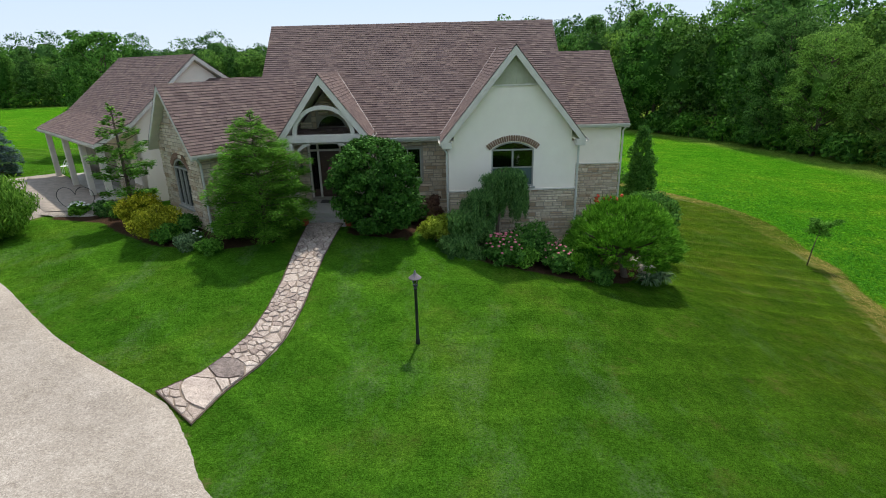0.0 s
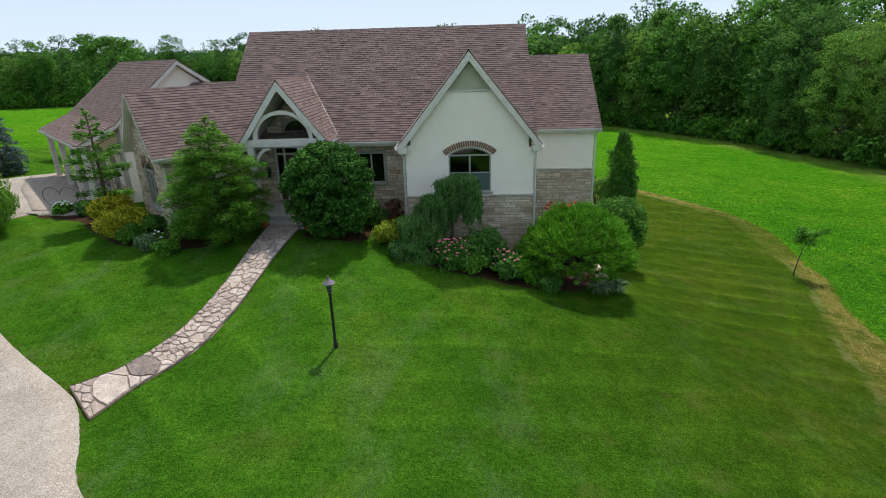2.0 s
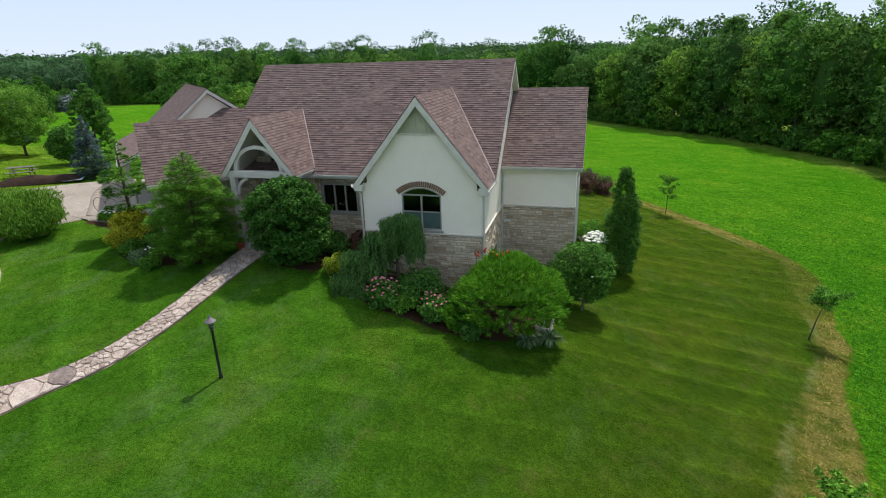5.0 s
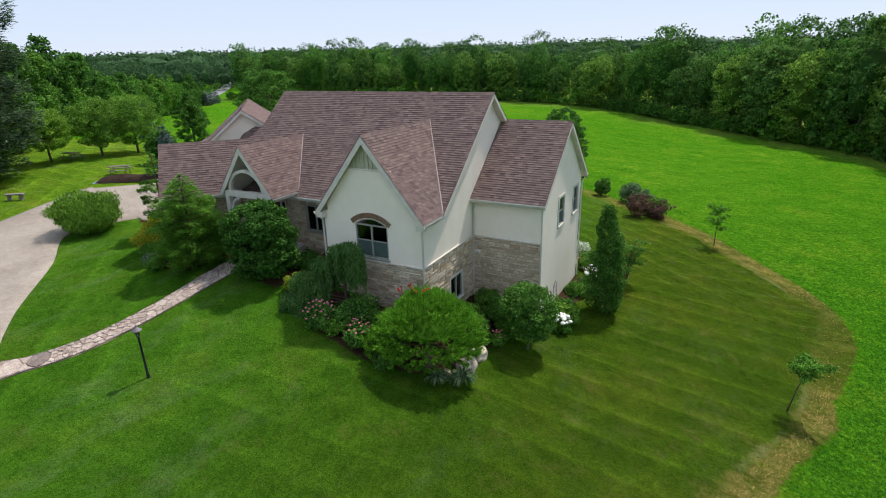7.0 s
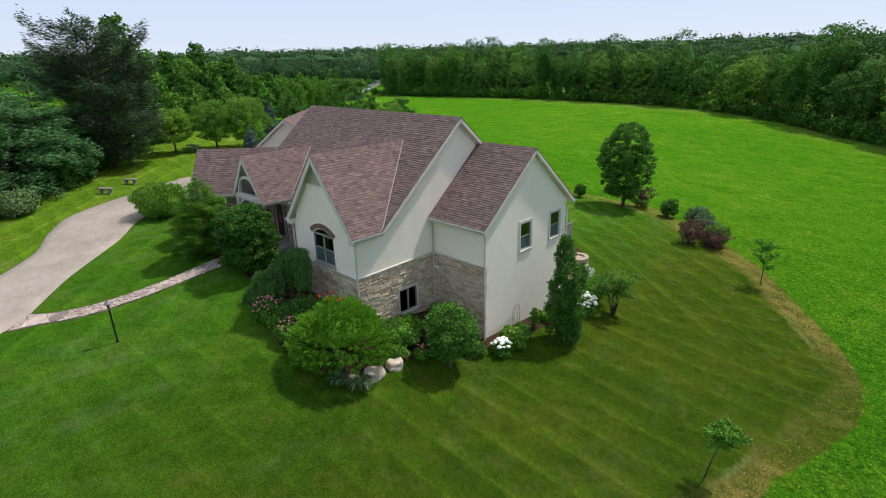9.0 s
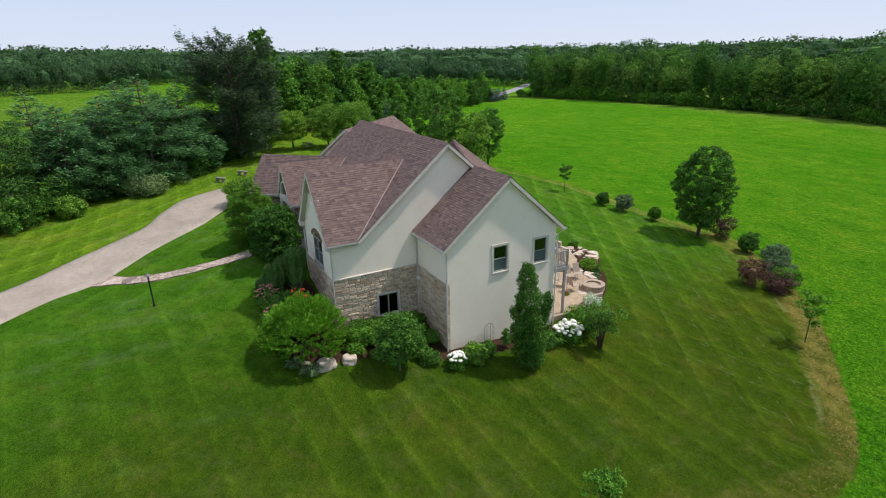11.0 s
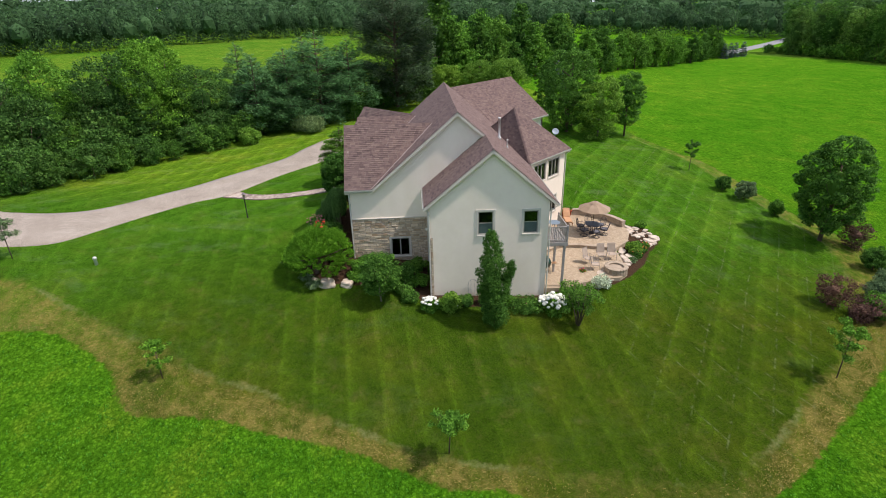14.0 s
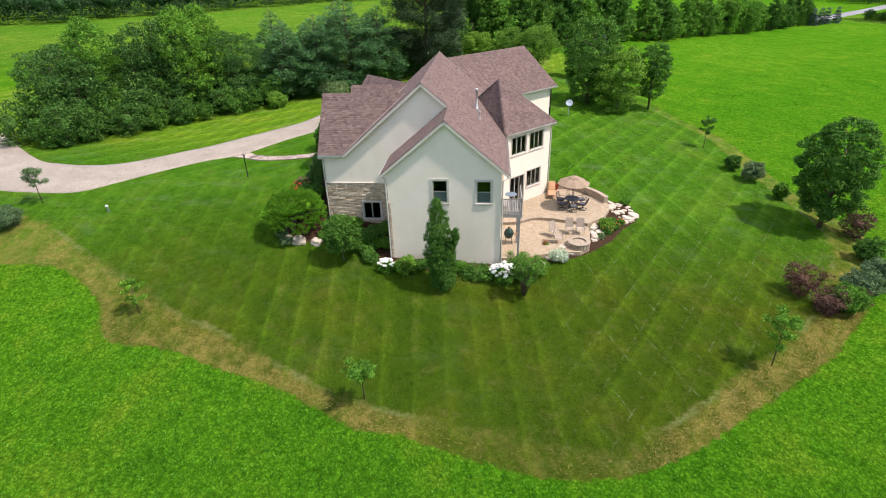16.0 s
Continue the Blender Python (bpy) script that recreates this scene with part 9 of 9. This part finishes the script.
def far_woods():
    """Woods beyond the fields, out to the skyline: one mass of crowns."""
    r = np.random.default_rng(8)
    line = [(-60, -230), (-105, -160), (-135, -122), (-180, -92), (-225, -66), (-272, -24), (-305, 40), (-300, 110), (-260, 165), (-200, 190), (-150, 205)]
    spots = []
    for x, y, a in along_line(line, 6.0):
        nx_, ny_ = math.sin(a), -math.cos(a)
        for d in (0, 7, 15, 24, 36, 52, 75, 105):
            spots.append((x - nx_ * d, y - ny_ * d, 420 if d < 12 else 220 if d < 30 else 80, 0.36 if d < 12 else 0.40 if d < 30 else 0.60))
    out, solid_v, solid_f = [], [], []
    bm = bmesh.new()
    bmesh.ops.create_icosphere(bm, subdivisions=1, radius=1)
    ball = [v.co.copy() for v in bm.verts]
    ball_f = [tuple(v.index for v in f.verts) for f in bm.faces]
    bm.free()

    def tree(x, y, h, wide, n, s, heart):
        """One far crown: a dark uneven mass, and leaves over its upper side."""
        z = lz(x, y)
        k = len(solid_v)
        for c in ball:
            q = heart * (1 + 0.25 * noise.noise(c * 1.6 + Vector((x, y, 0))))
            solid_v.append((x + c.x * wide * q, y + c.y * wide * q, z + h * 0.50 + c.z * h * 0.50 * q))
        solid_f.extend(tuple(i + k for i in f) for f in ball_f)
        d = r.normal(size=(n, 3))
        d /= np.linalg.norm(d, axis=1, keepdims=True)
        low = np.where(d[:, 2] < 0, 1 / np.maximum(0.35, np.sqrt(1 - d[:, 2] ** 2)) ** 0.9, 1.0)     # the skirts hang straight down
        lump = 1 + 0.14 * np.sin(d[:, 0] * 5 + x) * np.cos(d[:, 1] * 5 + y) + r.normal(0, 0.05, n)
        out.append((np.array([x, y, z + h * 0.52]) + d * (lump * low)[:, None] * np.array([wide, wide, 0]) + d * lump[:, None] * np.array([0, 0, h * 0.50]), d, np.full(n, s)))

    for x, y, n, s in spots:
        tree(x + r.uniform(-4.5, 4.5), y + r.uniform(-4.5, 4.5), r.uniform(9, 17), r.uniform(3.6, 6.2), n, s, 0.50 if s < 0.5 else 0.70)
    m = 2600
    ang = r.uniform(0, 2 * np.pi, m)
    rad = 330 + 900 * r.random(m) ** 1.2
    for a, q in zip(ang, rad):
        k = 1 + q / 500
        tree(-20 + math.sin(a) * q, 30 + math.cos(a) * q, r.uniform(11, 18), 7.5 * k, 46, 0.72 * k, 0.66)
    pos = np.concatenate([o[0] for o in out])
    nrm = np.concatenate([o[1] for o in out]) + r.normal(size=pos.shape) * 0.4
    siz = np.concatenate([o[2] for o in out])[:, None] * (0.6 + 0.8 * r.random((len(pos), 1)))
    nrm /= np.linalg.norm(nrm, axis=1, keepdims=True)
    t = np.cross(nrm, r.normal(size=pos.shape))
    t /= np.linalg.norm(t, axis=1, keepdims=True)
    b = np.cross(nrm, t)
    v = np.stack([pos - t * siz, pos + (t * 0.8 + b * 0.65) * siz, pos + (t * 0.8 - b * 0.65) * siz], 1).reshape(-1, 3)
    ob = new("far_woods", cloud_mesh("far_woods", v, FARLEAF, (solid_v, solid_f), 3))
    tagged(ob, "dark green distant woods out to the skyline", "woods", kind="stuff")


far_woods()


# ---- grass that stands: meadow tufts and cut hay ----
def tufts():
    r = np.random.default_rng(12)
    n = 16000
    x, y = r.normal(16, 8, n), r.normal(4, 14, n)
    d = from_line(x, y, MEADOW)
    keep = d > 0.15
    x, y = x[keep], y[keep]
    m = len(x)
    h = r.uniform(0.03, 0.10, m)
    pos = np.stack([x, y, land(x, y) - 0.01], -1)
    verts = []
    for k in range(4):
        a = r.uniform(0, 6.283, m)
        s = np.stack([np.cos(a), np.sin(a), 0 * a], -1) * r.uniform(0.015, 0.04, m)[:, None]
        lean_ = np.stack([r.normal(0, 0.4, m) * h, r.normal(0, 0.4, m) * h, h], -1)
        off = np.stack([r.normal(0, 0.06, m), r.normal(0, 0.06, m), 0 * a], -1)
        verts += [np.stack([pos + off - s, pos + off + s, pos + off + lean_ * 1.0 + s * 0.5, pos + off + lean_ - s * 0.5], 1)]
    v = np.concatenate(verts).reshape(-1, 3)
    ob = new("meadow_grass", cloud_mesh("meadow_grass", v, MEADOWBLADE))
    tagged(ob, "tufts of bright green meadow grass", "grass", kind="stuff")
    n = 150000
    x, y = r.uniform(2, 19, n), r.uniform(-22, 34, n)
    inner, outer = from_line(x, y, LAWN), from_line(x, y, MEADOW)
    thick = 0.5 + 0.5 * np.sin(x * 0.9 + 2) * np.sin(y * 0.6)
    keep = (inner > 0.25) & (outer < -0.1) & (r.random(n) < (0.15 + 0.85 * thick) * np.where((y > 8) & (y < 19), 0.25, 1.0))
    x, y = x[keep], y[keep]
    m = len(x)
    a = np.arctan2(y - 8, x + 4) + math.pi / 2 + r.normal(0, 0.75, m)
    t = np.stack([np.cos(a), np.sin(a), r.uniform(0.0, 0.28, m)], -1) * r.uniform(0.06, 0.17, m)[:, None]
    b = np.stack([-np.sin(a), np.cos(a), 0 * a], -1) * 0.006
    p = np.stack([x, y, land(x, y) + r.uniform(0.0, 0.04, m)], -1)
    v = np.stack([p - b, p + b, p + t + b * 0.4, p + t - b * 0.4], 1).reshape(-1, 3)
    ob = new("cut_hay", cloud_mesh("cut_hay", v, HAYBLADE))
    tagged(ob, "dry straw-coloured cut hay along the lawn border", "hay", kind="stuff")


MEADOWBLADE = mat_leaf("meadow_blades", (0.042, 0.190, 0.012), (0.066, 0.245, 0.016), (0.115, 0.275, 0.028), 0.45)
HAYBLADE = mat_leaf("hay_blades", (0.18, 0.135, 0.040), (0.29, 0.215, 0.065), (0.38, 0.285, 0.100), 0.3)
tufts()
